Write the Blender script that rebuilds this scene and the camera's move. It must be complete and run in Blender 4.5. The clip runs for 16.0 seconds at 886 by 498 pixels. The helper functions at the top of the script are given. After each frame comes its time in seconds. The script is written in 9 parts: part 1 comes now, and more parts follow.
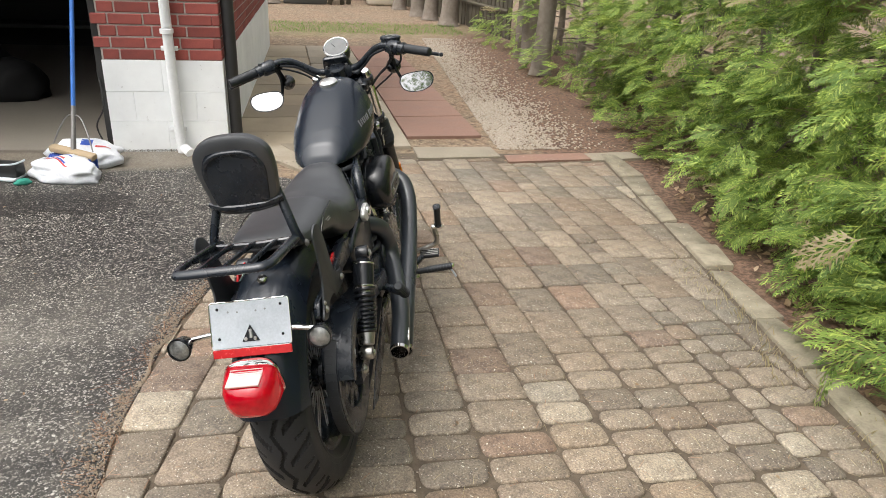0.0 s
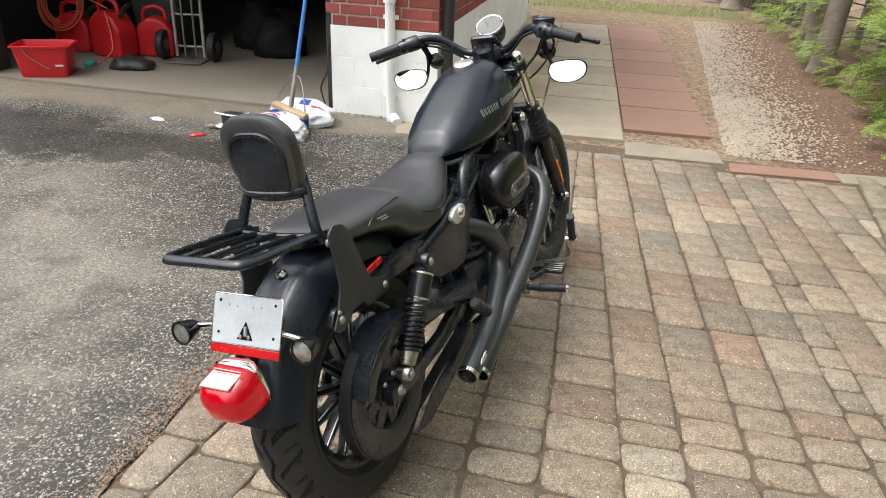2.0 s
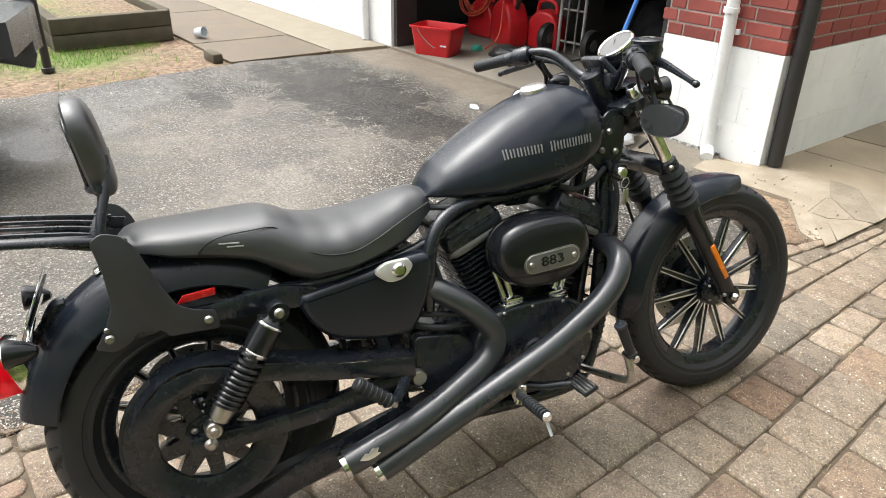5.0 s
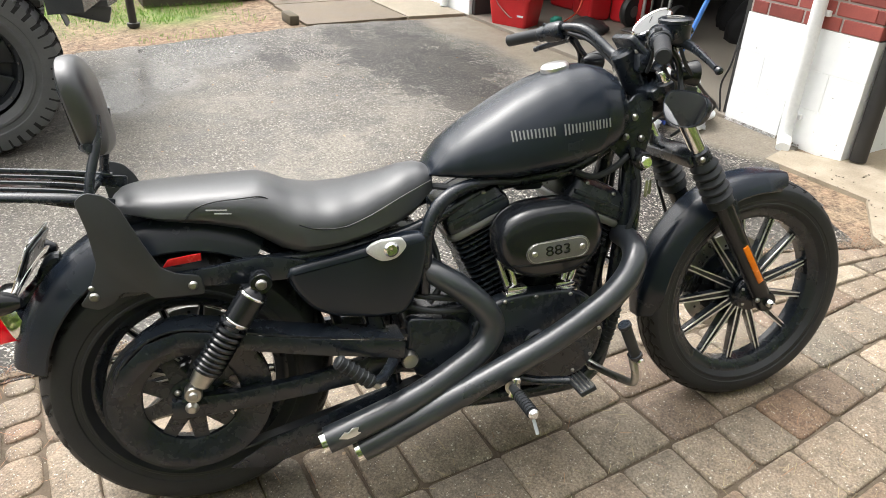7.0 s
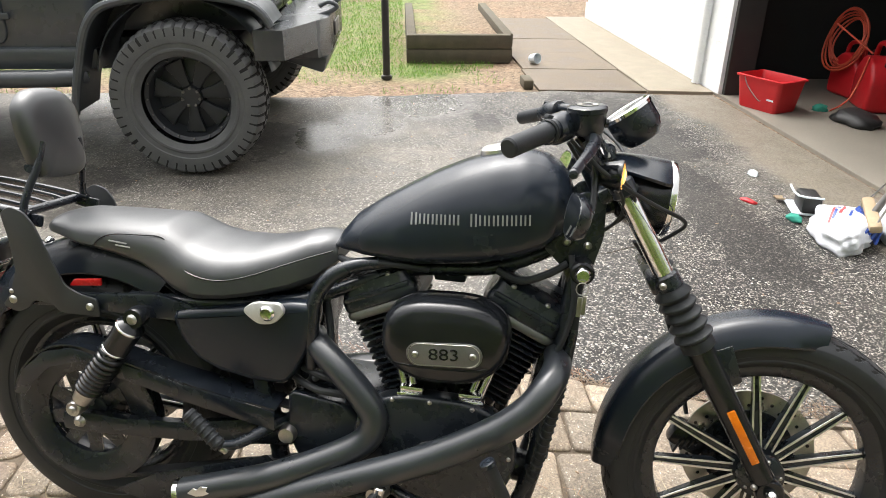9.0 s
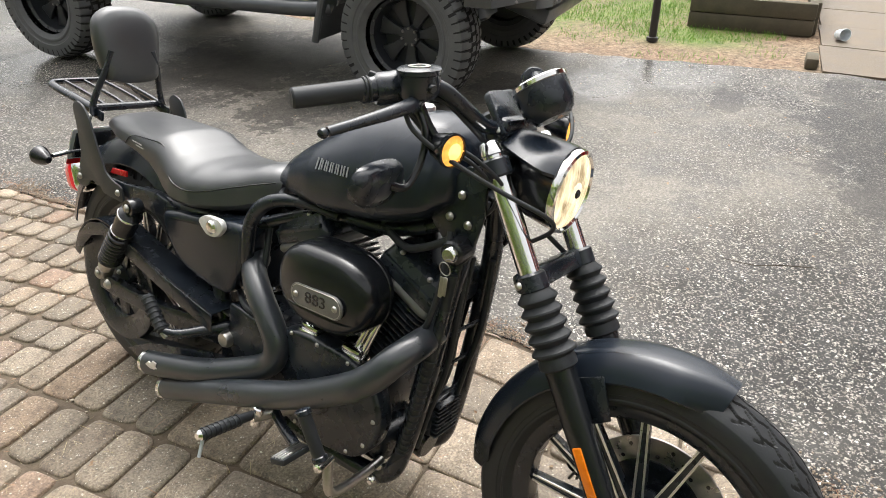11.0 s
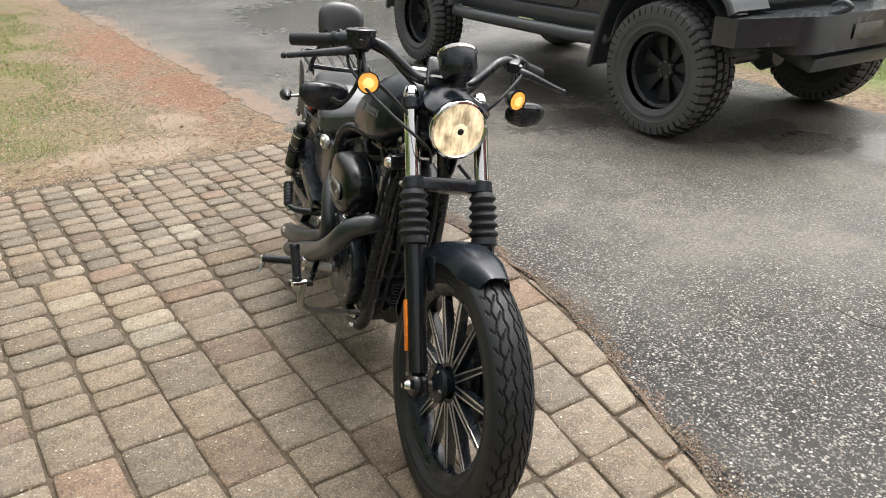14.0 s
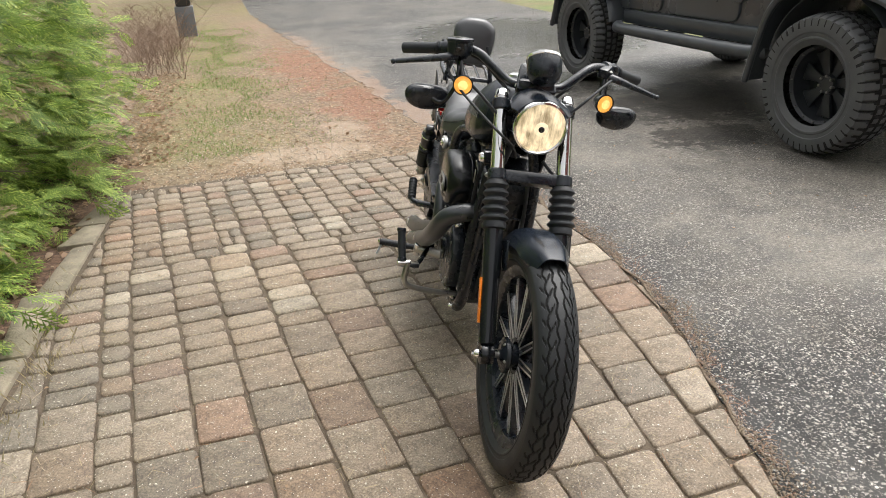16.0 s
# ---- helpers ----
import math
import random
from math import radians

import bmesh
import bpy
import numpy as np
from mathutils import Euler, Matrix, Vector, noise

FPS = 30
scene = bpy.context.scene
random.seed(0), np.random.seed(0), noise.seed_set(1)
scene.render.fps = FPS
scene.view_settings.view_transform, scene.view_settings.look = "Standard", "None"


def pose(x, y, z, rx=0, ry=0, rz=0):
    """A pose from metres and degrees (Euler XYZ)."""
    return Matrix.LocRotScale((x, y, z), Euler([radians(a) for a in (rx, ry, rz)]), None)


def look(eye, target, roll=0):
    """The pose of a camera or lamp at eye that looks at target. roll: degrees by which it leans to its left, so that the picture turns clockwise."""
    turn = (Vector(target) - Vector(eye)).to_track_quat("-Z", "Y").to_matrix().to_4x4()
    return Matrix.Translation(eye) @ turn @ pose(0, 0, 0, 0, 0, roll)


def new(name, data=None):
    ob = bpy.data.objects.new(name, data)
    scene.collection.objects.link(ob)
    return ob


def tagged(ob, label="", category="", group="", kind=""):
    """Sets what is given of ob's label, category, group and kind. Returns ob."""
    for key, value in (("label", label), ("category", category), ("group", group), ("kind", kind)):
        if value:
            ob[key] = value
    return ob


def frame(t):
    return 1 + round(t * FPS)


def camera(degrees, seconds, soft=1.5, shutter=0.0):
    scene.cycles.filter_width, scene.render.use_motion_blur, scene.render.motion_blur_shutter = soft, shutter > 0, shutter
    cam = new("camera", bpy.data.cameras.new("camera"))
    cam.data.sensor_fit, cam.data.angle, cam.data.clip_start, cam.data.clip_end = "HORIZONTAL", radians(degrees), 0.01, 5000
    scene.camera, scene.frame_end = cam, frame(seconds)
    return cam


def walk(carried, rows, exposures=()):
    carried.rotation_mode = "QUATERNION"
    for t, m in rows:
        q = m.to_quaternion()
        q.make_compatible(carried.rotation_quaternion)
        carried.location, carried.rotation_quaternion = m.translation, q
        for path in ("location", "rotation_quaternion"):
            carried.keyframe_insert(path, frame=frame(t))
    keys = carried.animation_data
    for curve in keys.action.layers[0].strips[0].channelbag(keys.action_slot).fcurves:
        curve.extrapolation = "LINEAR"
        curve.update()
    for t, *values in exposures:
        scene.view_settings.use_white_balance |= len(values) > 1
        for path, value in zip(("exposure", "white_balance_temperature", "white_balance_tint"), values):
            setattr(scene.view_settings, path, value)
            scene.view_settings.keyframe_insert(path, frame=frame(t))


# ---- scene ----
cam = camera(63.9, 16.0, soft=0.5)
PATH = [
    (0, (0.256, 0.154, 1.459), (0.58, 1.956, 0.654), 2.5),
    (0.5, (0.293, 0.148, 1.452), (0.501, 1.959, 0.63), 1.4),
    (1, (0.376, 0.246, 1.432), (0.419, 2.045, 0.558), 1.8),
    (1.5, (0.519, 0.362, 1.47), (0.416, 2.149, 0.579), 2.4),
    (2, (0.745, 0.465, 1.451), (0.361, 2.215, 0.562), 2.5),
    (2.5, (0.863, 0.615, 1.426), (0.316, 2.321, 0.538), 2.3),
    (3, (0.98, 0.868, 1.433), (0.273, 2.512, 0.54), 1.7),
    (3.5, (1.156, 1.037, 1.413), (0.254, 2.573, 0.504), 1.7),
    (4, (1.336, 1.221, 1.418), (0.214, 2.598, 0.5), 1.5),
    (4.5, (1.404, 1.383, 1.428), (0.161, 2.655, 0.513), 1.4),
    (5, (1.556, 1.529, 1.424), (0.146, 2.605, 0.5), 1.2),
    (5.2, (1.597, 1.56, 1.437), (0.158, 2.582, 0.497), 1.6),
    (7.3, (1.605, 1.803, 1.421), (0.077, 2.624, 0.424), 1.8),
    (7.5, (1.605, 1.871, 1.425), (0.042, 2.636, 0.44), 1.5),
    (8, (1.646, 2.089, 1.427), (0.002, 2.665, 0.445), 1.1),
    (8.2, (1.706, 2.189, 1.395), (0.007, 2.684, 0.463), 0.7),
    (10.3, (1.636, 3.106, 1.438), (-0.045, 2.654, 0.454), 0.4),
    (10.5, (1.625, 3.169, 1.431), (-0.038, 2.654, 0.447), 0.1),
    (11, (1.496, 3.384, 1.401), (-0.094, 2.661, 0.426), 0.2),
    (11.5, (1.466, 3.612, 1.396), (-0.011, 2.661, 0.441), 0.1),
    (12, (1.448, 3.887, 1.397), (0.103, 2.735, 0.469), 0.1),
    (12.5, (1.351, 4.04, 1.391), (0.098, 2.769, 0.487), 0.6),
    (13, (1.282, 4.229, 1.392), (0.184, 2.813, 0.505), 0.2),
    (13.5, (1.278, 4.413, 1.395), (0.265, 2.932, 0.511), 0.1),
    (14, (1.323, 4.554, 1.384), (0.36, 3.031, 0.516), -0.2),
    (14.5, (1.32, 4.688, 1.395), (0.43, 3.113, 0.541), -0.1),
    (15, (1.259, 4.836, 1.389), (0.522, 3.171, 0.562), -0.4),
    (15.5, (1.248, 4.877, 1.39), (0.617, 3.159, 0.583), -1.6),
    (16, (1.202, 4.868, 1.382), (0.665, 3.12, 0.573), -2.8),
]
walk(cam, [(t, look(eye, target, roll)) for t, eye, target, roll in PATH],
     exposures=[(t, e, 6620, 10) for t, e in ((0, 0.85), (1.5, 0.95), (3.5, 1.2), (5, 1.35), (8, 1.47), (10.5, 1.38), (12.5, 1.1), (14, 0.94), (16, 0.93))])

# ---- light ----
world = bpy.data.worlds.new("overcast")
scene.world = world
world.use_nodes = True
wn = world.node_tree.nodes
sky = wn.new("ShaderNodeTexSky")
sky.sky_type, sky.sun_disc = 'NISHITA', False
sky.sun_elevation, sky.sun_rotation = radians(63.8), radians(246)
sky.air_density, sky.dust_density, sky.ozone_density = 1.0, 7.0, 1.0
hsv = wn.new("ShaderNodeHueSaturation")
hsv.inputs["Saturation"].default_value = 0.10
world.node_tree.links.new(sky.outputs[0], hsv.inputs["Color"])
world.node_tree.links.new(hsv.outputs[0], wn["Background"].inputs[0])
wn["Background"].inputs[1].default_value = 0.15
sun = new("sun", bpy.data.lights.new("sun", 'SUN'))
sun.data.energy, sun.data.angle, sun.data.color = 0.7, radians(90), (1.0, 0.98, 0.95)
sun.matrix_world = look((-9.0, -4.0, 20.0), (0, 0, 0))

# ---- shape tools ----
AXES = {"x": Matrix.Rotation(radians(90), 4, 'Y'), "y": Matrix.Rotation(radians(-90), 4, 'X'), "z": Matrix()}


def put(name, bm, material, parent=None, label="", smooth=True):
    me = bpy.data.meshes.new(name)
    bmesh.ops.recalc_face_normals(bm, faces=bm.faces[:])
    if smooth:
        for face in bm.faces:
            face.smooth = True
        for e in bm.edges:
            if len(e.link_faces) == 2 and e.calc_face_angle(0) > 0.62:
                e.smooth = False
    bm.to_mesh(me)
    bm.free()
    me.materials.append(material)
    ob = new(name, me)
    ob.parent = parent
    if label:
        ob["label"] = label
    return ob


def part(name, bm, material, parent, label="", smooth=True):
    return put(name, bm, material, parent, label, smooth)


def empty(name, m=None, parent=None):
    ob = new(name)
    ob.empty_display_size = 0.1
    ob.parent = parent
    if m is not None:
        ob.matrix_basis = m
    return ob


def merge(bm, other, m=None):
    me = bpy.data.meshes.new("tmp")
    other.to_mesh(me)
    other.free()
    if m is not None:
        me.transform(m)
    bm.from_mesh(me)
    bpy.data.meshes.remove(me)
    return bm


def box(sx, sy, sz, c=(0, 0, 0), bev=0.0, seg=2, m=None, bm=None):
    b = bmesh.new()
    bmesh.ops.create_cube(b, size=1.0, matrix=Matrix.Diagonal((sx, sy, sz, 1)))
    if bev:
        bmesh.ops.bevel(b, geom=b.edges[:], offset=bev, segments=seg, affect='EDGES', profile=0.5)
    t = Matrix.Translation(c)
    return merge(bm or bmesh.new(), b, m @ t if m is not None else t)


def lathe(profile, c=(0, 0, 0), axis="y", seg=40, m=None, bm=None):
    """Turns (radius, height) pairs round an axis; the ends close where the radius is 0."""
    b = bmesh.new()
    rings = []
    for r, h in profile:
        if r < 1e-5:
            rings.append([b.verts.new((0, 0, h))])
        else:
            rings.append([b.verts.new((r * math.cos(2 * math.pi * i / seg), r * math.sin(2 * math.pi * i / seg), h)) for i in range(seg)])
    for p, q in zip(rings, rings[1:]):
        for i in range(seg):
            j = (i + 1) % seg
            if len(p) == 1 and len(q) == 1:
                continue
            if len(p) == 1:
                b.faces.new((p[0], q[i], q[j]))
            elif len(q) == 1:
                b.faces.new((p[i], p[j], q[0]))
            else:
                b.faces.new((p[i], p[j], q[j], q[i]))
    t = Matrix.Translation(c) @ (AXES[axis] if isinstance(axis, str) else axis)
    return merge(bm or bmesh.new(), b, m @ t if m is not None else t)


def toward(a, b):
    """The pose at a whose z axis points to b."""
    a, b = Vector(a), Vector(b)
    return Matrix.Translation(a) @ (b - a).to_track_quat('Z', 'Y').to_matrix().to_4x4()


def rod(a, b, r, r2=None, seg=16, bev=0.0, bm=None):
    n = (Vector(b) - Vector(a)).length
    r2 = r if r2 is None else r2
    e = min(bev, n / 3, r * 0.9)
    prof = [(0, 0), (r - e, 0), (r, e), (r2, n - e), (max(r2 - e, 1e-4), n), (0, n)] if e else [(0, 0), (r, 0), (r2, n), (0, n)]
    return lathe(prof, axis="z", seg=seg, m=toward(a, b), bm=bm)


def smooth_line(pts, per=8):
    pts = [Vector(p) for p in pts]
    out = []
    for i in range(len(pts) - 1):
        p0, p1, p2, p3 = pts[max(i - 1, 0)], pts[i], pts[i + 1], pts[min(i + 2, len(pts) - 1)]
        for k in range(per):
            t = k / per
            out.append(0.5 * ((2 * p1) + (p2 - p0) * t + (2 * p0 - 5 * p1 + 4 * p2 - p3) * t * t + (3 * p1 - p0 - 3 * p2 + p3) * t ** 3))
    return out + [pts[-1]]


def tube(pts, r, seg=14, per=8, cap=True, flat=1.0, bm=None):
    """A bent tube through the points; r is one radius or one for each point."""
    line = smooth_line(pts, per) if per > 1 else [Vector(p) for p in pts]
    n = len(line)
    rs = [r] * n if not isinstance(r, (list, tuple)) else [float(np.interp(i / (n - 1) * (len(r) - 1), range(len(r)), r)) for i in range(n)]
    b = bm or bmesh.new()
    up = None
    rings = []
    for i in range(n):
        d = (line[min(i + 1, n - 1)] - line[max(i - 1, 0)]).normalized()
        if up is None:
            up = d.orthogonal().normalized()
        up = (up - d * up.dot(d)).normalized()
        side = d.cross(up)
        rings.append([b.verts.new(line[i] + rs[i] * (math.cos(2 * math.pi * k / seg) * up + flat * math.sin(2 * math.pi * k / seg) * side)) for k in range(seg)])
    for p, q in zip(rings, rings[1:]):
        for k in range(seg):
            b.faces.new((p[k], p[(k + 1) % seg], q[(k + 1) % seg], q[k]))
    if cap:
        b.faces.new(rings[0][::-1])
        b.faces.new(rings[-1])
    return b


def loft(rings, cap=True, closed=True, bm=None):
    b = bm or bmesh.new()
    vs = [[b.verts.new(p) for p in ring] for ring in rings]
    n = len(vs[0])
    for p, q in zip(vs, vs[1:]):
        for k in range(n if closed else n - 1):
            b.faces.new((p[k], p[(k + 1) % n], q[(k + 1) % n], q[k]))
    if cap and closed:
        b.faces.new(vs[0][::-1])
        b.faces.new(vs[-1])
    return b


def plate(outline, thick, bev=0.002, m=None, bm=None, seg=2):
    """A flat sheet with the outline in x and z, its thickness along y, edges rounded."""
    b = bmesh.new()
    bot = [b.verts.new((x, -thick / 2, z)) for x, z in outline]
    top = [b.verts.new((x, thick / 2, z)) for x, z in outline]
    n = len(outline)
    b.faces.new(bot)
    b.faces.new(top[::-1])
    for i in range(n):
        b.faces.new((bot[i], top[i], top[(i + 1) % n], bot[(i + 1) % n]))
    bmesh.ops.recalc_face_normals(b, faces=b.faces[:])
    if bev:
        rim = [e for e in b.edges if e.calc_face_angle(0) > 0.5]
        bmesh.ops.bevel(b, geom=rim, offset=bev, segments=seg, affect='EDGES', profile=0.5)
    return merge(bm or bmesh.new(), b, m)


def rounded(pts, r, n=4):
    """An outline with its corners rounded."""
    out = []
    k = len(pts)
    for i in range(k):
        a, p, c = Vector(pts[i - 1]), Vector(pts[i]), Vector(pts[(i + 1) % k])
        d1, d2 = (a - p), (c - p)
        e = min(r, d1.length * 0.45, d2.length * 0.45)
        s, t = p + d1.normalized() * e, p + d2.normalized() * e
        for j in range(n + 1):
            w = j / n
            out.append(tuple(s * (1 - w) ** 2 + p * 2 * w * (1 - w) + t * w * w))
    return out


# ---- materials ----
def nodes_of(name):
    m = bpy.data.materials.new(name)
    m.use_nodes = True
    nt = m.node_tree
    return m, nt, nt.nodes["Principled BSDF"]


def node(nt, kind, **values):
    n = nt.nodes.new("ShaderNode" + kind)
    for k, v in values.items():
        if k == "operation":
            n.operation = v
        else:
            n.inputs[k.replace("_", " ")].default_value = v
    return n


def ramp(nt, src, stops):
    r = nt.nodes.new("ShaderNodeValToRGB")
    el = r.color_ramp.elements
    while len(el) < len(stops):
        el.new(0.5)
    for e, (p, c) in zip(el, stops):
        e.position = p
        e.color = (c, c, c, 1) if isinstance(c, (int, float)) else (*c, 1)
    nt.links.new(src, r.inputs[0])
    return r.outputs[0]


def mixc(nt, fac, a, b, mode='MIX'):
    n = nt.nodes.new("ShaderNodeMix")
    n.data_type, n.blend_type = 'RGBA', mode
    for sock, v in ((n.inputs[0], fac), (n.inputs[6], a), (n.inputs[7], b)):
        if isinstance(v, bpy.types.NodeSocket):
            nt.links.new(v, sock)
        elif isinstance(v, (int, float)):
            sock.default_value = v if sock == n.inputs[0] else (v, v, v, 1)
        else:
            sock.default_value = (*v, 1)
    return n.outputs[2]


def coords(nt, generated=False):
    return nt.nodes.new("ShaderNodeTexCoord").outputs["Object"]


def noise_of(nt, vec, scale, detail=4, rough=0.55):
    n = node(nt, "TexNoise", Scale=scale, Detail=detail, Roughness=rough)
    nt.links.new(vec, n.inputs["Vector"])
    return n.outputs["Fac"]


def bump_of(nt, height, strength, dist, normal=None):
    n = node(nt, "Bump", Strength=strength, Distance=dist)
    nt.links.new(height, n.inputs["Height"])
    if normal:
        nt.links.new(normal, n.inputs["Normal"])
    return n.outputs["Normal"]


def surface(name, a, b, rough=0.5, spread=0.12, metal=0.0, scale=6.0, fine=180.0, bump=0.15, depth=0.001, coat=0.0, vary=0.0, spec=0.5):
    """A surface whose colour wanders between a and b, with a fine grain in colour, gloss and relief."""
    m, nt, p = nodes_of(name)
    v = coords(nt)
    big, small = noise_of(nt, v, scale, 5, 0.6), noise_of(nt, v, fine, 3, 0.6)
    c = mixc(nt, ramp(nt, big, [(0.32, 0), (0.68, 1)]), a, b)
    c = mixc(nt, 0.3, c, mixc(nt, small, tuple(x * 0.6 for x in a), tuple(min(1, x * 1.3) for x in b)))
    if vary:
        info = nt.nodes.new("ShaderNodeObjectInfo")
        h = node(nt, "HueSaturation")
        nt.links.new(ramp(nt, info.outputs["Random"], [(0, 1 - vary), (1, 1 + vary)]), h.inputs["Value"])
        nt.links.new(c, h.inputs["Color"])
        c = h.outputs[0]
    nt.links.new(c, p.inputs["Base Color"])
    nt.links.new(ramp(nt, big, [(0.25, max(0.02, rough - spread)), (0.75, min(1, rough + spread))]), p.inputs["Roughness"])
    p.inputs["Metallic"].default_value = metal
    p.inputs["Coat Weight"].default_value = coat
    p.inputs["Specular IOR Level"].default_value = spec
    if bump:
        nt.links.new(bump_of(nt, small, bump, depth), p.inputs["Normal"])
    return m


def calc(nt, op, a, b=None, c=None):
    k = node(nt, "Math", operation=op)
    for i, x in enumerate((a, b, c)):
        if x is None:
            continue
        if isinstance(x, (int, float)):
            k.inputs[i].default_value = x
        else:
            nt.links.new(x, k.inputs[i])
    return k.outputs[0]


def zone(nt, sep, blobs, ragged, reach, lo, hi):
    """One inside the patches (x, y, half sizes), nought outside, with an edge that ragged tears."""
    total = None
    for cx, cy, rx, ry in blobs:
        qs = [calc(nt, 'POWER', calc(nt, 'ABSOLUTE', calc(nt, 'DIVIDE', calc(nt, 'SUBTRACT', sep.outputs[k], cen), rad)), 2.0) for k, cen, rad in ((0, cx, rx), (1, cy, ry))]
        one = calc(nt, 'ADD', qs[0], qs[1])
        total = one if total is None else calc(nt, 'MINIMUM', total, one)
    sc = node(nt, "MapRange", From_Min=lo, From_Max=hi, To_Min=1.0, To_Max=0.0)
    nt.links.new(calc(nt, 'MULTIPLY_ADD', ragged, -reach, total), sc.inputs[0])
    return sc.outputs[0]


def asphalt_material():
    """Old asphalt: a dark binder with ground-off pale chips, dust where it lies dry, damp near the garage; sheen and
    the vehicle's shade are painted in.
    """
    m, nt, p = nodes_of("asphalt")
    v0 = coords(nt)
    shake = node(nt, "TexNoise", Scale=150.0, Detail=2.0)
    nt.links.new(v0, shake.inputs["Vector"])
    mv = nt.nodes.new("ShaderNodeVectorMath")
    mv.operation = 'MULTIPLY_ADD'
    nt.links.new(shake.outputs["Color"], mv.inputs[0])
    mv.inputs[1].default_value = (0.017, 0.017, 0.0)
    nt.links.new(v0, mv.inputs[2])
    v = mv.outputs[0]
    c, height = None, None
    thin = ramp(nt, noise_of(nt, v0, 1.7, 5, 0.7), [(0.36, 0.0), (0.62, 1.0)])
    for scale, cut in ((76.0, 0.50), (150.0, 0.44)):
        chips = node(nt, "TexVoronoi", Scale=scale, Randomness=1.0)
        nt.links.new(v, chips.inputs["Vector"])
        tone = nt.nodes.new("ShaderNodeSeparateColor")
        nt.links.new(chips.outputs["Color"], tone.inputs[0])
        inside = ramp(nt, chips.outputs["Distance"], [(0.33, 1), (0.42, 0)])
        keep = ramp(nt, calc(nt, 'MULTIPLY_ADD', thin, 0.10, tone.outputs[0]), [(cut, 0), (cut + 0.06, 1)])
        stone = ramp(nt, tone.outputs[1], [(0.0, (0.165, 0.152, 0.133)), (0.5, (0.33, 0.308, 0.275)), (0.84, (0.52, 0.495, 0.45)), (1.0, (0.72, 0.695, 0.65))])
        mask = calc(nt, 'MULTIPLY', inside, keep)
        if c is None:
            body = mixc(nt, ramp(nt, chips.outputs["Distance"], [(0.1, 0), (0.6, 1)]), (0.042, 0.039, 0.035), (0.013, 0.0125, 0.012))
            c, height = mixc(nt, mask, body, stone), mask
        else:
            c, height = mixc(nt, mask, c, stone), calc(nt, 'MAXIMUM', height, mask)
    fine, grit = noise_of(nt, v0, 420, 3, 0.7), noise_of(nt, v0, 75, 5, 0.8)
    worn, film = noise_of(nt, v0, 0.9, 7, 0.68), noise_of(nt, v0, 4.2, 6, 0.7)
    sep = nt.nodes.new("ShaderNodeSeparateXYZ")
    geo = nt.nodes.new("ShaderNodeNewGeometry")
    nt.links.new(geo.outputs["Position"], sep.inputs[0])
    ragged = ramp(nt, mixc(nt, 0.4, noise_of(nt, v0, 2.6, 7, 0.72), noise_of(nt, v0, 11, 5, 0.7)), [(0.34, 0.0), (0.66, 1.0)])
    powder_and_sheen = mixc(nt, ramp(nt, grit, [(0.36, 0), (0.64, 1)]), (0.105, 0.095, 0.079), (0.335, 0.306, 0.260))
    # dry dust; the blobs round the vehicle paint a sky sheen as pale powder
    dry = zone(nt, sep, ((-2.1, 2.6, 1.5, 1.15), (-1.3, 1.5, 0.9, 1.3), (-1.9, 0.0, 1.2, 1.0), (-3.4, 1.5, 1.2, 1.6), (-3.6, 0.2, 1.4, 1.6), (-3.0, -0.6, 1.3, 1.0), (-0.5, -1.0, 0.3, 1.2), (-0.3, -4.0, 0.4, 2.0), (-2.2, 4.98, 1.7, 0.34), (-3.5, 4.95, 0.7, 0.3)), film, 1.4, -0.55, 0.75)
    amount = calc(nt, 'MULTIPLY_ADD', calc(nt, 'MULTIPLY', dry, ramp(nt, ragged, [(0.0, 0.35), (1.0, 1.0)])), 0.62, ramp(nt, worn, [(0.46, 0.0), (0.56, 0.36)]))
    dust = mixc(nt, calc(nt, 'MINIMUM', amount, 0.78), c, powder_and_sheen)
    dust = mixc(nt, ramp(nt, film, [(0.40, 0.75), (0.50, 0.0)]), dust, mixc(nt, 1.0, dust, (0.62, 0.62, 0.63), 'MULTIPLY'))
    fresh = zone(nt, sep, ((-0.8, 3.9, 1.1, 1.1), (-0.5, 0.9, 0.45, 1.0)), film, 1.2, -0.4, 0.6)
    crisp = node(nt, "Gamma", Gamma=1.3)
    nt.links.new(c, crisp.inputs["Color"])
    dust = mixc(nt, calc(nt, 'MULTIPLY', fresh, 0.8), dust, mixc(nt, 1.0, crisp.outputs[0], (1.32, 1.32, 1.32), 'MULTIPLY'))
    # damp patches; the (-3.0, 1.72) and (-2.9, -0.2) blobs paint the vehicle's shade
    wet_and_shade = zone(nt, sep, ((-3.05, 4.12, 0.85, 0.42), (-2.25, 4.12, 0.55, 0.26), (-1.5, 4.2, 0.6, 0.16), (-3.4, 3.2, 0.26, 0.10), (-4.0, 3.9, 0.25, 0.12), (-2.07, 0.75, 0.36, 0.28), (-3.0, 1.72, 0.34, 0.16), (-2.9, -0.2, 1.0, 0.6)), ragged, 3.4, -0.55, -0.38)
    film_wet = zone(nt, sep, ((-3.05, 2.05, 0.45, 0.30), (-4.0, 2.7, 0.6, 0.5), (-3.4, 2.35, 0.5, 0.3), (-2.2, -1.5, 0.9, 0.8), (-3.2, -5.0, 2.2, 3.2), (-4.3, 0.6, 0.5, 1.2)), film, 1.6, -0.5, 0.4)
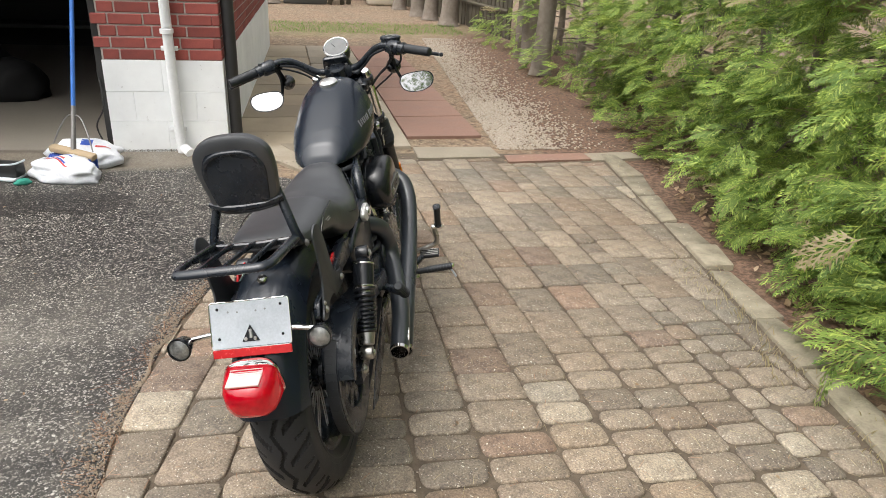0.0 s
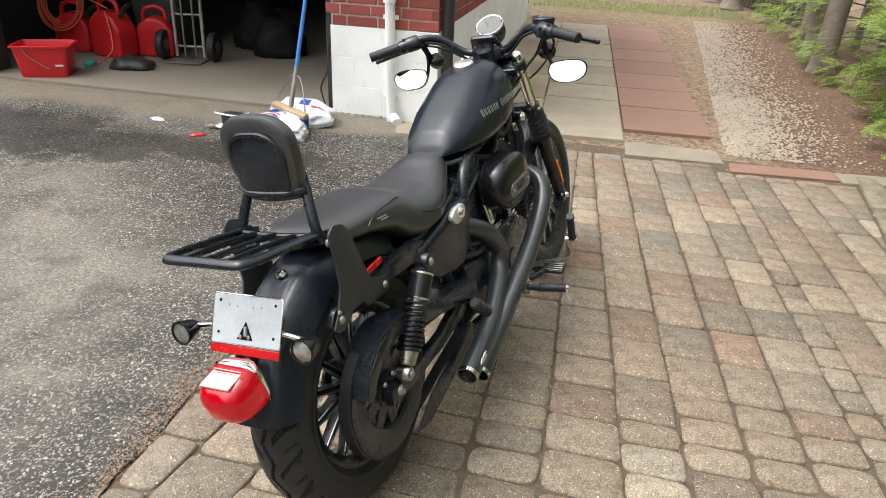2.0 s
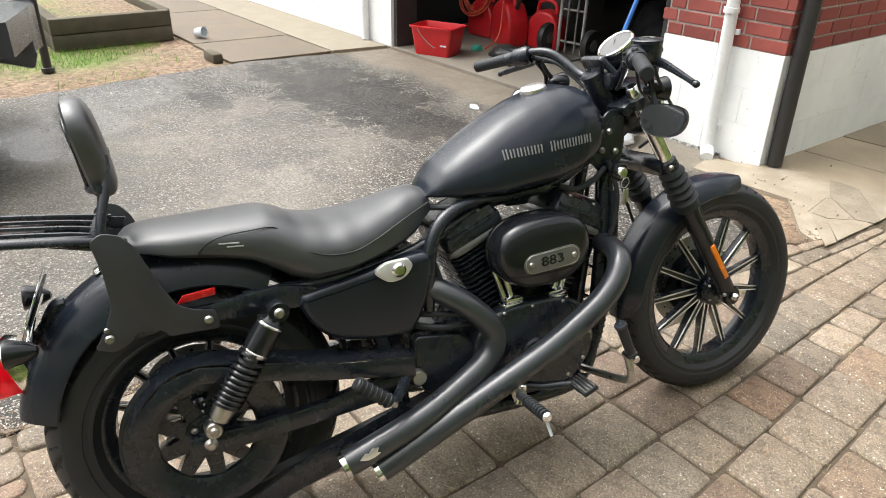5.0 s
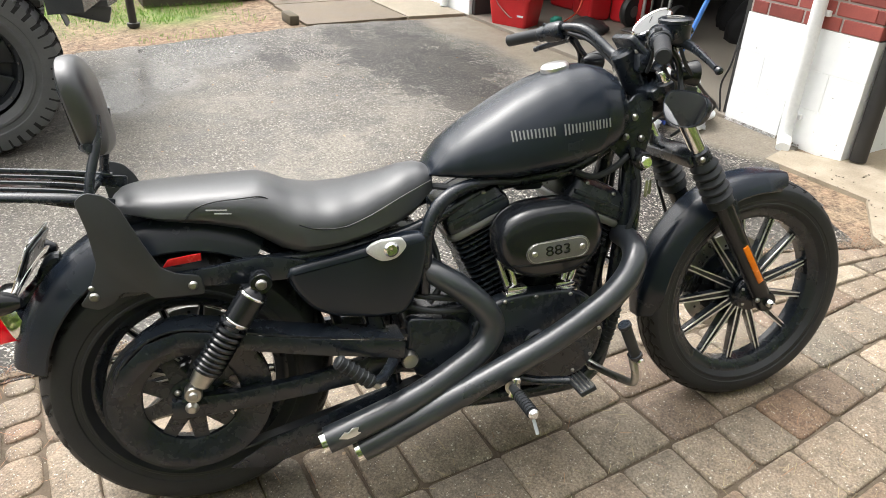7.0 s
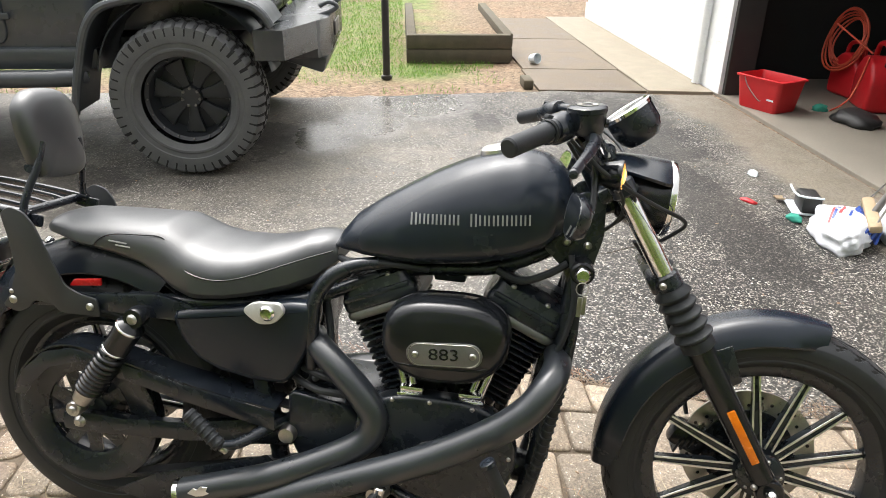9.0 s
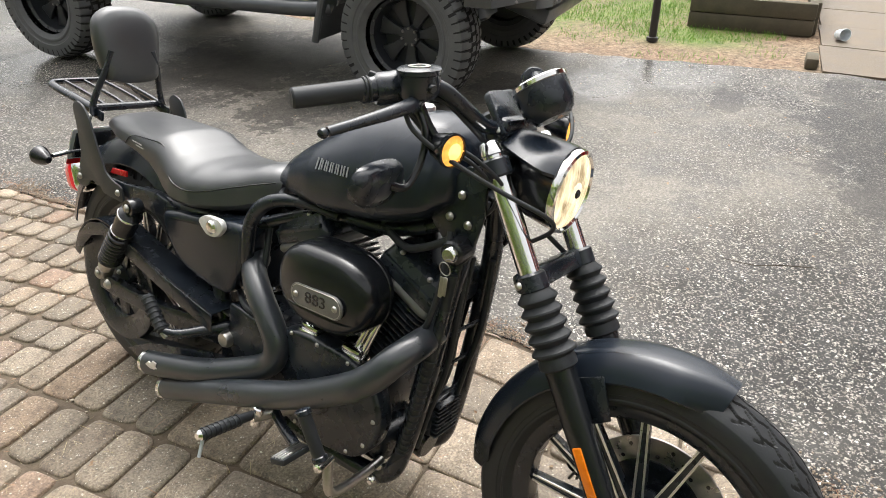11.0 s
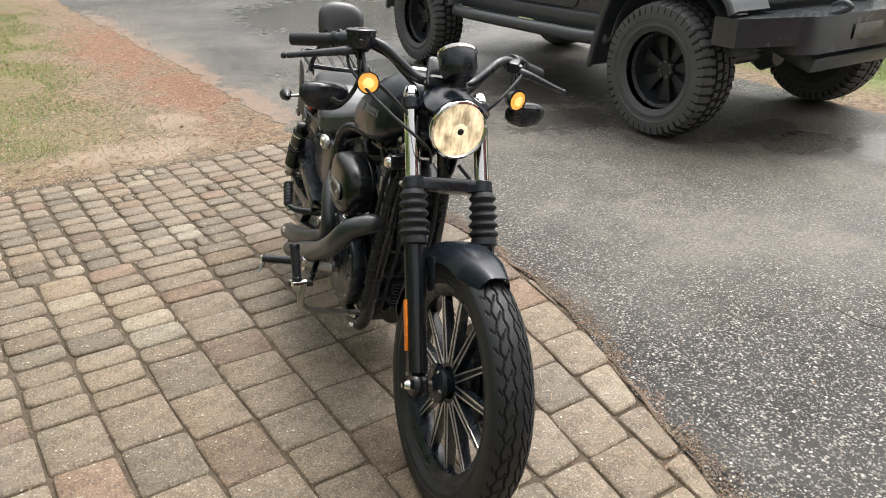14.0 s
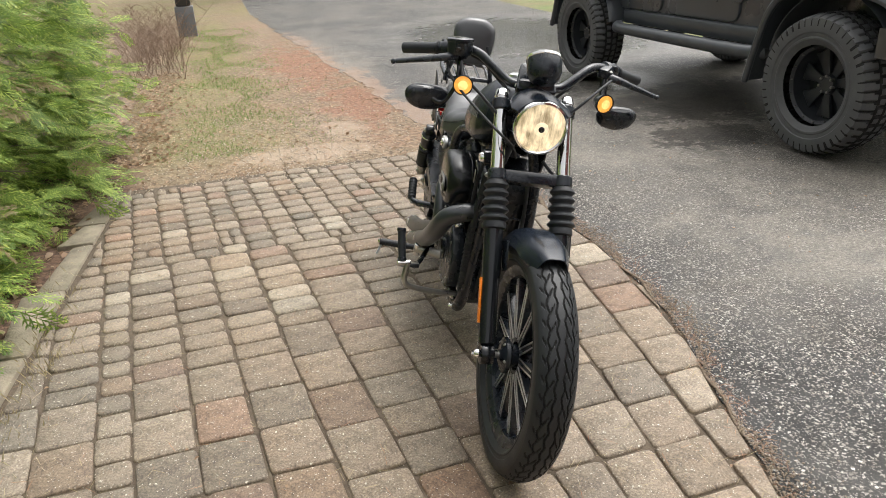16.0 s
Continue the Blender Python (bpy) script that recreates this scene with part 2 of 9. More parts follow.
    spill = zone(nt, sep, ((-0.40, -0.9, 0.16, 1.0), (-0.30, -2.6, 0.2, 1.4), (-0.12, -5.5, 0.2, 2.4)), ragged, 2.6, -0.9, -0.5)
    dust = mixc(nt, calc(nt, 'MULTIPLY', spill, 0.85), dust, mixc(nt, grit, (0.16, 0.10, 0.07), (0.36, 0.26, 0.19)))
    apron = zone(nt, sep, ((-2.3, 5.12, 1.9, 0.36), (-1.2, 5.08, 0.9, 0.30), (-3.9, 5.05, 0.8, 0.36)), film, 0.9, 0.05, 0.6)
    dust = mixc(nt, calc(nt, 'MULTIPLY', apron, 0.88), dust, mixc(nt, ramp(nt, grit, [(0.36, 0), (0.64, 1)]), (0.155, 0.130, 0.098), (0.255, 0.222, 0.175)))
    dust = mixc(nt, film_wet, dust, mixc(nt, 1.0, dust, (0.66, 0.67, 0.69), 'MULTIPLY'))
    dark = mixc(nt, 1.0, dust, (0.40, 0.39, 0.39), 'MULTIPLY')
    nt.links.new(mixc(nt, wet_and_shade, dust, dark), p.inputs["Base Color"])
    rgh = mixc(nt, ramp(nt, film, [(0.35, 0), (0.65, 1)]), 0.46, 0.74)
    nt.links.new(mixc(nt, film_wet, mixc(nt, wet_and_shade, rgh, 0.55), 0.2), p.inputs["Roughness"])
    p.inputs["Specular IOR Level"].default_value = 0.45
    relief = node(nt, "Bump", Distance=0.005)
    nt.links.new(mixc(nt, 0.35, height, mixc(nt, 0.5, fine, grit)), relief.inputs["Height"])
    nt.links.new(mixc(nt, film_wet, 0.9, 0.22), relief.inputs["Strength"])
    nt.links.new(relief.outputs["Normal"], p.inputs["Normal"])
    return m


def paver_material(name, a, b, c3):
    m, nt, p = nodes_of(name)
    v = coords(nt)
    info = nt.nodes.new("ShaderNodeObjectInfo")
    geo = nt.nodes.new("ShaderNodeNewGeometry")
    tone = ramp(nt, info.outputs["Random"], [(0.0, a), (0.22, b), (0.42, c3), (0.60, tuple(x * k for x, k in zip(a, (0.80, 0.84, 0.88)))), (0.74, tuple(x * 1.2 for x in b)), (0.86, tuple(x * k for x, k in zip(a, (0.76, 0.79, 0.83)))), (1.0, tuple(x * k for x, k in zip(c3, (0.98, 0.90, 0.84))))])
    # broad drifts of tone over the whole field
    drift = noise_of(nt, geo.outputs["Position"], 1.3, 4, 0.6)
    tone = mixc(nt, ramp(nt, drift, [(0.36, 0.0), (0.62, 0.65)]), tone, mixc(nt, 1.0, tone, (1.04, 0.94, 0.86), 'MULTIPLY'))
    speck = node(nt, "TexVoronoi", Scale=170.0)
    nt.links.new(v, speck.inputs["Vector"])
    sc = nt.nodes.new("ShaderNodeSeparateColor")
    nt.links.new(speck.outputs["Color"], sc.inputs[0])
    light = ramp(nt, sc.outputs[1], [(0.80, 0), (0.93, 1)])
    grain, blot, pit = noise_of(nt, v, 150, 5, 0.75), noise_of(nt, v, 14, 7, 0.72), noise_of(nt, v, 46, 5, 0.7)
    c = mixc(nt, ramp(nt, blot, [(0.36, 0.0), (0.64, 0.8)]), tone, mixc(nt, 1.0, tone, (0.46, 0.45, 0.46), 'MULTIPLY'))
    c = mixc(nt, ramp(nt, pit, [(0.48, 0.0), (0.72, 0.55)]), c, mixc(nt, 1.0, tone, (1.45, 1.4, 1.32), 'MULTIPLY'))
    c = mixc(nt, 0.62, c, mixc(nt, ramp(nt, grain, [(0.38, 0), (0.62, 1)]), mixc(nt, 1.0, c, (0.38, 0.37, 0.36), 'MULTIPLY'), mixc(nt, 1.0, c, (1.62, 1.6, 1.56), 'MULTIPLY')))
    near = ramp(nt, speck.outputs["Distance"], [(0.18, 1), (0.34, 0)])
    c = mixc(nt, calc(nt, 'MULTIPLY', light, near), c, (0.60, 0.57, 0.50))
    # bud scales and flakes stuck on the top
    flake = node(nt, "TexVoronoi", Scale=62.0)
    nt.links.new(v, flake.inputs["Vector"])
    fs = nt.nodes.new("ShaderNodeSeparateColor")
    nt.links.new(flake.outputs["Color"], fs.inputs[0])
    stuck = calc(nt, 'MULTIPLY', ramp(nt, fs.outputs[0], [(0.86, 0), (0.90, 1)]), ramp(nt, flake.outputs["Distance"], [(0.14, 1), (0.22, 0)]))
    patchy = ramp(nt, noise_of(nt, geo.outputs["Position"], 2.3, 4, 0.6), [(0.42, 0.08), (0.58, 1.0)])
    c = mixc(nt, calc(nt, 'MULTIPLY', stuck, patchy), c, (0.68, 0.65, 0.55))
    nt.links.new(c, p.inputs["Base Color"])
    nt.links.new(ramp(nt, blot, [(0.3, 0.6), (0.7, 0.88)]), p.inputs["Roughness"])
    p.inputs["Specular IOR Level"].default_value = 0.4
    nt.links.new(bump_of(nt, mixc(nt, 0.45, mixc(nt, 0.5, grain, pit), blot), 0.9, 0.004), p.inputs["Normal"])
    return m


def ground_material():
    """Soil, needles, thin grass and gravel, each where it lies round the drive."""
    m, nt, p = nodes_of("soil_and_grass")
    geo = nt.nodes.new("ShaderNodeNewGeometry")
    v = geo.outputs["Position"]
    big, mid, fine = noise_of(nt, v, 0.8, 6, 0.65), noise_of(nt, v, 7, 5, 0.65), noise_of(nt, v, 130, 3, 0.6)
    soil = mixc(nt, ramp(nt, mid, [(0.38, 0), (0.62, 1)]), (0.085, 0.056, 0.036), (0.245, 0.182, 0.122))
    red = ramp(nt, noise_of(nt, v, 1.5, 7, 0.72), [(0.44, 0.0), (0.58, 0.9)])
    soil = mixc(nt, red, soil, mixc(nt, ramp(nt, noise_of(nt, v, 24, 5, 0.75), [(0.4, 0), (0.6, 1)]), (0.10, 0.046, 0.027), (0.29, 0.155, 0.098)))
    soil = mixc(nt, 0.66, soil, mixc(nt, ramp(nt, noise_of(nt, v, 26, 6, 0.85), [(0.40, 0), (0.60, 1)]), (0.036, 0.023, 0.015), (0.385, 0.295, 0.20)))
    turf = mixc(nt, ramp(nt, mid, [(0.3, 0), (0.7, 1)]), (0.080, 0.100, 0.022), (0.235, 0.205, 0.078))
    turf = mixc(nt, 0.55, turf, mixc(nt, ramp(nt, noise_of(nt, v, 40, 5, 0.8), [(0.36, 0), (0.64, 1)]), (0.034, 0.040, 0.012), (0.33, 0.30, 0.125)))
    sep = nt.nodes.new("ShaderNodeSeparateXYZ")
    nt.links.new(v, sep.inputs[0])

    def band(axis, lo, hi, soft):
        out = None
        for edge, sign in ((lo, 1), (hi, -1)):
            r = node(nt, "MapRange", From_Min=edge - soft * sign, From_Max=edge + soft * sign, To_Min=0.0, To_Max=1.0)
            nt.links.new(sep.outputs[axis], r.inputs[0])
            if out is None:
                out = r.outputs[0]
            else:
                k = node(nt, "Math", operation='MULTIPLY')
                nt.links.new(out, k.inputs[0])
                nt.links.new(r.outputs[0], k.inputs[1])
                out = k.outputs[0]
        return out

    def both(a, b, op='MULTIPLY'):
        k = node(nt, "Math", operation=op)
        nt.links.new(a, k.inputs[0])
        nt.links.new(b, k.inputs[1])
        return k.outputs[0]
    lawn = both(both(band(0, -60, -4.75, 0.2), band(1, -60, 3.2, 0.2)),
                both(band(0, 0.75, 1.75, 0.3), band(1, -40, -0.2, 0.5)), 'MAXIMUM')
    lawn = both(lawn, both(band(0, -60, 60, 1), band(1, 11.8, 13.4, 0.5)), 'MAXIMUM')
    lawn = both(lawn, both(band(0, -60, 60, 1), band(1, -90, -11, 2)), 'MAXIMUM')
    ragged = node(nt, "Math", operation='MULTIPLY_ADD')
    nt.links.new(big, ragged.inputs[0])
    ragged.inputs[1].default_value = 2.6
    ragged.inputs[2].default_value = -0.85
    cover = both(lawn, ragged.outputs[0])
    cl = node(nt, "Clamp")
    nt.links.new(cover, cl.inputs[0])
    green = mixc(nt, ramp(nt, mid, [(0.35, 0), (0.65, 1)]), (0.06, 0.125, 0.022), (0.15, 0.235, 0.048))
    turf = mixc(nt, band(0, -60, -4.9, 0.2), turf, green)
    c = mixc(nt, cl.outputs[0], soil, turf)
    tear = ramp(nt, noise_of(nt, v, 3.0, 7, 0.72), [(0.34, 0.0), (0.66, 1.0)])
    rust = zone(nt, sep, ((0.0, -1.6, 0.35, 1.3), (0.15, -4.2, 0.45, 2.0)), tear, 2.0, -0.7, -0.1)
    c = mixc(nt, calc(nt, 'MULTIPLY', rust, 0.8), c, mixc(nt, ramp(nt, noise_of(nt, v, 30, 5, 0.75), [(0.4, 0), (0.6, 1)]), (0.12, 0.055, 0.032), (0.31, 0.165, 0.105)))
    sand = zone(nt, sep, ((0.65, -0.12, 0.55, 0.3), (0.25, -0.75, 0.2, 0.5)), tear, 1.8, -0.7, -0.1)
    c = mixc(nt, calc(nt, 'MULTIPLY', sand, 0.75), c, mixc(nt, fine, (0.26, 0.195, 0.142), (0.43, 0.35, 0.268)))
    bed_ = zone(nt, sep, ((2.5, 3.5, 0.75, 4.2), (2.9, 8.0, 1.0, 4.5), (2.3, 0.2, 0.5, 1.2)), tear, 0.8, 0.3, 1.0)
    c = mixc(nt, calc(nt, 'MULTIPLY', bed_, 0.85), c, mixc(nt, ramp(nt, noise_of(nt, v, 34, 5, 0.75), [(0.4, 0), (0.6, 1)]), (0.045, 0.024, 0.016), (0.20, 0.115, 0.078)))
    nt.links.new(c, p.inputs["Base Color"])
    p.inputs["Roughness"].default_value = 0.95
    nt.links.new(bump_of(nt, mixc(nt, 0.5, mid, fine), 0.8, 0.012), p.inputs["Normal"])
    return m


ASPHALT, GROUND = asphalt_material(), ground_material()
PAVER = paver_material("concrete_paver", (0.224, 0.191, 0.149), (0.272, 0.231, 0.181), (0.254, 0.210, 0.163))
PAVER_PALE = paver_material("pale_paver", (0.335, 0.297, 0.235), (0.365, 0.325, 0.26), (0.305, 0.266, 0.208))
PAVER_RED = paver_material("red_paver", (0.235, 0.176, 0.134), (0.258, 0.190, 0.144), (0.225, 0.172, 0.130))
JOINT = surface("joint_soil", (0.058, 0.044, 0.030), (0.150, 0.116, 0.082), 0.95, 0.05, scale=18, fine=160, bump=1.0, depth=0.006)
CURB = surface("curb_stone", (0.115, 0.098, 0.068), (0.345, 0.30, 0.225), 0.9, scale=9, fine=110, bump=0.9, depth=0.006, vary=0.2)
CONCRETE = surface("old_concrete", (0.185, 0.147, 0.100), (0.365, 0.300, 0.212), 0.7, 0.2, scale=2.2, fine=95, bump=0.8, depth=0.004, vary=0.1)
WALK = surface("dirty_walk", (0.078, 0.058, 0.039), (0.185, 0.150, 0.110), 0.7, 0.2, scale=3.4, fine=95, bump=0.8, depth=0.004, vary=0.1)
SLAB_TAN = surface("tan_slab", (0.205, 0.176, 0.131), (0.317, 0.276, 0.215), 0.75, 0.15, scale=5.0, fine=95, bump=0.8, depth=0.004, vary=0.14)
SLAB_RED = surface("red_slab", (0.166, 0.093, 0.068), (0.252, 0.149, 0.113), 0.75, 0.15, scale=5.0, fine=95, bump=0.8, depth=0.004, vary=0.14)
BRICK = surface("red_brick", (0.20, 0.046, 0.040), (0.30, 0.075, 0.060), 0.85, scale=14, fine=220, bump=0.5, depth=0.002, vary=0.2)
MORTAR = surface("mortar", (0.30, 0.26, 0.235), (0.42, 0.375, 0.34), 0.95, scale=8, fine=260, bump=0.6, depth=0.003)
WHITE_WALL = surface("white_paint", (0.72, 0.74, 0.745), (0.86, 0.88, 0.88), 0.7, scale=2.6, fine=60, bump=0.5, depth=0.004)


def flaked_paint():
    """White house paint over block, flaked off in small chips and splashed with soil in spots."""
    m, nt, p = nodes_of("flaked_white_paint")
    geo = nt.nodes.new("ShaderNodeNewGeometry")
    v = geo.outputs["Position"]
    broad, mid, fine = noise_of(nt, v, 2.6, 5, 0.6), noise_of(nt, v, 21, 6, 0.72), noise_of(nt, v, 90, 4, 0.7)
    c = mixc(nt, ramp(nt, broad, [(0.34, 0), (0.66, 1)]), (0.77, 0.79, 0.795), (0.88, 0.90, 0.90))
    c = mixc(nt, ramp(nt, mid, [(0.60, 0.0), (0.72, 0.2)]), c, (0.50, 0.47, 0.41))
    chip = calc(nt, 'MULTIPLY', ramp(nt, mid, [(0.655, 0), (0.675, 1)]), ramp(nt, fine, [(0.46, 0), (0.52, 1)]))
    c = mixc(nt, calc(nt, 'MULTIPLY', chip, 0.75), c, (0.25, 0.24, 0.22))
    nt.links.new(c, p.inputs["Base Color"])
    p.inputs["Roughness"].default_value = 0.68
    nt.links.new(bump_of(nt, mixc(nt, 0.5, mid, fine), 0.5, 0.004), p.inputs["Normal"])
    return m


FLAKED = flaked_paint()
DARK_PIPE = surface("dark_pipe", (0.02, 0.02, 0.021), (0.035, 0.034, 0.033), 0.5, scale=8, fine=200, bump=0.1)
# near-black base colour: the darkness of the unlit garage is put into it
GARAGE_SHADE = surface("garage_lining", (0.018, 0.0195, 0.0215), (0.032, 0.033, 0.035), 0.9, scale=2, fine=80)
GARAGE_FLOOR = surface("garage_floor", (0.165, 0.145, 0.118), (0.235, 0.21, 0.175), 0.7, scale=1.5, fine=120, bump=0.3, depth=0.002)
TIMBER = surface("weathered_timber", (0.055, 0.048, 0.033), (0.105, 0.09, 0.063), 0.9, scale=6, fine=90, bump=0.5, depth=0.003, vary=0.15)
BARK = surface("bark", (0.13, 0.105, 0.085), (0.24, 0.205, 0.17), 0.95, scale=12, fine=70, bump=0.8, depth=0.006)
ROOFING = surface("roofing", (0.05, 0.048, 0.046), (0.09, 0.085, 0.08), 0.9, scale=4, fine=150)


def setting(ob, label, category):
    return tagged(ob, label, category, kind="structure")


# ---- ground ----
bm = bmesh.new()
xs = [-900, -60, -20, -10, -6, -4.6, -4, -3, -2, -1, 0, 1, 2, 2.5, 3, 4, 6, 12, 40, 900]
ys = [-900, -60, -25, -12, -8, -5, -3, -2, -1, 0, 0.15, 0.2, 1, 2, 3, 4, 5, 6, 7, 8, 10, 12, 14, 20, 40, 900]
grid = [[bm.verts.new((x, y, -0.0065 if y <= 0.15 else -0.022)) for y in ys] for x in xs]
for i in range(len(xs) - 1):
    for j in range(len(ys) - 1):
        bm.faces.new((grid[i][j], grid[i + 1][j], grid[i + 1][j + 1], grid[i][j + 1]))
setting(put("ground", bm, GROUND), "brown soil with needles and thin spring grass", "ground")

# the line along which asphalt and pavers meet, and the inner line of the curb
EDGE = [(-0.50, -0.30), (-0.45, 0.5), (-0.43, 1.2), (-0.405, 1.85), (-0.405, 2.2), (-0.375, 2.58), (-0.285, 3.0), (-0.19, 3.26), (-0.09, 3.6), (-0.01, 3.82), (0.075, 4.1), (0.27, 4.62), (0.33, 5.2)]


def edge_x(y):
    return float(np.interp(y, [p[1] for p in EDGE], [p[0] for p in EDGE]))


def curb_x(y):
    return 1.85 + (y - 0.42) * 0.098


def sheet(name, outline, z, material, label, category, deep=0.03):
    """A flat sheet of ground with the outline given, and sides that go down into the soil."""
    b = bmesh.new()
    top = [b.verts.new((x, y, z)) for x, y in outline]
    low = [b.verts.new((x, y, z - deep)) for x, y in outline]
    b.faces.new(top)
    for i in range(len(top)):
        j = (i + 1) % len(top)
        b.faces.new((top[i], low[i], low[j], top[j]))
    return setting(put(name, b, material, smooth=False), label, category)


def wander(a, b, n, amp, seed):
    """Points from a to b along an uneven line."""
    rng = random.Random(seed)
    out = []
    for i in range(n):
        t = i / n
        w = amp if 0 < i else 0
        out.append((a[0] + (b[0] - a[0]) * t + rng.uniform(-w, w), a[1] + (b[1] - a[1]) * t + rng.uniform(-w, w)))
    return out


drive = [(-0.12, -26.0)]
drive += wander((0.2, -12), (0.02, -7.7), 12, 0.05, 1) + wander((0.02, -7.7), (-0.27, -2.6), 26, 0.05, 2) + wander((-0.27, -2.6), (-0.36, 0.2), 22, 0.05, 3)
for i in range(60):
    y = 0.2 + i * 0.075
    if y < 4.55:
        drive.append((edge_x(y) + 0.002 + random.uniform(-0.012, 0.006), y))
drive += wander((0.16, 4.56), (-0.62, 5.0), 8, 0.03, 4) + [(-0.64, 5.25), (-1.3, 5.25), (-4.2, 5.22)]
drive += [(-4.24, 4.75)] + wander((-4.26, 4.75), (-4.42, 3.74), 8, 0.02, 5)[1:] + wander((-4.36, 3.74), (-4.17, 1.8), 16, 0.035, 6) + wander((-4.17, 1.8), (-4.6, -3.0), 20, 0.05, 7) + [(-4.9, -8), (-6.0, -26.0)]
sheet("road", drive, -0.004, ASPHALT, "worn grey asphalt driveway with pale stone chips, damp in patches", "driveway", deep=0.012)

# ---- concrete round the house ----
H = pose(-0.408, 5.29, 0, 0, 0, 0.2)   # house corner: x along the front to the right, y along the side


def hp(x, y):
    p = H @ Vector((x, y, 0))
    return p.x, p.y


PATHWAY = pose(-0.516, 5.23, 0, 0, 0, 3.0)   # the slab path beside the house


def pw(x, y):
    p = PATHWAY @ Vector((x, y, 0))
    return p.x, p.y


PATCH = [hp(-0.25, -0.12), hp(-0.2, -0.34), (-0.05, 4.98), (0.19, 4.66), (0.28, 4.62), (0.345, 5.2), (0.345, 5.42), hp(0.0, 0.16), hp(0.0, 0.0)]
CRUMB = surface("crumbled_concrete", (0.21, 0.172, 0.125), (0.35, 0.303, 0.235), 0.9, 0.08, scale=6, fine=80, bump=1.0, depth=0.005, vary=0.16)
patch = sheet("pavement", PATCH, 0.0005, CRUMB, "cracked and crumbling pale concrete patch at the house corner", "concrete")
prng = random.Random(21)
seeds = [(prng.uniform(-0.62, 0.36), prng.uniform(4.6, 5.42)) for _ in range(17)]
for i, (sx_, sy_) in enumerate(seeds):
    # each fragment is the part of the patch nearer to its seed than to any other
    frag = [(-0.75, 4.55), (0.345, 4.60), (0.345, 5.42), (-0.75, 5.42)]
    for k, (qx, qy) in enumerate(seeds):
        if k != i and len(frag) > 2:
            mx, my, dx, dy = (sx_ + qx) / 2, (sy_ + qy) / 2, sx_ - qx, sy_ - qy
            n = math.hypot(dx, dy)
            out = []
            for a in range(len(frag)):
                p, q = frag[a], frag[(a + 1) % len(frag)]
                da, db = ((p[0] - mx) * dx + (p[1] - my) * dy) / n - 0.0025, ((q[0] - mx) * dx + (q[1] - my) * dy) / n - 0.0025
                if da >= 0:
                    out.append(p)
                if da * db < 0:
                    t = da / (da - db)
                    out.append((p[0] + (q[0] - p[0]) * t, p[1] + (q[1] - p[1]) * t))
            frag = out
    for (px, py), (nx, ny) in (((-0.47, 5.36), (0.04, -1.0)), ((-0.62, 4.97), (0.55, 0.83)), ((-0.03, 4.96), (0.80, 0.60))):
        if len(frag) > 2 and not (ny < 0 and sx_ > -0.47):
            frag = [p for p in frag if (p[0] - px) * nx + (p[1] - py) * ny > 0]
    if len(frag) < 3 or prng.random() < 0.06:
        continue
    b = bmesh.new()
    h = prng.uniform(0.0018, 0.0045)
    up_ = [b.verts.new((x + prng.uniform(-.009, .009), y + prng.uniform(-.009, .009), h + prng.uniform(-.0015, .0015))) for x, y in frag]
    dn_ = [b.verts.new((v.co.x, v.co.y, -0.002)) for v in up_]
    b.faces.new(up_)
    for a in range(len(up_)):
        b.faces.new((up_[a], dn_[a], dn_[(a + 1) % len(up_)], up_[(a + 1) % len(up_)]))
    part("fragment", b, CRUMB, patch, smooth=False)
srng = random.Random(8)
GREY_ENDS = (0.12, 0.53, 1.02, 1.46, 1.92, 2.44, 3.18, 3.68, 4.2, 4.7, 5.2)
TAN_ENDS = (0.02, 0.59, 1.13, 1.65, 2.11, 2.47, 2.81, 3.39, 3.74, 4.21, 4.71, 5.2)
RED_ENDS = (0.30, 0.98, 1.62, 2.26, 2.9, 3.54, 4.18, 4.8, 5.2)
for u0, u1, ends, mat_, lab in ((0.01, 0.83, GREY_ENDS, CONCRETE, "grey concrete path slab beside the house wall"), (0.845, 1.43, TAN_ENDS, SLAB_TAN, "tan concrete path slab"), (1.445, 2.05, RED_ENDS, SLAB_RED, "faded red concrete path slab")):
    for v0, v1 in zip(ends, ends[1:]):
        j = lambda: srng.uniform(-0.004, 0.004)
        sheet("pavement", [pw(u0 + j(), v0 + 0.007 + j()), pw(u1 + j(), v0 + 0.007 + j()), pw(u1 + j(), v1 - 0.007 + j()), pw(u0 + j(), v1 - 0.007 + j())], srng.uniform(-0.003, 0.003), mat_, lab, "path slab")
sheet("pavement", [(0.925, 5.02), (1.535, 5.05), (1.515, 5.31), (0.92, 5.31)], 0.002, SLAB_TAN, "pale tan concrete slab ending the path", "path slab")
sheet("pavement", [(1.56, 4.91), (2.20, 4.96), (2.19, 5.12), (1.57, 5.08)], 0.003, SLAB_RED, "narrow brick red slab along the pavers", "path slab")
sheet("pavement", [(2.21, 4.94), (2.62, 5.0), (2.58, 5.16), (2.20, 5.12)], -0.001, SLAB_TAN, "soil-stained stone slab along the pavers", "path slab")
# walk beside the garage, running off past the planter
for i in range(5):
    x0, x1 = -4.42 - 0.9 * i, -4.42 - 0.9 * (i + 1) + 0.012
    sheet("pavement", [(x0, 3.77), (x0 + 0.06, 4.70), (x1 + 0.06, 4.68), (x1, 3.75)], 0.0 + 0.002 * (i % 2), WALK, "weathered concrete walk slab, brown with dirt", "path slab")
sheet("pavement", [(-4.35, 4.71), (-4.28, 5.26), (-9.0, 5.24), (-9.0, 4.68)], 0.006, SLAB_TAN, "pale concrete strip along the white house wall", "path strip")

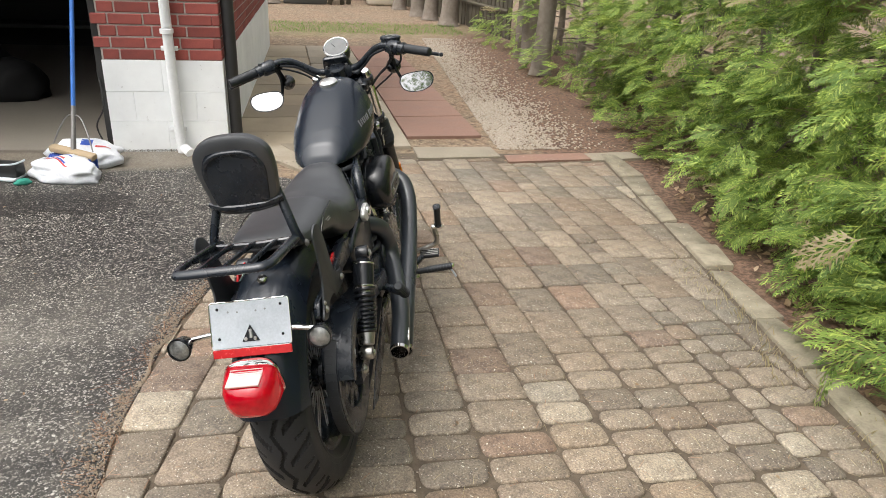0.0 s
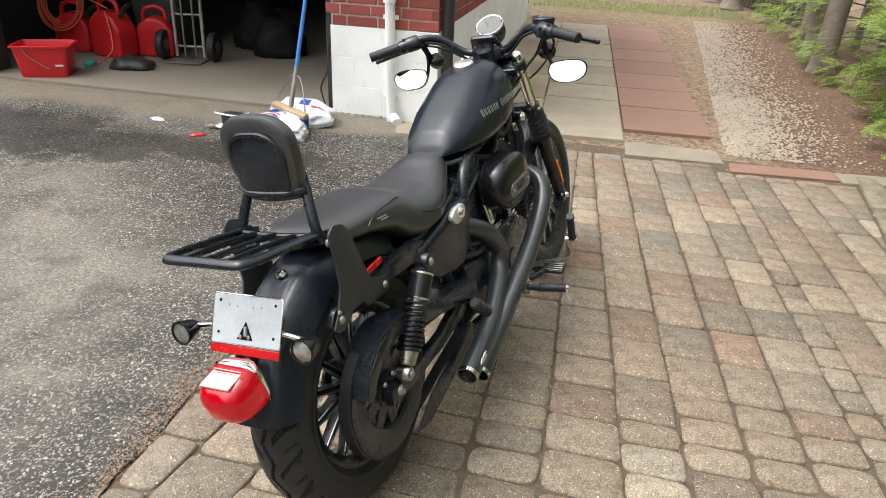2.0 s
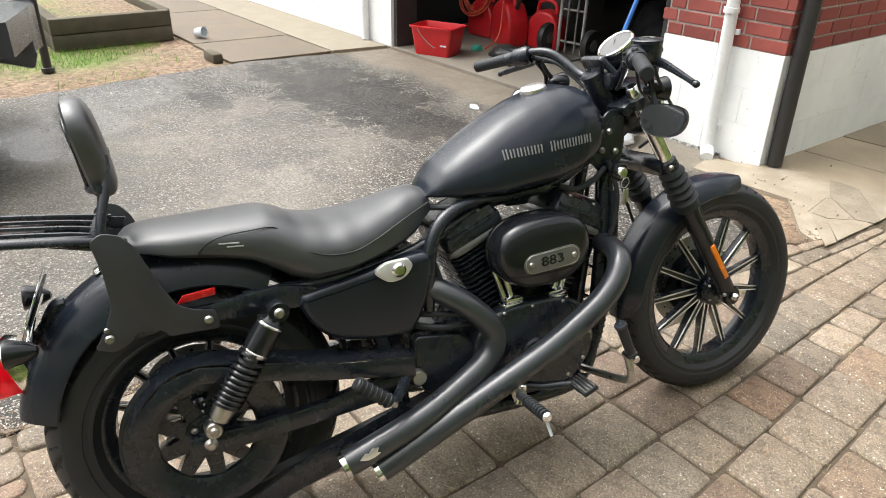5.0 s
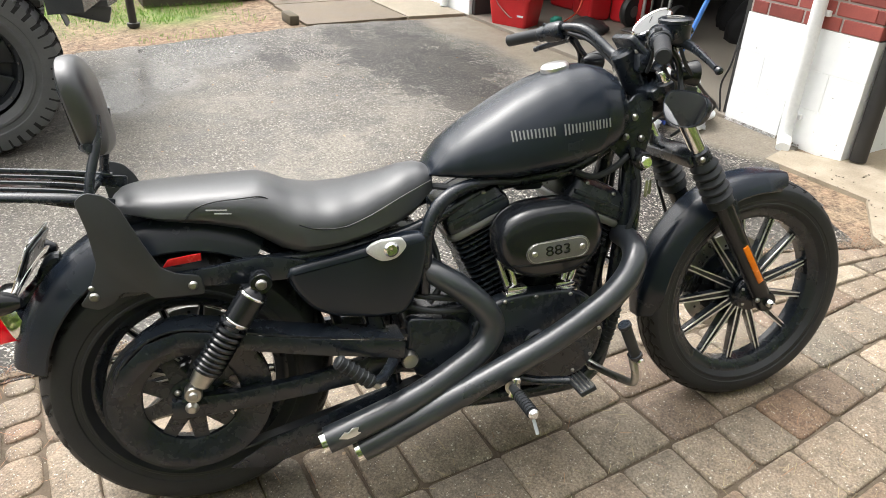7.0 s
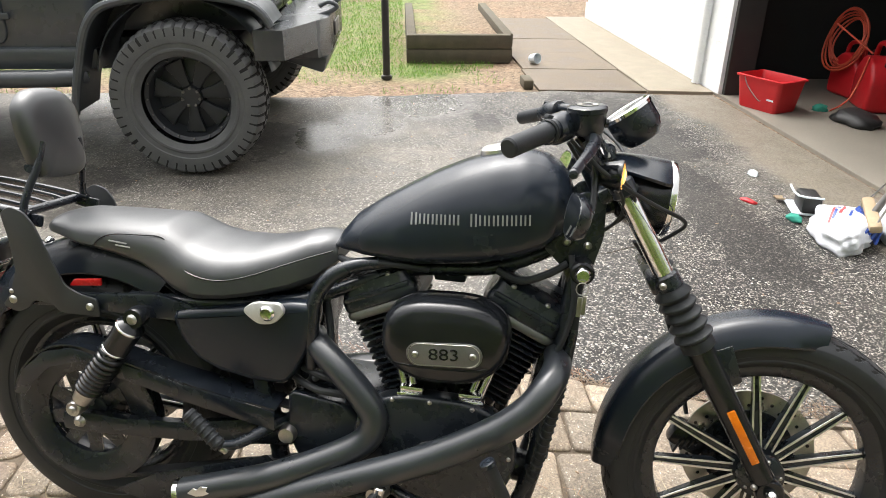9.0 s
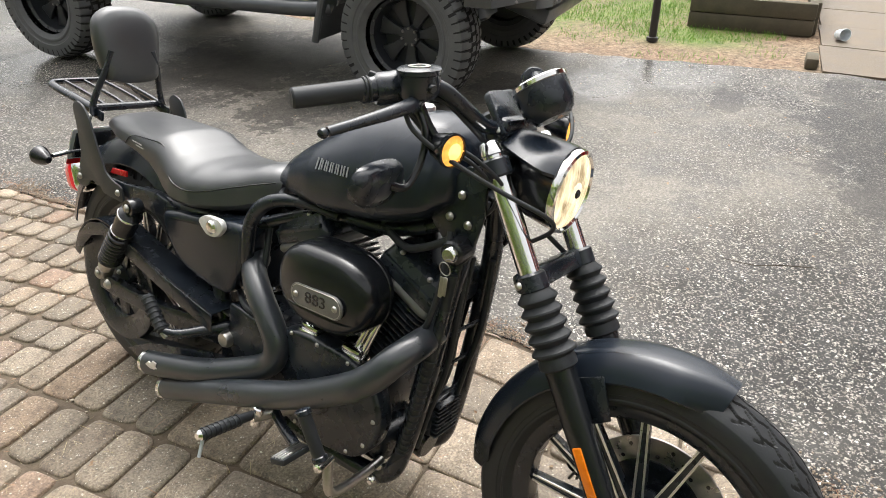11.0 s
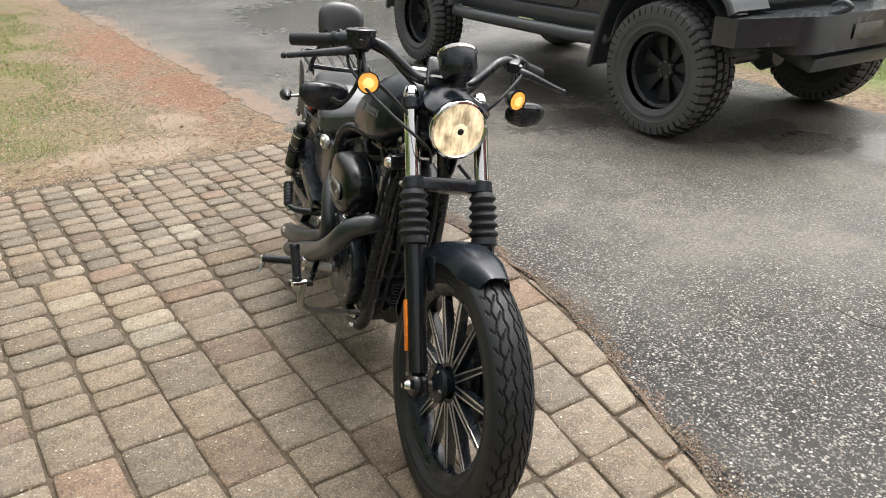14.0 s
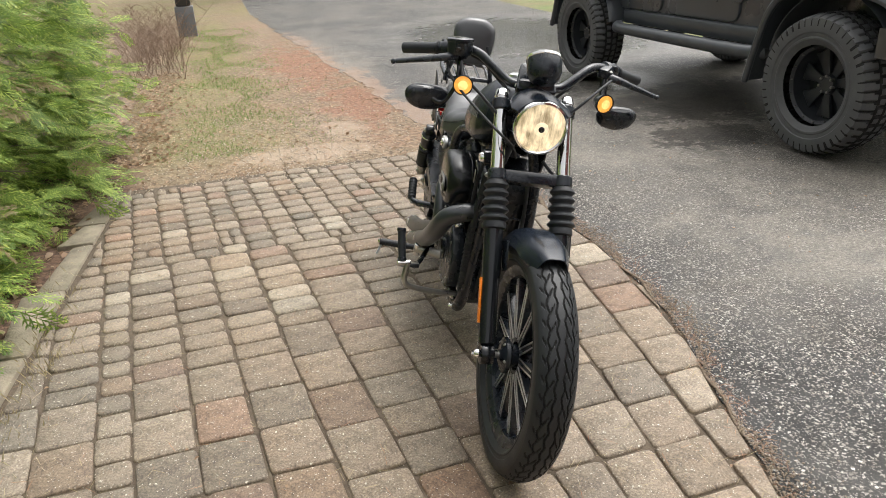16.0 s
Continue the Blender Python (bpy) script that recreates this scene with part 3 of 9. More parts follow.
# ---- house with garage ----
house = setting(empty("house_wall", H), "red brick house over a white painted block base, open garage", "house")
WALL_T, BASE_H, TOP, SIDE = 0.24, 0.617, 2.75, 5.15


def wall_piece(name, x0, x1, y0, y1, z0, z1, material, bev=0.004):
    return part(name, box(x1 - x0, y1 - y0, z1 - z0, ((x0 + x1) / 2, (y0 + y1) / 2, (z0 + z1) / 2), bev), material, house, smooth=False)


GO0, GO1 = -3.82, -0.78       # garage opening
wall_piece("wall_core", GO1 + 0.004, -0.006, 0.006, WALL_T, BASE_H, TOP, MORTAR)
wall_piece("wall_core", GO1 + 0.004, -0.004, 0.004, WALL_T, -0.03, BASE_H - 0.002, FLAKED)
wall_piece("wall_core", -WALL_T, -0.006, WALL_T + 0.002, SIDE, BASE_H, TOP, MORTAR)
wall_piece("wall_core", -WALL_T, -0.004, WALL_T + 0.002, SIDE, -0.03, BASE_H - 0.002, FLAKED)
wall_piece("wall_core", -8.5, GO0 - 0.004, 0.004, WALL_T, -0.03, TOP, FLAKED)
wall_piece("wall_core", GO0 - 0.002, GO1 + 0.002, 0.012, WALL_T, 2.2, TOP, MORTAR)
# white painted blocks of the base
for x0, x1, z0, z1 in [(GO1, -0.405, 0, 0.2), (-0.40, 0.0, 0, 0.2), (GO1, -0.605, 0.203, 0.405), (-0.60, -0.2, 0.203, 0.405), (-0.195, 0.0, 0.203, 0.405), (GO1, -0.405, 0.408, BASE_H), (-0.40, 0.0, 0.408, BASE_H)]:
    wall_piece("block", x0, x1, 0.0, 0.05, z0 - (0.03 if z0 == 0 else 0), z1, FLAKED, 0.0018)
for row in range(3):
    y = 0.052
    first = True
    while y < SIDE - 0.01:
        y1 = min(y + (0.2 if first and row == 1 else 0.4), SIDE)
        wall_piece("block", -0.05, 0.0, y, y1 - 0.002, row * 0.2057 - (0.03 if row == 0 else 0), row * 0.2057 + 0.2045, FLAKED, 0.0015)
        y, first = y1, False
for row in range(7):
    x = GO0
    while x > -8.4:
        x1 = x - (0.2 if (x == GO0 and row % 2) else 0.4)
        wall_piece("block", x1 + 0.002, x, 0.0, 0.05, row * 0.2057 - (0.03 if row == 0 else 0), row * 0.2057 + 0.205, FLAKED, 0.0015)
        x = x1
part("wall_top", box(4.85, 0.05, 1.3, (-6.08, 0.025, 2.1), 0.003), FLAKED, house, smooth=False)
# garage inside
wall_piece("garage_floor", -4.4, -0.25, 0.0, 4.85, -0.05, 0.004, GARAGE_FLOOR)
wall_piece("garage_lining", -4.45, -4.4, 0.25, 4.85, 0, 2.5, GARAGE_SHADE)
wall_piece("garage_lining", -0.30, -0.245, 0.25, 4.85, 0.006, 2.5, GARAGE_SHADE)
wall_piece("garage_lining", -4.4, -0.30, 4.8, 4.85, 0, 2.5, GARAGE_SHADE)
wall_piece("garage_ceiling", -4.6, -0.02, 0.245, 4.85, 2.5, 2.55, GARAGE_SHADE)
wall_piece("door_jamb", GO1 - 0.045, GO1 - 0.002, 0.03, 0.26, 0.006, 2.2, DARK_PIPE)
wall_piece("door_jamb", GO0 + 0.002, GO0 + 0.05, 0.03, 0.26, 0.006, 2.2, DARK_PIPE)
wall_piece("door_lintel", GO0 + 0.05, GO1 - 0.05, 0.03, 0.26, 2.1, 2.2, DARK_PIPE)
wall_piece("roof", -9.0, 0.18, -0.2, 5.4, TOP, TOP + 0.12, ROOFING)
wall_piece("wall_core", -8.5, -0.245, 4.91, SIDE, 0, TOP, MORTAR)
# downspouts
pipe = part("downspout", tube([(-0.335, -0.045, 2.6), (-0.335, -0.045, 1.2), (-0.32, -0.05, 0.10), (-0.29, -0.08, 0.03), (-0.24, -0.16, 0.015)], 0.036, 18, 6, flat=0.8), WHITE_WALL, house, "white painted metal downspout")
part("collar", lathe([(0.037, 0), (0.044, 0.002), (0.044, 0.03), (0.037, 0.032)], (-0.335, -0.045, 0.80), "z", 20), WHITE_WALL, pipe)
pipe = part("downspout", tube([(0.05, 0.06, 2.6), (0.05, 0.06, 0.9), (0.05, 0.07, 0.01)], 0.042, 18, 4), DARK_PIPE, house, "dark metal downspout at the house corner")
pipe = part("downspout", tube([(GO0 - 0.40, -0.04, 2.6), (GO0 - 0.40, -0.04, 0.3), (GO0 - 0.40, -0.05, 0.01)], 0.035, 16, 4), WHITE_WALL, house)
for z in (0.15, 0.7):
    part("pipe_clip", box(0.11, 0.02, 0.03, (-0.335, -0.01, z), 0.004), WHITE_WALL, pipe.parent)


# ---- bricks of the house, laid in running bond ----
def brick_mesh(length, depth=0.05, h=0.065):
    b = box(length, depth, h, bev=0.004, seg=1)
    me = bpy.data.meshes.new("brick")
    b.to_mesh(me)
    b.free()
    me.materials.append(BRICK)
    return me


BRICK_L, BRICK_S, BRICK_E = brick_mesh(0.21), brick_mesh(0.10), brick_mesh(0.155)


def lay_brick(me, m):
    ob = new("brick", me)
    ob.parent = house
    ob.matrix_basis = m


COURSE = 0.0755
for row in range(28):
    z = BASE_H + 0.005 + 0.0325 + row * COURSE
    if z > TOP - 0.03 or row > 11:
        break
    x = -0.05 if row % 2 else 0.0
    while x > GO1 + 0.02:
        n = 0.21 if x - 0.21 > GO1 - 0.01 else x - GO1
        me = BRICK_L if n > 0.2 else (BRICK_E if n > 0.13 else BRICK_S)
        w = 0.21 if n > 0.2 else (0.155 if n > 0.13 else 0.10)
        lay_brick(me, pose(x - w / 2, 0.025 + random.uniform(-.0015, .0015), z))
        x -= w + 0.011
    y = 0.0 if row % 2 else 0.052
    while y < SIDE - 0.2:
        lay_brick(BRICK_L, pose(-0.025 + random.uniform(-.0015, .0015), y + 0.105, z, 0, 0, 90))
        y += 0.221
hi = BASE_H + 12 * COURSE
part("brickwork", box(0.05, SIDE - 0.01, TOP - hi, (-0.027, SIDE / 2, (TOP + hi) / 2)), BRICK, house, smooth=False)
part("brickwork", box(-GO1 - 0.06, 0.05, TOP - hi, (GO1 / 2 - 0.03, 0.027, (TOP + hi) / 2)), BRICK, house, smooth=False)
part("brickwork", box(GO1 - GO0, 0.05, TOP - 2.2, ((GO0 + GO1) / 2, 0.027, (TOP + 2.2) / 2)), BRICK, house, smooth=False)

# ---- pavers ----
field = [(edge_x(y) - 0.03, y) for y in np.arange(0.2, 5.2, 0.2)] + [(0.33, 5.2)] + [(curb_x(5.14) + 0.1, 5.14), (curb_x(0.2) + 0.1, 0.2)]
bed = sheet("pavement", field, -0.0105, JOINT, "tumbled concrete paver driveway with sandy joints", "pavers")


def clip(poly, px, py, nx, ny):
    out = []
    for i in range(len(poly)):
        a, b = poly[i], poly[(i + 1) % len(poly)]
        da, db = (a[0] - px) * nx + (a[1] - py) * ny, (b[0] - px) * nx + (b[1] - py) * ny
        if da >= 0:
            out.append(a)
        if da * db < 0:
            t = da / (da - db)
            out.append((a[0] + (b[0] - a[0]) * t, a[1] + (b[1] - a[1]) * t))
    return out


def area_of(poly):
    return 0.5 * abs(sum(poly[i - 1][0] * poly[i][1] - poly[i][0] * poly[i - 1][1] for i in range(len(poly))))


def paver(poly, material, rng):
    """One tumbled stone: rounded corners, a soft rim and a slightly domed, tilted top."""
    cx, cy = sum(p[0] for p in poly) / len(poly), sum(p[1] for p in poly) / len(poly)
    ring = [(Vector((x - cx, y - cy)) * 1.0).to_tuple() for x, y in poly]
    ring = rounded([(x + rng.uniform(-.0065, .004) * (1 if x > 0 else -1), y + rng.uniform(-.0065, .004) * (1 if y > 0 else -1)) for x, y in ring], rng.uniform(0.022, 0.040) if cy < 2.33 else rng.uniform(0.012, 0.028), 3)
    b = bmesh.new()
    lv = []
    for s, z in ((0.0, -0.02), (0.0, -0.008), (0.003, -0.0035), (0.010, 0.0)):
        row = []
        for x, y in ring:
            n = math.hypot(x, y)
            k = max(0.0, 1 - s / max(n, 1e-6))
            row.append(b.verts.new((x * k, y * k, z)))
        lv.append(row)
    for p, q in zip(lv, lv[1:]):
        for i in range(len(p)):
            b.faces.new((p[i], p[(i + 1) % len(p)], q[(i + 1) % len(p)], q[i]))
    top = b.verts.new((0, 0, 0.0012))
    for i in range(len(ring)):
        b.faces.new((lv[-1][i], lv[-1][(i + 1) % len(ring)], top))
    ob = part("paver", b, material, bed)
    ob.matrix_basis = pose(cx, cy, rng.uniform(-0.0025, 0.0025), rng.uniform(-.9, .9), rng.uniform(-.9, .9), rng.uniform(-.8, .8))


# column lines: x at y = 3, and how x changes with y
COLS = [(2.60, -0.076), (2.42, -0.076), (2.245, -0.076), (2.07, -0.076), (1.895, -0.076), (1.72, -0.075), (1.61, -0.076), (1.427, -0.079), (1.25, -0.08), (1.06, -0.08), (0.873, -0.078), (0.685, -0.03), (0.49, -0.012), (0.30, 0.06), (0.105, 0.135), (-0.085, 0.15), (-0.275, 0.17), (-0.45, 0.18)]
# by column: where the small stones end and the large begin, and the length of a large stone
ROWS = {4: (2.60, 0.222), 5: (2.58, 0.125), 6: (2.54, 0.219), 7: (2.52, 0.226), 8: (2.52, 0.222), 9: (2.344, 0.233), 10: (1.963, 0.1715), 14: (1.63, 0.205), 15: (1.66, 0.215)}
PALE_AT = [(1.01, 1.89), (1.02, 2.01), (1.03, 2.15), (1.25, 1.40), (1.24, 1.73), (0.67, 1.30), (0.68, 0.52), (1.78, 2.79), (-0.30, 2.23), (1.20, 1.57)]
RED_AT = [(0.60, 2.54), (0.61, 3.10), (0.81, 2.41), (0.33, 3.17), (1.39, 4.39), (1.03, 3.89), (0.76, 1.94), (0.99, 2.87)]


def laid_at(spots, x, y):
    return any(abs(x - px) < 0.085 and abs(y - py) < 0.07 for px, py in spots)


# behind this line the stones are smaller and nearly square
REAR_Y = 1.50
rng = random.Random(5)


def lay(poly, ym):
    """Trims one stone to the field's edges and lays it."""
    poly = clip(poly, curb_x(0.42) - 0.012, 0.42, -1, 0.098)
    if len(poly) > 2:
        ex, slope = edge_x(ym), (edge_x(ym + 0.1) - edge_x(ym - 0.1)) / 0.2
        poly = clip(poly, ex + 0.008, ym, 1, -slope)
    if len(poly) > 2 and ym > 4.62:
        poly = clip(poly, 0.36, 5, 1, 0)
    if len(poly) < 3 or area_of(poly) < 0.0016:
        return
    cx = sum(p[0] for p in poly) / len(poly)
    k = rng.random()
    m = PAVER
    if laid_at(PALE_AT, cx, ym) or k < 0.02:
        m = PAVER_PALE
    elif laid_at(RED_AT, cx, ym) or k < 0.07:
        m = PAVER_RED
    paver(poly, m, rng)


for c in range(len(COLS) - 1):
    (xr, sr), (xl, sl) = COLS[c], COLS[c + 1]
    turn, big = ROWS.get(c, (2.33, 0.226))
    lines, y = [], turn
    while y > REAR_Y:
        lines.insert(0, y + rng.uniform(-0.006, 0.006))
        y -= 0.121 + rng.uniform(-0.010, 0.010)
    lines.insert(0, REAR_Y)
    if lines[1] - lines[0] < 0.06:
        lines.pop(1)
    y = turn + big
    while y < 5.2:
        lines.append(y + rng.uniform(-0.006, 0.006))
        y += big
    for r in range(len(lines) - 1):
        g = 0.0034 if lines[r] < turn - 0.05 else 0.0024
        y0, y1 = lines[r] + g, min(lines[r + 1], 5.01 if xl < 1.6 else 4.895) - g
        if y1 - y0 < 0.05:
            continue
        poly = [(xl + sl * (y0 - 3) + g, y0), (xr + sr * (y0 - 3) - g, y0), (xr + sr * (y1 - 3) - g, y1), (xl + sl * (y1 - 3) + g, y1)]
        if poly[1][0] - poly[0][0] > 0.03:
            lay(poly, (y0 + y1) / 2)

x_right = 2.16
while x_right > -0.5:
    x_left = x_right - rng.uniform(0.122, 0.148)
    y = REAR_Y
    while y > 0.30:
        n = rng.uniform(0.098, 0.122)
        y0, y1, g = y - n + 0.0034, y - 0.0034, 0.0034
        xa, xb = x_left + rng.uniform(-0.008, 0.008), x_right + rng.uniform(-0.004, 0.004)
        cuts = [xa, xb] if rng.random() > 0.08 else [xa, (xa + xb) / 2, xb]
        for a, b in zip(cuts, cuts[1:]):
            lay([(a - 0.07 * (y0 - 0.9) + g, y0), (b - 0.07 * (y0 - 0.9) - g, y0), (b - 0.07 * (y1 - 0.9) - g, y1), (a - 0.07 * (y1 - 0.9) + g, y1)], (y0 + y1) / 2)
        y -= n
    x_right = x_left

# curb stones along the hedge
curb = setting(empty("curb"), "row of pale worn curb stones along the hedge", "curb")
y = 0.35
while y < 5.05:
    n = rng.uniform(0.28, 0.62)
    y1 = min(y + n, 5.1)
    w0, w1 = rng.uniform(0.10, 0.20), rng.uniform(0.10, 0.20)
    b = bmesh.new()
    lo, hi_ = -0.04, rng.uniform(-0.004, 0.012)
    pts = [(curb_x(y) + 0.01, y), (curb_x(y) + w0, y), (curb_x(y1) + w1, y1 - rng.uniform(0.012, 0.035)), (curb_x(y1) + 0.01, y1 - 0.012)]
    v0 = [b.verts.new((px, py, lo)) for px, py in pts]
    v1 = [b.verts.new((px, py, hi_ + rng.uniform(-.004, .004))) for px, py in pts]
    b.faces.new(v1)
    for i in range(4):
        b.faces.new((v0[i], v0[(i + 1) % 4], v1[(i + 1) % 4], v1[i]))
    bmesh.ops.recalc_face_normals(b, faces=b.faces[:])
    bmesh.ops.bevel(b, geom=[e for e in b.edges if max(v.co.z for v in e.verts) > 0 - 0.01], offset=0.012, segments=2, affect='EDGES', profile=0.5)
    part("curb_stone", b, CURB, curb)
    y = y1

# ---- motorcycle: x ahead from the rear axle, y to its left, z up from its own ground line ----
DENIM = surface("denim_black_paint", (0.0088, 0.0132, 0.0215), (0.012, 0.0172, 0.0262), 0.26, 0.03, scale=5, fine=900, bump=0.04, depth=0.0003, spec=0.45)
LEATHER = surface("black_vinyl", (0.021, 0.0235, 0.028), (0.034, 0.037, 0.042), 0.40, 0.06, scale=9, fine=420, bump=0.2, depth=0.0006, spec=1.0)
RUBBER = surface("tyre_rubber", (0.0125, 0.0145, 0.017), (0.026, 0.028, 0.031), 0.47, 0.1, scale=12, fine=260, bump=0.35, depth=0.0008, spec=0.38)
# near-black rubber for the tread cuts, the shade inside them put into its colour
GROOVE_SHADE = surface("groove_shade_rubber", (0.007, 0.007, 0.007), (0.011, 0.011, 0.011), 0.85, 0.05, scale=12, fine=260, bump=0.1)
GRIP = surface("grip_rubber", (0.0155, 0.018, 0.0215), (0.026, 0.029, 0.033), 0.5, 0.08, scale=20, fine=500, bump=0.4, depth=0.0006, spec=0.35)
GLOSS = surface("gloss_black", (0.0068, 0.008, 0.0102), (0.0105, 0.0122, 0.015), 0.2, 0.08, scale=10, fine=300, bump=0.04, depth=0.0004)
ENGINE = surface("wrinkle_black", (0.0088, 0.0125, 0.018), (0.019, 0.0245, 0.0325), 0.28, 0.12, scale=22, fine=520, bump=0.3, depth=0.0006, spec=0.55)
SATIN = surface("satin_black", (0.0078, 0.0110, 0.0165), (0.0155, 0.020, 0.027), 0.26, 0.1, scale=14, fine=400, bump=0.1, depth=0.0005, spec=0.55)
PIPE = surface("satin_exhaust_black", (0.019, 0.0228, 0.029), (0.030, 0.0355, 0.043), 0.31, 0.06, scale=9, fine=500, bump=0.05, depth=0.0003, spec=0.85)
CHROME = surface("chrome", (0.82, 0.82, 0.81), (0.90, 0.89, 0.87), 0.10, 0.05, metal=1.0, scale=30, fine=300, bump=0.03, depth=0.0003)
FORK_SILVER = surface("polished_fork_tube", (0.84, 0.84, 0.83), (0.92, 0.92, 0.91), 0.13, 0.04, metal=1.0, scale=30, fine=300, bump=0.03, depth=0.0003)
STEEL = surface("dull_steel", (0.36, 0.35, 0.33), (0.52, 0.51, 0.48), 0.34, 0.12, metal=1.0, scale=40, fine=300, bump=0.1, depth=0.0004)
ALLOY = surface("machined_alloy", (0.74, 0.74, 0.74), (0.82, 0.82, 0.81), 0.3, 0.05, metal=0.9, scale=12, fine=500, bump=0)
BAND = surface("grey_head_alloy", (0.15, 0.15, 0.148), (0.2, 0.2, 0.195), 0.42, 0.1, metal=0.5, scale=30, fine=300, bump=0.1, depth=0.0004)
WHITE_PLATE = surface("plate_white", (0.40, 0.44, 0.48), (0.52, 0.56, 0.60), 0.38, 0.1, scale=25, fine=200, bump=0.05, depth=0.0005)
RED_STRIP = surface("red_reflector", (0.36, 0.006, 0.008), (0.5, 0.012, 0.014), 0.25, 0.06, scale=60, fine=900, bump=0.3, depth=0.0006)
ORANGE_STRIP = surface("orange_reflector", (0.75, 0.16, 0.006), (0.9, 0.24, 0.01), 0.25, 0.06, scale=60, fine=900, bump=0.3, depth=0.0006)
BADGE_SILVER = surface("brushed_silver", (0.52, 0.52, 0.51), (0.66, 0.66, 0.65), 0.4, 0.08, metal=0.35, scale=60, fine=400, bump=0.05)
INK = surface("grey_lettering", (0.17, 0.175, 0.18), (0.25, 0.255, 0.26), 0.5, 0.1, scale=60, fine=400, bump=0)
SILVER_THREAD = surface("silver_thread", (0.34, 0.34, 0.34), (0.48, 0.48, 0.48), 0.6, 0.1, scale=90, fine=900, bump=0.2)
WHITE_LENS = surface("clear_tail_lens", (0.62, 0.40, 0.39), (0.72, 0.52, 0.50), 0.2, 0.05, scale=60, fine=400, bump=0.1)
MIRROR = surface("mirror_glass", (0.86, 0.87, 0.87), (0.9, 0.9, 0.9), 0.02, 0.01, metal=1.0, scale=10, fine=20, bump=0)
SMOKE = surface("smoked_lens", (0.035, 0.037, 0.036), (0.46, 0.465, 0.45), 0.12, 0.05, metal=0.5, scale=38, fine=160, bump=0.5, depth=0.002, coat=1.0)


def lens_material(name, col, strength, base):
    m, nt, p = nodes_of(name)
    v = coords(nt)
    n = noise_of(nt, v, 55, 3)
    nt.links.new(mixc(nt, n, tuple(x * 0.7 for x in base), base), p.inputs["Base Color"])
    p.inputs["Roughness"].default_value = 0.12
    nt.links.new(mixc(nt, ramp(nt, n, [(0.35, 0), (0.65, 1)]), tuple(x * 0.55 for x in col), col), p.inputs["Emission Color"])
    p.inputs["Emission Strength"].default_value = strength
    return m


def lamp_lens():
    """Lit headlamp glass: upright flutes that break the warm light into bright and dull streaks."""
    m, nt, p = nodes_of("lit_headlamp")
    mp = nt.nodes.new("ShaderNodeMapping")
    mp.inputs["Scale"].default_value = (1.0, 1.0, 0.12)
    nt.links.new(coords(nt), mp.inputs["Vector"])
    streak, broad = noise_of(nt, mp.outputs[0], 120, 4, 0.7), noise_of(nt, coords(nt), 24, 3, 0.5)
    k = mixc(nt, 0.5, ramp(nt, streak, [(0.36, 0), (0.64, 1)]), ramp(nt, broad, [(0.36, 0), (0.62, 1)]))
    nt.links.new(mixc(nt, k, (0.40, 0.33, 0.22), (0.72, 0.68, 0.58)), p.inputs["Base Color"])
    nt.links.new(mixc(nt, k, (0.10, 0.065, 0.028), (1.0, 0.80, 0.50)), p.inputs["Emission Color"])
    p.inputs["Emission Strength"].default_value = 0.6
    p.inputs["Roughness"].default_value = 0.08
    return m


HEADLAMP = lamp_lens()
FILAMENT = lens_material("lit_bulb", (1.0, 0.82, 0.54), 0.6, (0.8, 0.72, 0.55))
AMBER = lens_material("lit_amber", (1.0, 0.43, 0.08), 0.62, (0.72, 0.34, 0.07))
AMBER_CORE = lens_material("lit_amber_bulb", (1.0, 0.58, 0.20), 0.85, (0.9, 0.5, 0.15))
TAIL = lens_material("red_tail_lens", (0.85, 0.001, 0.012), 0.20, (0.26, 0.001, 0.008))
TAIL.node_tree.nodes["Principled BSDF"].inputs["Roughness"].default_value = 0.05
TAIL.node_tree.nodes["Principled BSDF"].inputs["Coat Weight"].default_value = 0.25

YAW, LEANS, DIP = radians(12.62), radians(10.61), radians(-0.4)
fwd = Vector((math.sin(YAW) * math.cos(DIP), math.cos(YAW) * math.cos(DIP), math.sin(DIP)))
rgt = Vector((math.cos(YAW), -math.sin(YAW), 0))
upb = math.cos(LEANS) * rgt.cross(fwd) - math.sin(LEANS) * rgt
lft = upb.cross(fwd)
BIKE = Matrix((fwd, lft, upb)).transposed().to_4x4()
BIKE.translation = (0.258, 1.857, 0.003)
bike = tagged(empty("motorcycle", BIKE), "matte black cruiser motorcycle leaning on its side stand on the pavers", "motorcycle")
HEAD = Vector((1.09, 0, 0.925))
STEER = Matrix.Translation(HEAD) @ Matrix.Rotation(radians(1.6), 4, Vector((-0.5, 0, 0.866))) @ Matrix.Translation(-HEAD)


# the frame with all that is bolted to it sits a little nose-down over the wheels
BODY = Matrix.Translation((1.514, 0, 0.33)) @ Matrix.Rotation(radians(1.35), 4, 'Y') @ Matrix.Translation((-1.505, 0, -0.33))
UNSPRUNG = ("swingarm", "axle_nut", "axle_washer", "drive_belt", "belt_guard", "lower_guard", "shock_absorber", "side_stand")


def bp(name, bm, material, parent=None, label="", steer=False, smooth=True):
    ob = part(name, bm, material, parent or bike, label, smooth)
    if steer:
        ob.matrix_basis = STEER
    elif parent is None and name not in UNSPRUNG:
        ob.matrix_basis = BODY
    return ob


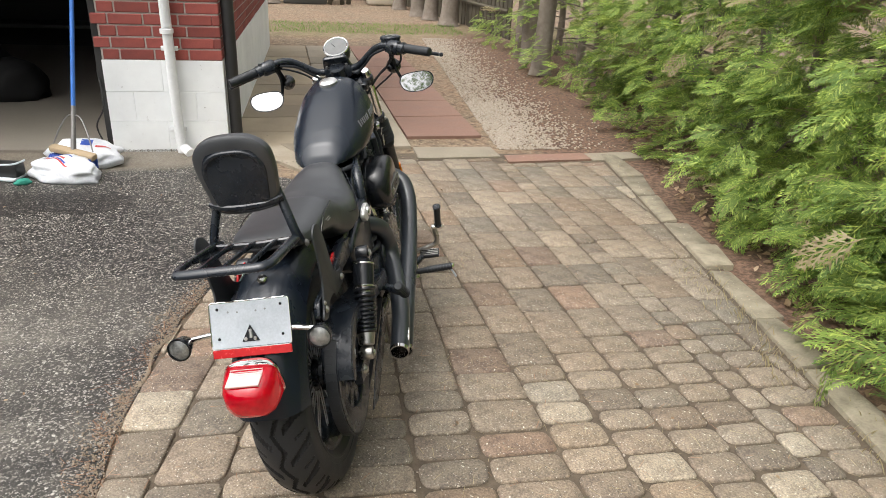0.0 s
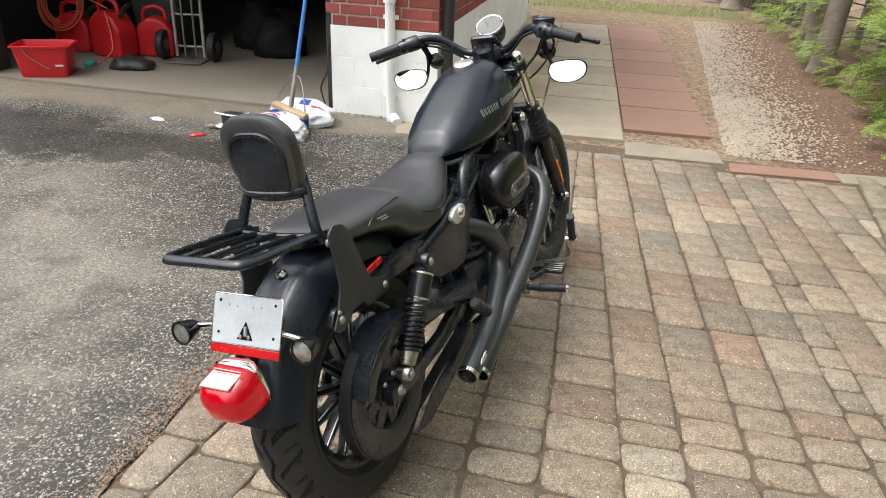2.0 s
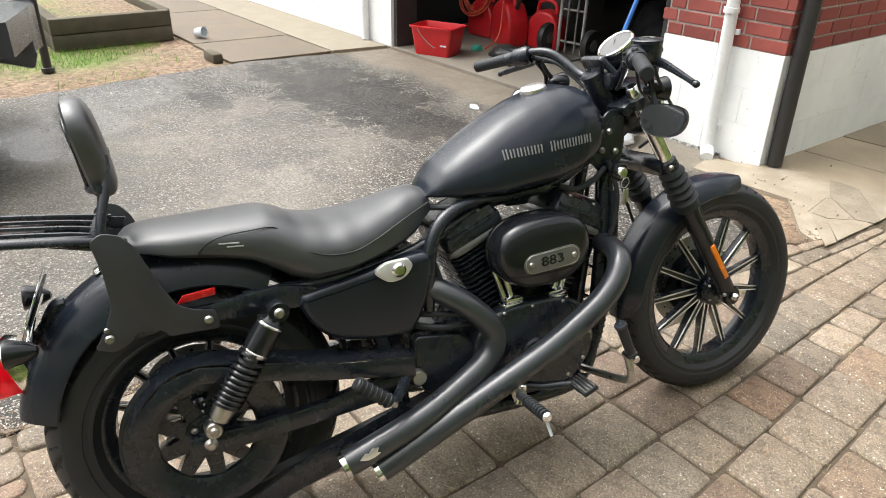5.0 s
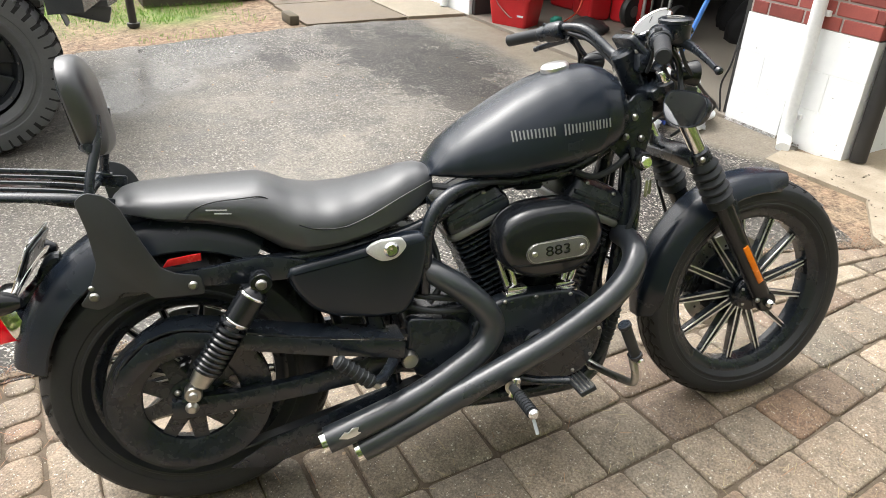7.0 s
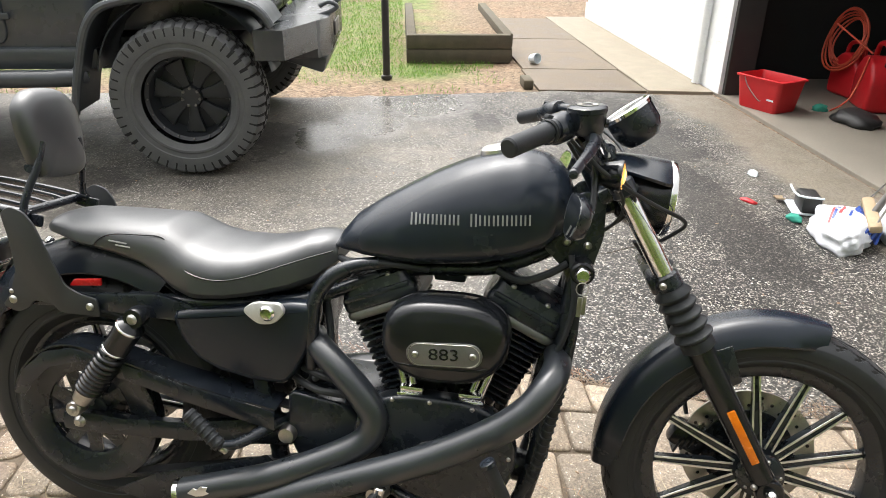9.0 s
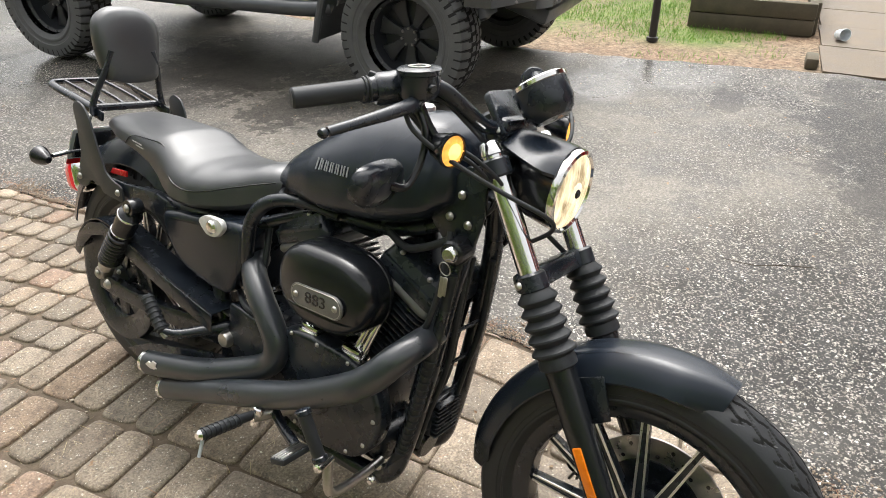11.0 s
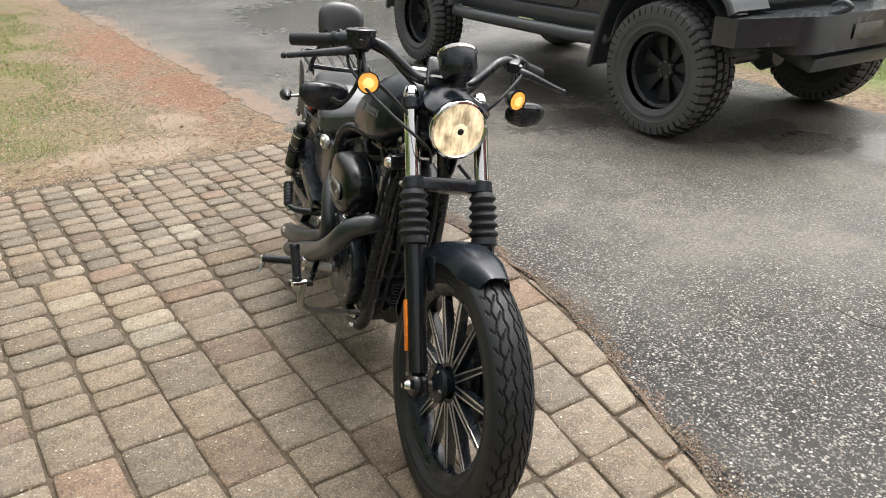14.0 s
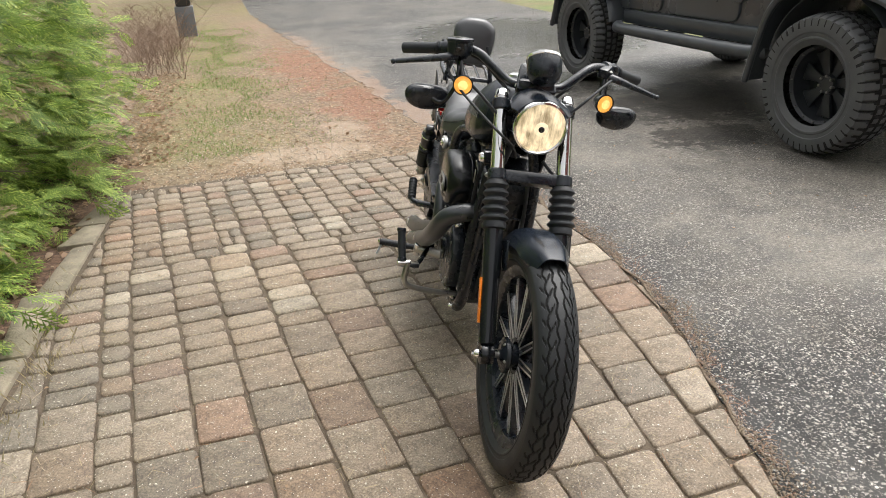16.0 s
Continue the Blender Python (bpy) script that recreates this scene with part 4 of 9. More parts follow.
def bolt(at, direction, r=0.007, h=0.006, material=None, parent=None, steer=False, name="bolt"):
    d = Vector(direction).normalized()
    b = rod(at, Vector(at) + d * h, r, r * 0.85, 12, h * 0.4)
    rod(Vector(at) + d * h * 0.8, Vector(at) + d * h * 1.15, r * 0.5, r * 0.5, 6, 0, b)
    return bp(name, b, material or STEEL, parent, steer=steer)


def tyre_mesh(R, half, rim_r, rim_half, tread, crown, seg=468, across=62):
    """A tyre with its grooves cut into the tread; tread(angle, s) gives the groove depth, s from -1 to 1 over the crown."""
    prof = []
    for i in range(across + 1):
        s = -1 + 2 * i / across
        a = s * radians(58)
        prof.append((s, half * math.sin(a) / math.sin(radians(58)) * 0.97, R - crown * (1 - math.cos(a)) / (1 - math.cos(radians(58)))))
    h = R - crown - rim_r
    side = [(half * w, rim_r + h * k) for w, k in ((1.0, 0.72), (0.99, 0.56), (0.985, 0.50), (0.952, 0.47), (0.93, 0.33), (0.955, 0.29), (0.945, 0.22), (0.89, 0.17))] + [(rim_half, rim_r)]
    full = [(None, -y, r) for y, r in reversed(side)] + prof + [(None, y, r) for y, r in side]
    b = bmesh.new()
    rings, cuts = [], []
    for k in range(seg):
        th = 2 * math.pi * k / seg
        row = []
        cut = []
        for s, y, r in full:
            d = tread(th, s) if s is not None else 0.0
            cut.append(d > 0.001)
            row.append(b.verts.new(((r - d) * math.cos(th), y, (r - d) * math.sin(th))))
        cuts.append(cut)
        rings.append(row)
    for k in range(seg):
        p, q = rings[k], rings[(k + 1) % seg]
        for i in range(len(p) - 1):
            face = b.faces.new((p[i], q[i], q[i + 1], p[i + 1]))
            # faces in a cut take the second material, which paints the groove's shade
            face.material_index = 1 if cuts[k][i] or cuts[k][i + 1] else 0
    return b


def wave(x):
    x = x % 1.0
    return 4 * abs(x - 0.5) - 1


def front_tread(th, s):
    c = th / (2 * math.pi)
    for s0, amp, ph in ((-0.52, 0.06, 0.0), (-0.17, 0.055, 0.45), (0.17, 0.055, 0.95), (0.52, 0.06, 1.4)):
        if abs(s - s0 - amp * wave(c * 46 + ph)) < 0.032:
            return 0.0045
    a = abs(s)
    if 0.24 < a < 0.44 and ((c * 46 + (0.5 if s > 0 else 0) + a * 2.5) % 1.0) < 0.16:
        return 0.0035
    if 0.62 < a < 0.80 and ((c * 46 + (0.5 if s > 0 else 0) - a * 2.0) % 1.0) < 0.16:
        return 0.0035
    return 0.0


def rear_tread(th, s):
    c = th / (2 * math.pi)
    d = 0.0
    a = abs(s)
    if abs(s - 0.12 * wave(c * 20)) < 0.05:
        d = 0.006
    k = (c * 20 + (0.5 if s > 0 else 0) + 0.9 * a) % 1.0
    if 0.2 < a < 0.95 and k < 0.17:
        d = 0.006
    if 0.5 < a < 0.9 and ((c * 40 + 0.9 * a + 0.3) % 1.0) < 0.13:
        d = 0.0035
    return d


def rim_mesh(r_in, r_out, half):
    return lathe([(r_in, -half * 0.62), (r_in + 0.012, -half * 0.9), (r_out - 0.006, -half), (r_out + 0.004, -half), (r_out + 0.004, -half + 0.004), (r_out - 0.012, -half * 0.6),
                  (r_out - 0.02, 0), (r_out - 0.012, half * 0.6), (r_out + 0.004, half - 0.004), (r_out + 0.004, half), (r_out - 0.006, half), (r_in + 0.012, half * 0.9), (r_in, half * 0.62), (r_in - 0.004, 0), (r_in, -half * 0.62)], axis="y", seg=96)


def spoke_mesh(r0, r1, w0, w1, y0, y1, t):
    """One cast spoke in the wheel's plane along x, bowed outward at the hub."""
    rings = []
    for i in range(9):
        k = i / 8
        x = r0 + (r1 - r0) * k
        w = w0 + (w1 - w0) * k
        y = y0 + (y1 - y0) * (1 - (1 - k) ** 2)
        h = t * (1.15 - 0.4 * k)
        rings.append([(x, y - h, -w), (x, y - h, w), (x, y + h * 0.6, w * 0.72), (x, y + h, w * 0.3), (x, y + h, -w * 0.3), (x, y + h * 0.6, -w * 0.72)])
    return loft(rings)


def wheel(name, centre, R, half, rim_r, rim_half, tread, crown, spokes, steer, phase):
    hub = lathe([(0, -0.062), (0.018, -0.062), (0.03, -0.058), (0.048, -0.05), (0.05, -0.04), (0.034, -0.03), (0.03, 0.0), (0.034, 0.03), (0.05, 0.04), (0.048, 0.05), (0.03, 0.058), (0.018, 0.062), (0, 0.062)], axis="y", seg=48)
    merge(hub, rim_mesh(rim_r - 0.028, rim_r, rim_half))
    w = bp(name, hub, SATIN, label="black cast spoked wheel with machined edges")
    w.matrix_basis = (STEER if steer else Matrix()) @ Matrix.Translation(centre) @ Matrix.Rotation(phase, 4, 'Y')
    ty = bp("tyre", tyre_mesh(R, half, rim_r, rim_half, tread, crown), RUBBER, w, "worn black rubber tyre")
    ty.data.materials.append(GROOVE_SHADE)
    for i in range(spokes):
        turn = Matrix.Rotation(2 * math.pi * i / spokes, 4, 'Y')
        for side in (-1,):
            s = spoke_mesh(0.04, rim_r - 0.022, 0.011, 0.0075, 0.0, 0.0, 0.014)
            ob = bp("spoke", s, SATIN, w)
            ob.matrix_basis = turn
            for e in (-1, 1):
                line = bmesh.new()
                loft([[(x, yy, e * zz + o), (x, yy, e * zz - o), (x, yy - 0.0022, e * zz - o), (x, yy - 0.0022, e * zz + o)] for x, yy, zz, o in ((0.05, -0.0172, 0.0085, 0.0022), (0.11, -0.0156, 0.0078, 0.0021), (rim_r - 0.032, -0.0124, 0.0056, 0.0019))], bm=line)
                ob = bp("spoke_edge", line, ALLOY, w)
                ob.matrix_basis = turn
    for i in range(5):
        a = 2 * math.pi * i / 5 + 0.3
        bolt((0.038 * math.cos(a), -0.05, 0.038 * math.sin(a)), (0, -1, 0), 0.0055, 0.006, STEEL, w)
    return w


rear = wheel("rear_wheel", (0, 0, 0.323), 0.323, 0.075, 0.212, 0.055, rear_tread, 0.036, 13, False, 0.1)
front = wheel("front_wheel", (1.505, 0, 0.330), 0.330, 0.052, 0.247, 0.036, front_tread, 0.026, 13, True, 0.22)


def disc(cy, r_out, r_in, parent, name="brake_disc"):
    b = lathe([(r_in, -0.0025), (r_out, -0.0025), (r_out, 0.0025), (r_in, 0.0025), (r_in, -0.0025)], (0, cy, 0), "y", 72)
    d = bp(name, b, STEEL, parent, "drilled steel brake disc")
    for i in range(30):
        a = 2 * math.pi * i / 30
        rr = r_in + (r_out - r_in) * (0.3 + 0.2 * (i % 3))
        bp("hole", lathe([(0, -0.0032), (0.004, -0.0032), (0.004, 0.0032), (0, 0.0032)], (rr * math.cos(a), cy, rr * math.sin(a)), "y", 10), GLOSS, d)
    return d


disc(0.066, 0.146, 0.095, front)
bp("disc_carrier", lathe([(0.03, -0.004), (0.1, -0.003), (0.1, 0.003), (0.03, 0.004), (0.03, -0.004)], (0, 0.062, 0), "y", 48), SATIN, front)
disc(0.088, 0.13, 0.085, rear)

# rear pulley with its windows, on the right of the rear wheel
ring = lathe([(0.104, -0.010), (0.112, -0.015), (0.150, -0.015), (0.160, -0.019), (0.172, -0.017), (0.172, 0.017), (0.164, 0.02), (0.112, 0.012), (0.102, 0.0), (0.104, -0.010)], (0, -0.112, 0), "y", 84)
lathe([(0, -0.024), (0.022, -0.024), (0.05, -0.012), (0.052, 0.012), (0, 0.02)], (0, -0.112, 0), "y", 40, bm=ring)
pulley = bp("belt_pulley", ring, SATIN, rear, "black cast belt pulley")
for i in range(9):
    s = spoke_mesh(0.045, 0.110, 0.019, 0.015, 0.0, 0.0, 0.007)
    ob = bp("pulley_spoke", s, SATIN, rear)
    ob.matrix_basis = Matrix.Translation((0, -0.112, 0)) @ Matrix.Rotation(2 * math.pi * i / 9, 4, 'Y')
for i in range(5):
    a = 2 * math.pi * i / 5
    bolt((0.036 * math.cos(a), -0.13, 0.036 * math.sin(a)), (0, -1, 0), 0.008, 0.008, STEEL, rear)
belt = bmesh.new()
SP = (0.50, 0.335)
loop = [(0.176 * math.cos(a), 0.323 + 0.176 * math.sin(a)) for a in np.linspace(radians(97), radians(263), 26)] + [(SP[0] + 0.062 * math.cos(a), SP[1] + 0.062 * math.sin(a)) for a in np.linspace(radians(-83), radians(83), 12)]
for i in range(len(loop)):
    (x0, z0), (x1, z1) = loop[i], loop[(i + 1) % len(loop)]
    n = Vector((z1 - z0, 0, -(x1 - x0))).normalized() * 0.003
    q = [Vector((x0, -0.127, z0)), Vector((x0, -0.097, z0)), Vector((x1, -0.097, z1)), Vector((x1, -0.127, z1))]
    lo, hi2 = [belt.verts.new(v - n) for v in q], [belt.verts.new(v + n) for v in q]
    belt.faces.new(lo), belt.faces.new(hi2[::-1])
    for j in range(4):
        belt.faces.new((lo[j], lo[(j + 1) % 4], hi2[(j + 1) % 4], hi2[j]))
bp("drive_belt", belt, RUBBER, label="black toothed drive belt")

# swing arm, belt guards
for sy in (-1, 1):
    bp("swingarm", loft([[(x, sy * (y + a), z + b) for a, b in ((0.010, -h), (0.012, 0.004 - h), (0.012, h - 0.004), (0.010, h), (-0.010, h), (-0.012, h - 0.004), (-0.012, 0.004 - h), (-0.010, -h))] for x, y, z, h in ((-0.04, 0.146, 0.318, 0.020), (0.02, 0.146, 0.318, 0.024), (0.10, 0.145, 0.318, 0.020), (0.25, 0.138, 0.322, 0.022), (0.40, 0.120, 0.332, 0.030), (0.49, 0.105, 0.340, 0.036))]), SATIN)
    bolt((0.0, sy * 0.15, 0.32), (0, sy, 0), 0.016, 0.016, STEEL, name="axle_nut")
    bolt((0.0, sy * 0.14, 0.32), (0, sy, 0), 0.024, 0.008, GLOSS, name="axle_washer")


def strip(points, y0, y1, thick):
    """A bent metal strip that follows points in x and z, from y0 to y1."""
    pts = smooth_line([(x, 0, z) for x, z in points], 6)
    up, lo = [], []
    for i, p in enumerate(pts):
        d = (pts[min(i + 1, len(pts) - 1)] - pts[max(i - 1, 0)]).normalized()
        n = Vector((-d.z, 0, d.x)) * thick / 2
        up.append(p + n), lo.append(p - n)
    return loft([[(u.x, y0, u.z), (u.x, y1, u.z), (w.x, y1, w.z), (w.x, y0, w.z)] for u, w in zip(up, lo)])


guard = bp("belt_guard", strip([(-0.150, 0.385), (-0.125, 0.44), (-0.07, 0.49), (0.0, 0.508), (0.10, 0.488), (0.26, 0.45), (0.47, 0.412)], -0.165, -0.09, 0.004), SATIN, label="black upper belt guard")
bp("guard_skirt", plate([(-0.150, 0.38), (-0.125, 0.436), (-0.07, 0.486), (0.0, 0.504), (0.10, 0.484), (0.26, 0.447), (0.47, 0.409), (0.47, 0.365), (0.26, 0.408), (0.10, 0.448), (0.0, 0.468), (-0.055, 0.452), (-0.10, 0.41), (-0.128, 0.37)], 0.003, 0.001, Matrix.Translation((0, -0.166, 0))), SATIN, guard)
bp("lower_guard", plate([(0.06, 0.14), (0.17, 0.20), (0.44, 0.285), (0.47, 0.26), (0.45, 0.225), (0.30, 0.17), (0.14, 0.125)], 0.004, 0.001, Matrix.Translation((0, -0.14, 0))), SATIN, label="black lower belt guard")


# shocks
def shock(sy):
    top, low = Vector((0.171, sy * 0.176, 0.598)), Vector((0.009, sy * 0.172, 0.366))
    d = (low - top).normalized()
    n = (low - top).length
    at = lambda k: top + d * (n * k)
    s = bp("shock_absorber", rod(at(0.1), at(0.36), 0.030, 0.029, 28, 0.006), GLOSS, label="coil-over shock with chrome ends")
    bp("eye", lathe([(0, -0.017), (0.021, -0.017), (0.023, -0.012), (0.023, 0.012), (0.021, 0.017), (0, 0.017)], top, "y", 28), GLOSS, s)
    bolt(top + Vector((0, sy * 0.017, 0)), (0, sy, 0), 0.012, 0.007, STEEL, s)
    bp("cap", rod(at(0.05), at(0.105), 0.020, 0.030, 28, 0.004), GLOSS, s)
    bp("cap_ring", rod(at(0.10), at(0.125), 0.0315, 0.0315, 28, 0.002), CHROME, s)
    bp("cap_ring", rod(at(0.33), at(0.375), 0.0305, 0.028, 28, 0.002), CHROME, s)
    bp("damper_body", rod(at(0.3), at(0.86), 0.0155, 0.0155, 20), ALLOY, s)
    coil = []
    turns, k0, k1 = 9.5, 0.36, 0.80
    q = d.to_track_quat('Z', 'Y').to_matrix()
    for i in range(int(turns * 16) + 1):
        a = 2 * math.pi * i / 16
        k = i / (turns * 16)
        coil.append(at(k0 + (k1 - k0) * (k ** 0.85)) + q @ Vector((0.0265 * math.cos(a), 0.0265 * math.sin(a), 0)))
    bp("spring", tube(coil, 0.0060, 8, 1), GLOSS, s)
    bp("lower_body", rod(at(0.79), at(0.93), 0.0255, 0.022, 24, 0.004), STEEL, s)
    bp("eye", lathe([(0, -0.018), (0.016, -0.018), (0.019, -0.013), (0.019, 0.013), (0.016, 0.018), (0, 0.018)], low, "y", 24), STEEL, s)
    bolt(low + Vector((0, sy * 0.018, 0)), (0, sy, 0), 0.01, 0.006, STEEL, s)


shock(-1), shock(1)


def fender_mesh(cx, cz, R, a0, a1, half, drop, thick=0.004, n=40, flare=0.0):
    """A mudguard: an arc from a0 to a1 degrees round a wheel, rounded across, open below."""
    sec = []
    for i in range(21):
        t = -1 + 2 * i / 20
        y = half * math.sin(t * math.pi / 2) if abs(t) < 1 else half * t
        y = half * (abs(t) ** 0.8) * (1 if t > 0 else -1)
        r = -drop * abs(t) ** 3.2
        sec.append((y, r))
    rows = []
    for k in range(n + 1):
        a = radians(a0 + (a1 - a0) * k / n)
        e = min(k, n - k) / n
        pinch = 1.0 - flare * max(0.0, 0.12 - e) / 0.12
        outer = [(cx + (R + r) * math.cos(a), y * pinch, cz + (R + r) * math.sin(a)) for y, r in sec]
        inner = [(cx + (R + r - thick) * math.cos(a), y * pinch * 0.975, cz + (R + r - thick) * math.sin(a)) for y, r in reversed(sec)]
        rows.append(outer + inner)
    return loft(rows)


rf = bp("rear_fender", fender_mesh(0, 0.323, 0.368, 60, 171, 0.092, 0.072, n=56), DENIM, label="matte black rear fender")
bolt((-0.17, 0, 0.650), (-0.45, 0, 0.9), 0.013, 0.012, CHROME, rf, name="fender_bolt")
ff = bp("front_fender", fender_mesh(1.505, 0.330, 0.352, 74, 184, 0.066, 0.05, n=50, flare=0.35), DENIM, label="matte black front fender", steer=True)
for sy in (-1, 1):
    bp("fender_brace", plate([(1.345, 0.60), (1.40, 0.625), (1.43, 0.55), (1.40, 0.53)], 0.004, 0.001, Matrix.Translation((0, sy * 0.068, 0))), SATIN, ff)

# fender struts, sissy bar plates, backrest, rack
PLATE_BLACK = surface("powder_coated_plate", (0.024, 0.027, 0.031), (0.036, 0.039, 0.043), 0.5, 0.08, scale=10, fine=500, bump=0.2, depth=0.0005)
for sy in (-1, 1):
    st = bp("fender_strut", plate(rounded([(-0.19, 0.535), (-0.17, 0.575), (0.03, 0.585), (0.17, 0.602), (0.26, 0.585), (0.25, 0.545), (0.12, 0.545), (-0.02, 0.548)], 0.015), 0.016, 0.004, Matrix.Translation((0, sy * 0.118, 0))), SATIN)
    bp("side_plate", plate(rounded([(-0.195, 0.535), (-0.175, 0.56), (-0.152, 0.62), (-0.158, 0.69), (-0.172, 0.752), (-0.150, 0.768), (-0.118, 0.760), (-0.096, 0.735), (-0.062, 0.655), (-0.035, 0.60), (-0.005, 0.585), (0.038, 0.577), (0.045, 0.535), (-0.055, 0.535), (-0.068, 0.553), (-0.115, 0.556), (-0.128, 0.536), (-0.16, 0.522)], 0.010), 0.006, 0.0015, Matrix.Translation((0, sy * 0.136, 0)) @ pose(0, 0, 0, sy * -3, 0, 0) @ Matrix.Translation((0, sy * -0.03, 0))), PLATE_BLACK, label="black sissy bar side plate")
    for at in ((-0.139, 0.722, 0.116), (0.022, 0.558, 0.137), (-0.165, 0.553, 0.137)):
        bolt((at[0], sy * at[2], at[1]), (0, sy, 0), 0.010, 0.007, STEEL, name="plate_bolt")
    bolt((-0.168, sy * 0.137, 0.572), (0, sy, 0), 0.006, 0.005, STEEL, name="plate_bolt")
    bp("sissy_post", tube([(-0.140, sy * 0.108, 0.725), (-0.150, sy * 0.102, 0.755), (-0.142, sy * 0.090, 0.80), (-0.128, sy * 0.075, 0.85), (-0.125, sy * 0.06, 0.90)], 0.0085, 12, 6, flat=1.35), SATIN)
    bp("reflector", plate([(-0.034, 0.597), (0.043, 0.606), (0.043, 0.622), (-0.022, 0.614)], 0.006, 0.0015, Matrix.Translation((0, sy * 0.124, 0))), RED_STRIP, rf, "red side reflector")


def pad_mesh():
    """The backrest pad: a rounded shield, fuller in front."""
    out = [(-0.070, 0.822), (-0.085, 0.87), (-0.093, 0.93), (-0.086, 0.975), (-0.05, 1.004), (0, 1.010), (0.05, 1.004), (0.086, 0.975), (0.093, 0.93), (0.085, 0.87), (0.070, 0.822), (0, 0.812)]
    base = smooth_line([(0, y, z) for y, z in out] + [(0, *out[0])], 4)[:-1]
    cz = 0.91
    rows = []
    for x, k in ((-0.174, 0.0), (-0.172, 0.72), (-0.170, 0.90), (-0.165, 0.975), (-0.156, 1.0), (-0.146, 1.0), (-0.136, 0.975), (-0.128, 0.90), (-0.122, 0.74), (-0.119, 0.42), (-0.118, 0.0)):
        rows.append([(x - (p.z - cz) * 0.20 * k, p.y * max(k, 0.01), cz + (p.z - cz) * max(k, 0.01)) for p in base])
    return loft(rows)


pad = bp("backrest", pad_mesh(), LEATHER, label="padded black vinyl passenger backrest")
bp("back_shell", plate(rounded([(-0.062, 0.835), (-0.078, 0.93), (-0.055, 0.978), (0.055, 0.978), (0.078, 0.93), (0.062, 0.835)], 0.02), 0.014, 0.004, Matrix.Translation((-0.168, 0, 0)) @ Matrix.Translation((0, 0, 0.91)) @ pose(0, 0, 0, 0, -9, 0) @ Matrix.Translation((0, 0, -0.91)) @ Matrix.Rotation(radians(90), 4, 'Z')), SATIN, pad)
bp("back_rib", tube([(-0.167, 0.066, 0.90), (-0.178, 0.062, 0.945), (-0.184, 0.035, 0.966), (-0.185, 0, 0.970), (-0.184, -0.035, 0.966), (-0.178, -0.062, 0.945), (-0.167, -0.066, 0.90)], 0.006, 10, 6), SATIN, pad)
bp("crossbar", tube([(-0.142, 0.088, 0.842), (-0.158, 0.05, 0.835), (-0.160, 0, 0.833), (-0.158, -0.05, 0.835), (-0.142, -0.088, 0.842)], 0.0075, 10, 5, flat=1.4), SATIN, pad)

rk = bp("luggage_rack", tube([(-0.135, 0.10, 0.742), (-0.22, 0.104, 0.752), (-0.33, 0.106, 0.762), (-0.372, 0.10, 0.766), (-0.384, 0.08, 0.767), (-0.386, 0, 0.768), (-0.384, -0.08, 0.767), (-0.372, -0.10, 0.766), (-0.33, -0.106, 0.762), (-0.22, -0.104, 0.752), (-0.135, -0.10, 0.742)], 0.0078, 12, 5, flat=1.5), SATIN, label="flat black steel luggage rack")
for y in (-0.055, 0.0, 0.055):
    bp("slat", tube([(-0.382, y, 0.766), (-0.30, y, 0.759), (-0.21, y, 0.750), (-0.165, y, 0.742)], 0.006, 8, 3, flat=1.7), SATIN, rk)
bp("rack_foot", tube([(-0.16, -0.10, 0.742), (-0.165, 0, 0.740), (-0.16, 0.10, 0.742)], 0.008, 10, 4, flat=1.4), SATIN, rk)
for sy in (-1, 1):
    bp("rack_stay", plate(rounded([(-0.30, 0.758), (-0.27, 0.748), (-0.15, 0.720), (-0.11, 0.715), (-0.105, 0.742), (-0.19, 0.750)], 0.006), 0.005, 0.001, Matrix.Translation((0, sy * 0.099, 0))), SATIN, rk)


# seat: cross sections from back to front
def row_of(table, x):
    return float(np.interp(x, [p[0] for p in table], [p[1] for p in table]))


SEAT_TOP = [(-0.125, 0.722), (-0.11, 0.735), (-0.076, 0.742), (0.027, 0.746), (0.131, 0.750), (0.17, 0.752), (0.20, 0.742), (0.235, 0.726), (0.294, 0.714), (0.366, 0.718), (0.44, 0.735), (0.489, 0.752), (0.53, 0.757), (0.556, 0.750)]
SEAT_LOW = [(-0.125, 0.708), (-0.065, 0.69), (-0.027, 0.68), (0.059, 0.668), (0.134, 0.650), (0.209, 0.602), (0.254, 0.590), (0.323, 0.600), (0.393, 0.612), (0.464, 0.628), (0.511, 0.648), (0.556, 0.70)]
SEAT_W = [(-0.125, 0.060), (-0.10, 0.088), (-0.03, 0.108), (0.1, 0.118), (0.18, 0.126), (0.26, 0.145), (0.33, 0.148), (0.40, 0.128), (0.47, 0.100), (0.53, 0.074), (0.556, 0.058)]
rows = []
for x in np.linspace(-0.125, 0.556, 52):
    zt, zl, w = row_of(SEAT_TOP, x), row_of(SEAT_LOW, x), row_of(SEAT_W, x)
    drop = 0.018 + 0.02 * min(1, max(0, (x - 0.15) / 0.12))
    ring = []
    for i in range(28):
        a = 2 * math.pi * i / 28
        cy, sz = math.cos(a), math.sin(a)
        y = w * (abs(cy) ** 0.62) * (1 if cy > 0 else -1)
        if sz >= 0:
            z = zl + (zt - zl) * (0.34 + 0.66 * sz ** 0.55) - drop * (abs(y) / w) ** 2.6 * 0.35
        else:
            z = zl + (zt - zl) * (0.34 - 0.34 * abs(sz) ** 0.7)
        ring.append((x, y, z))
    rows.append(ring)
seat = bp("seat", loft(rows), LEATHER, label="black two-up stitched vinyl seat")
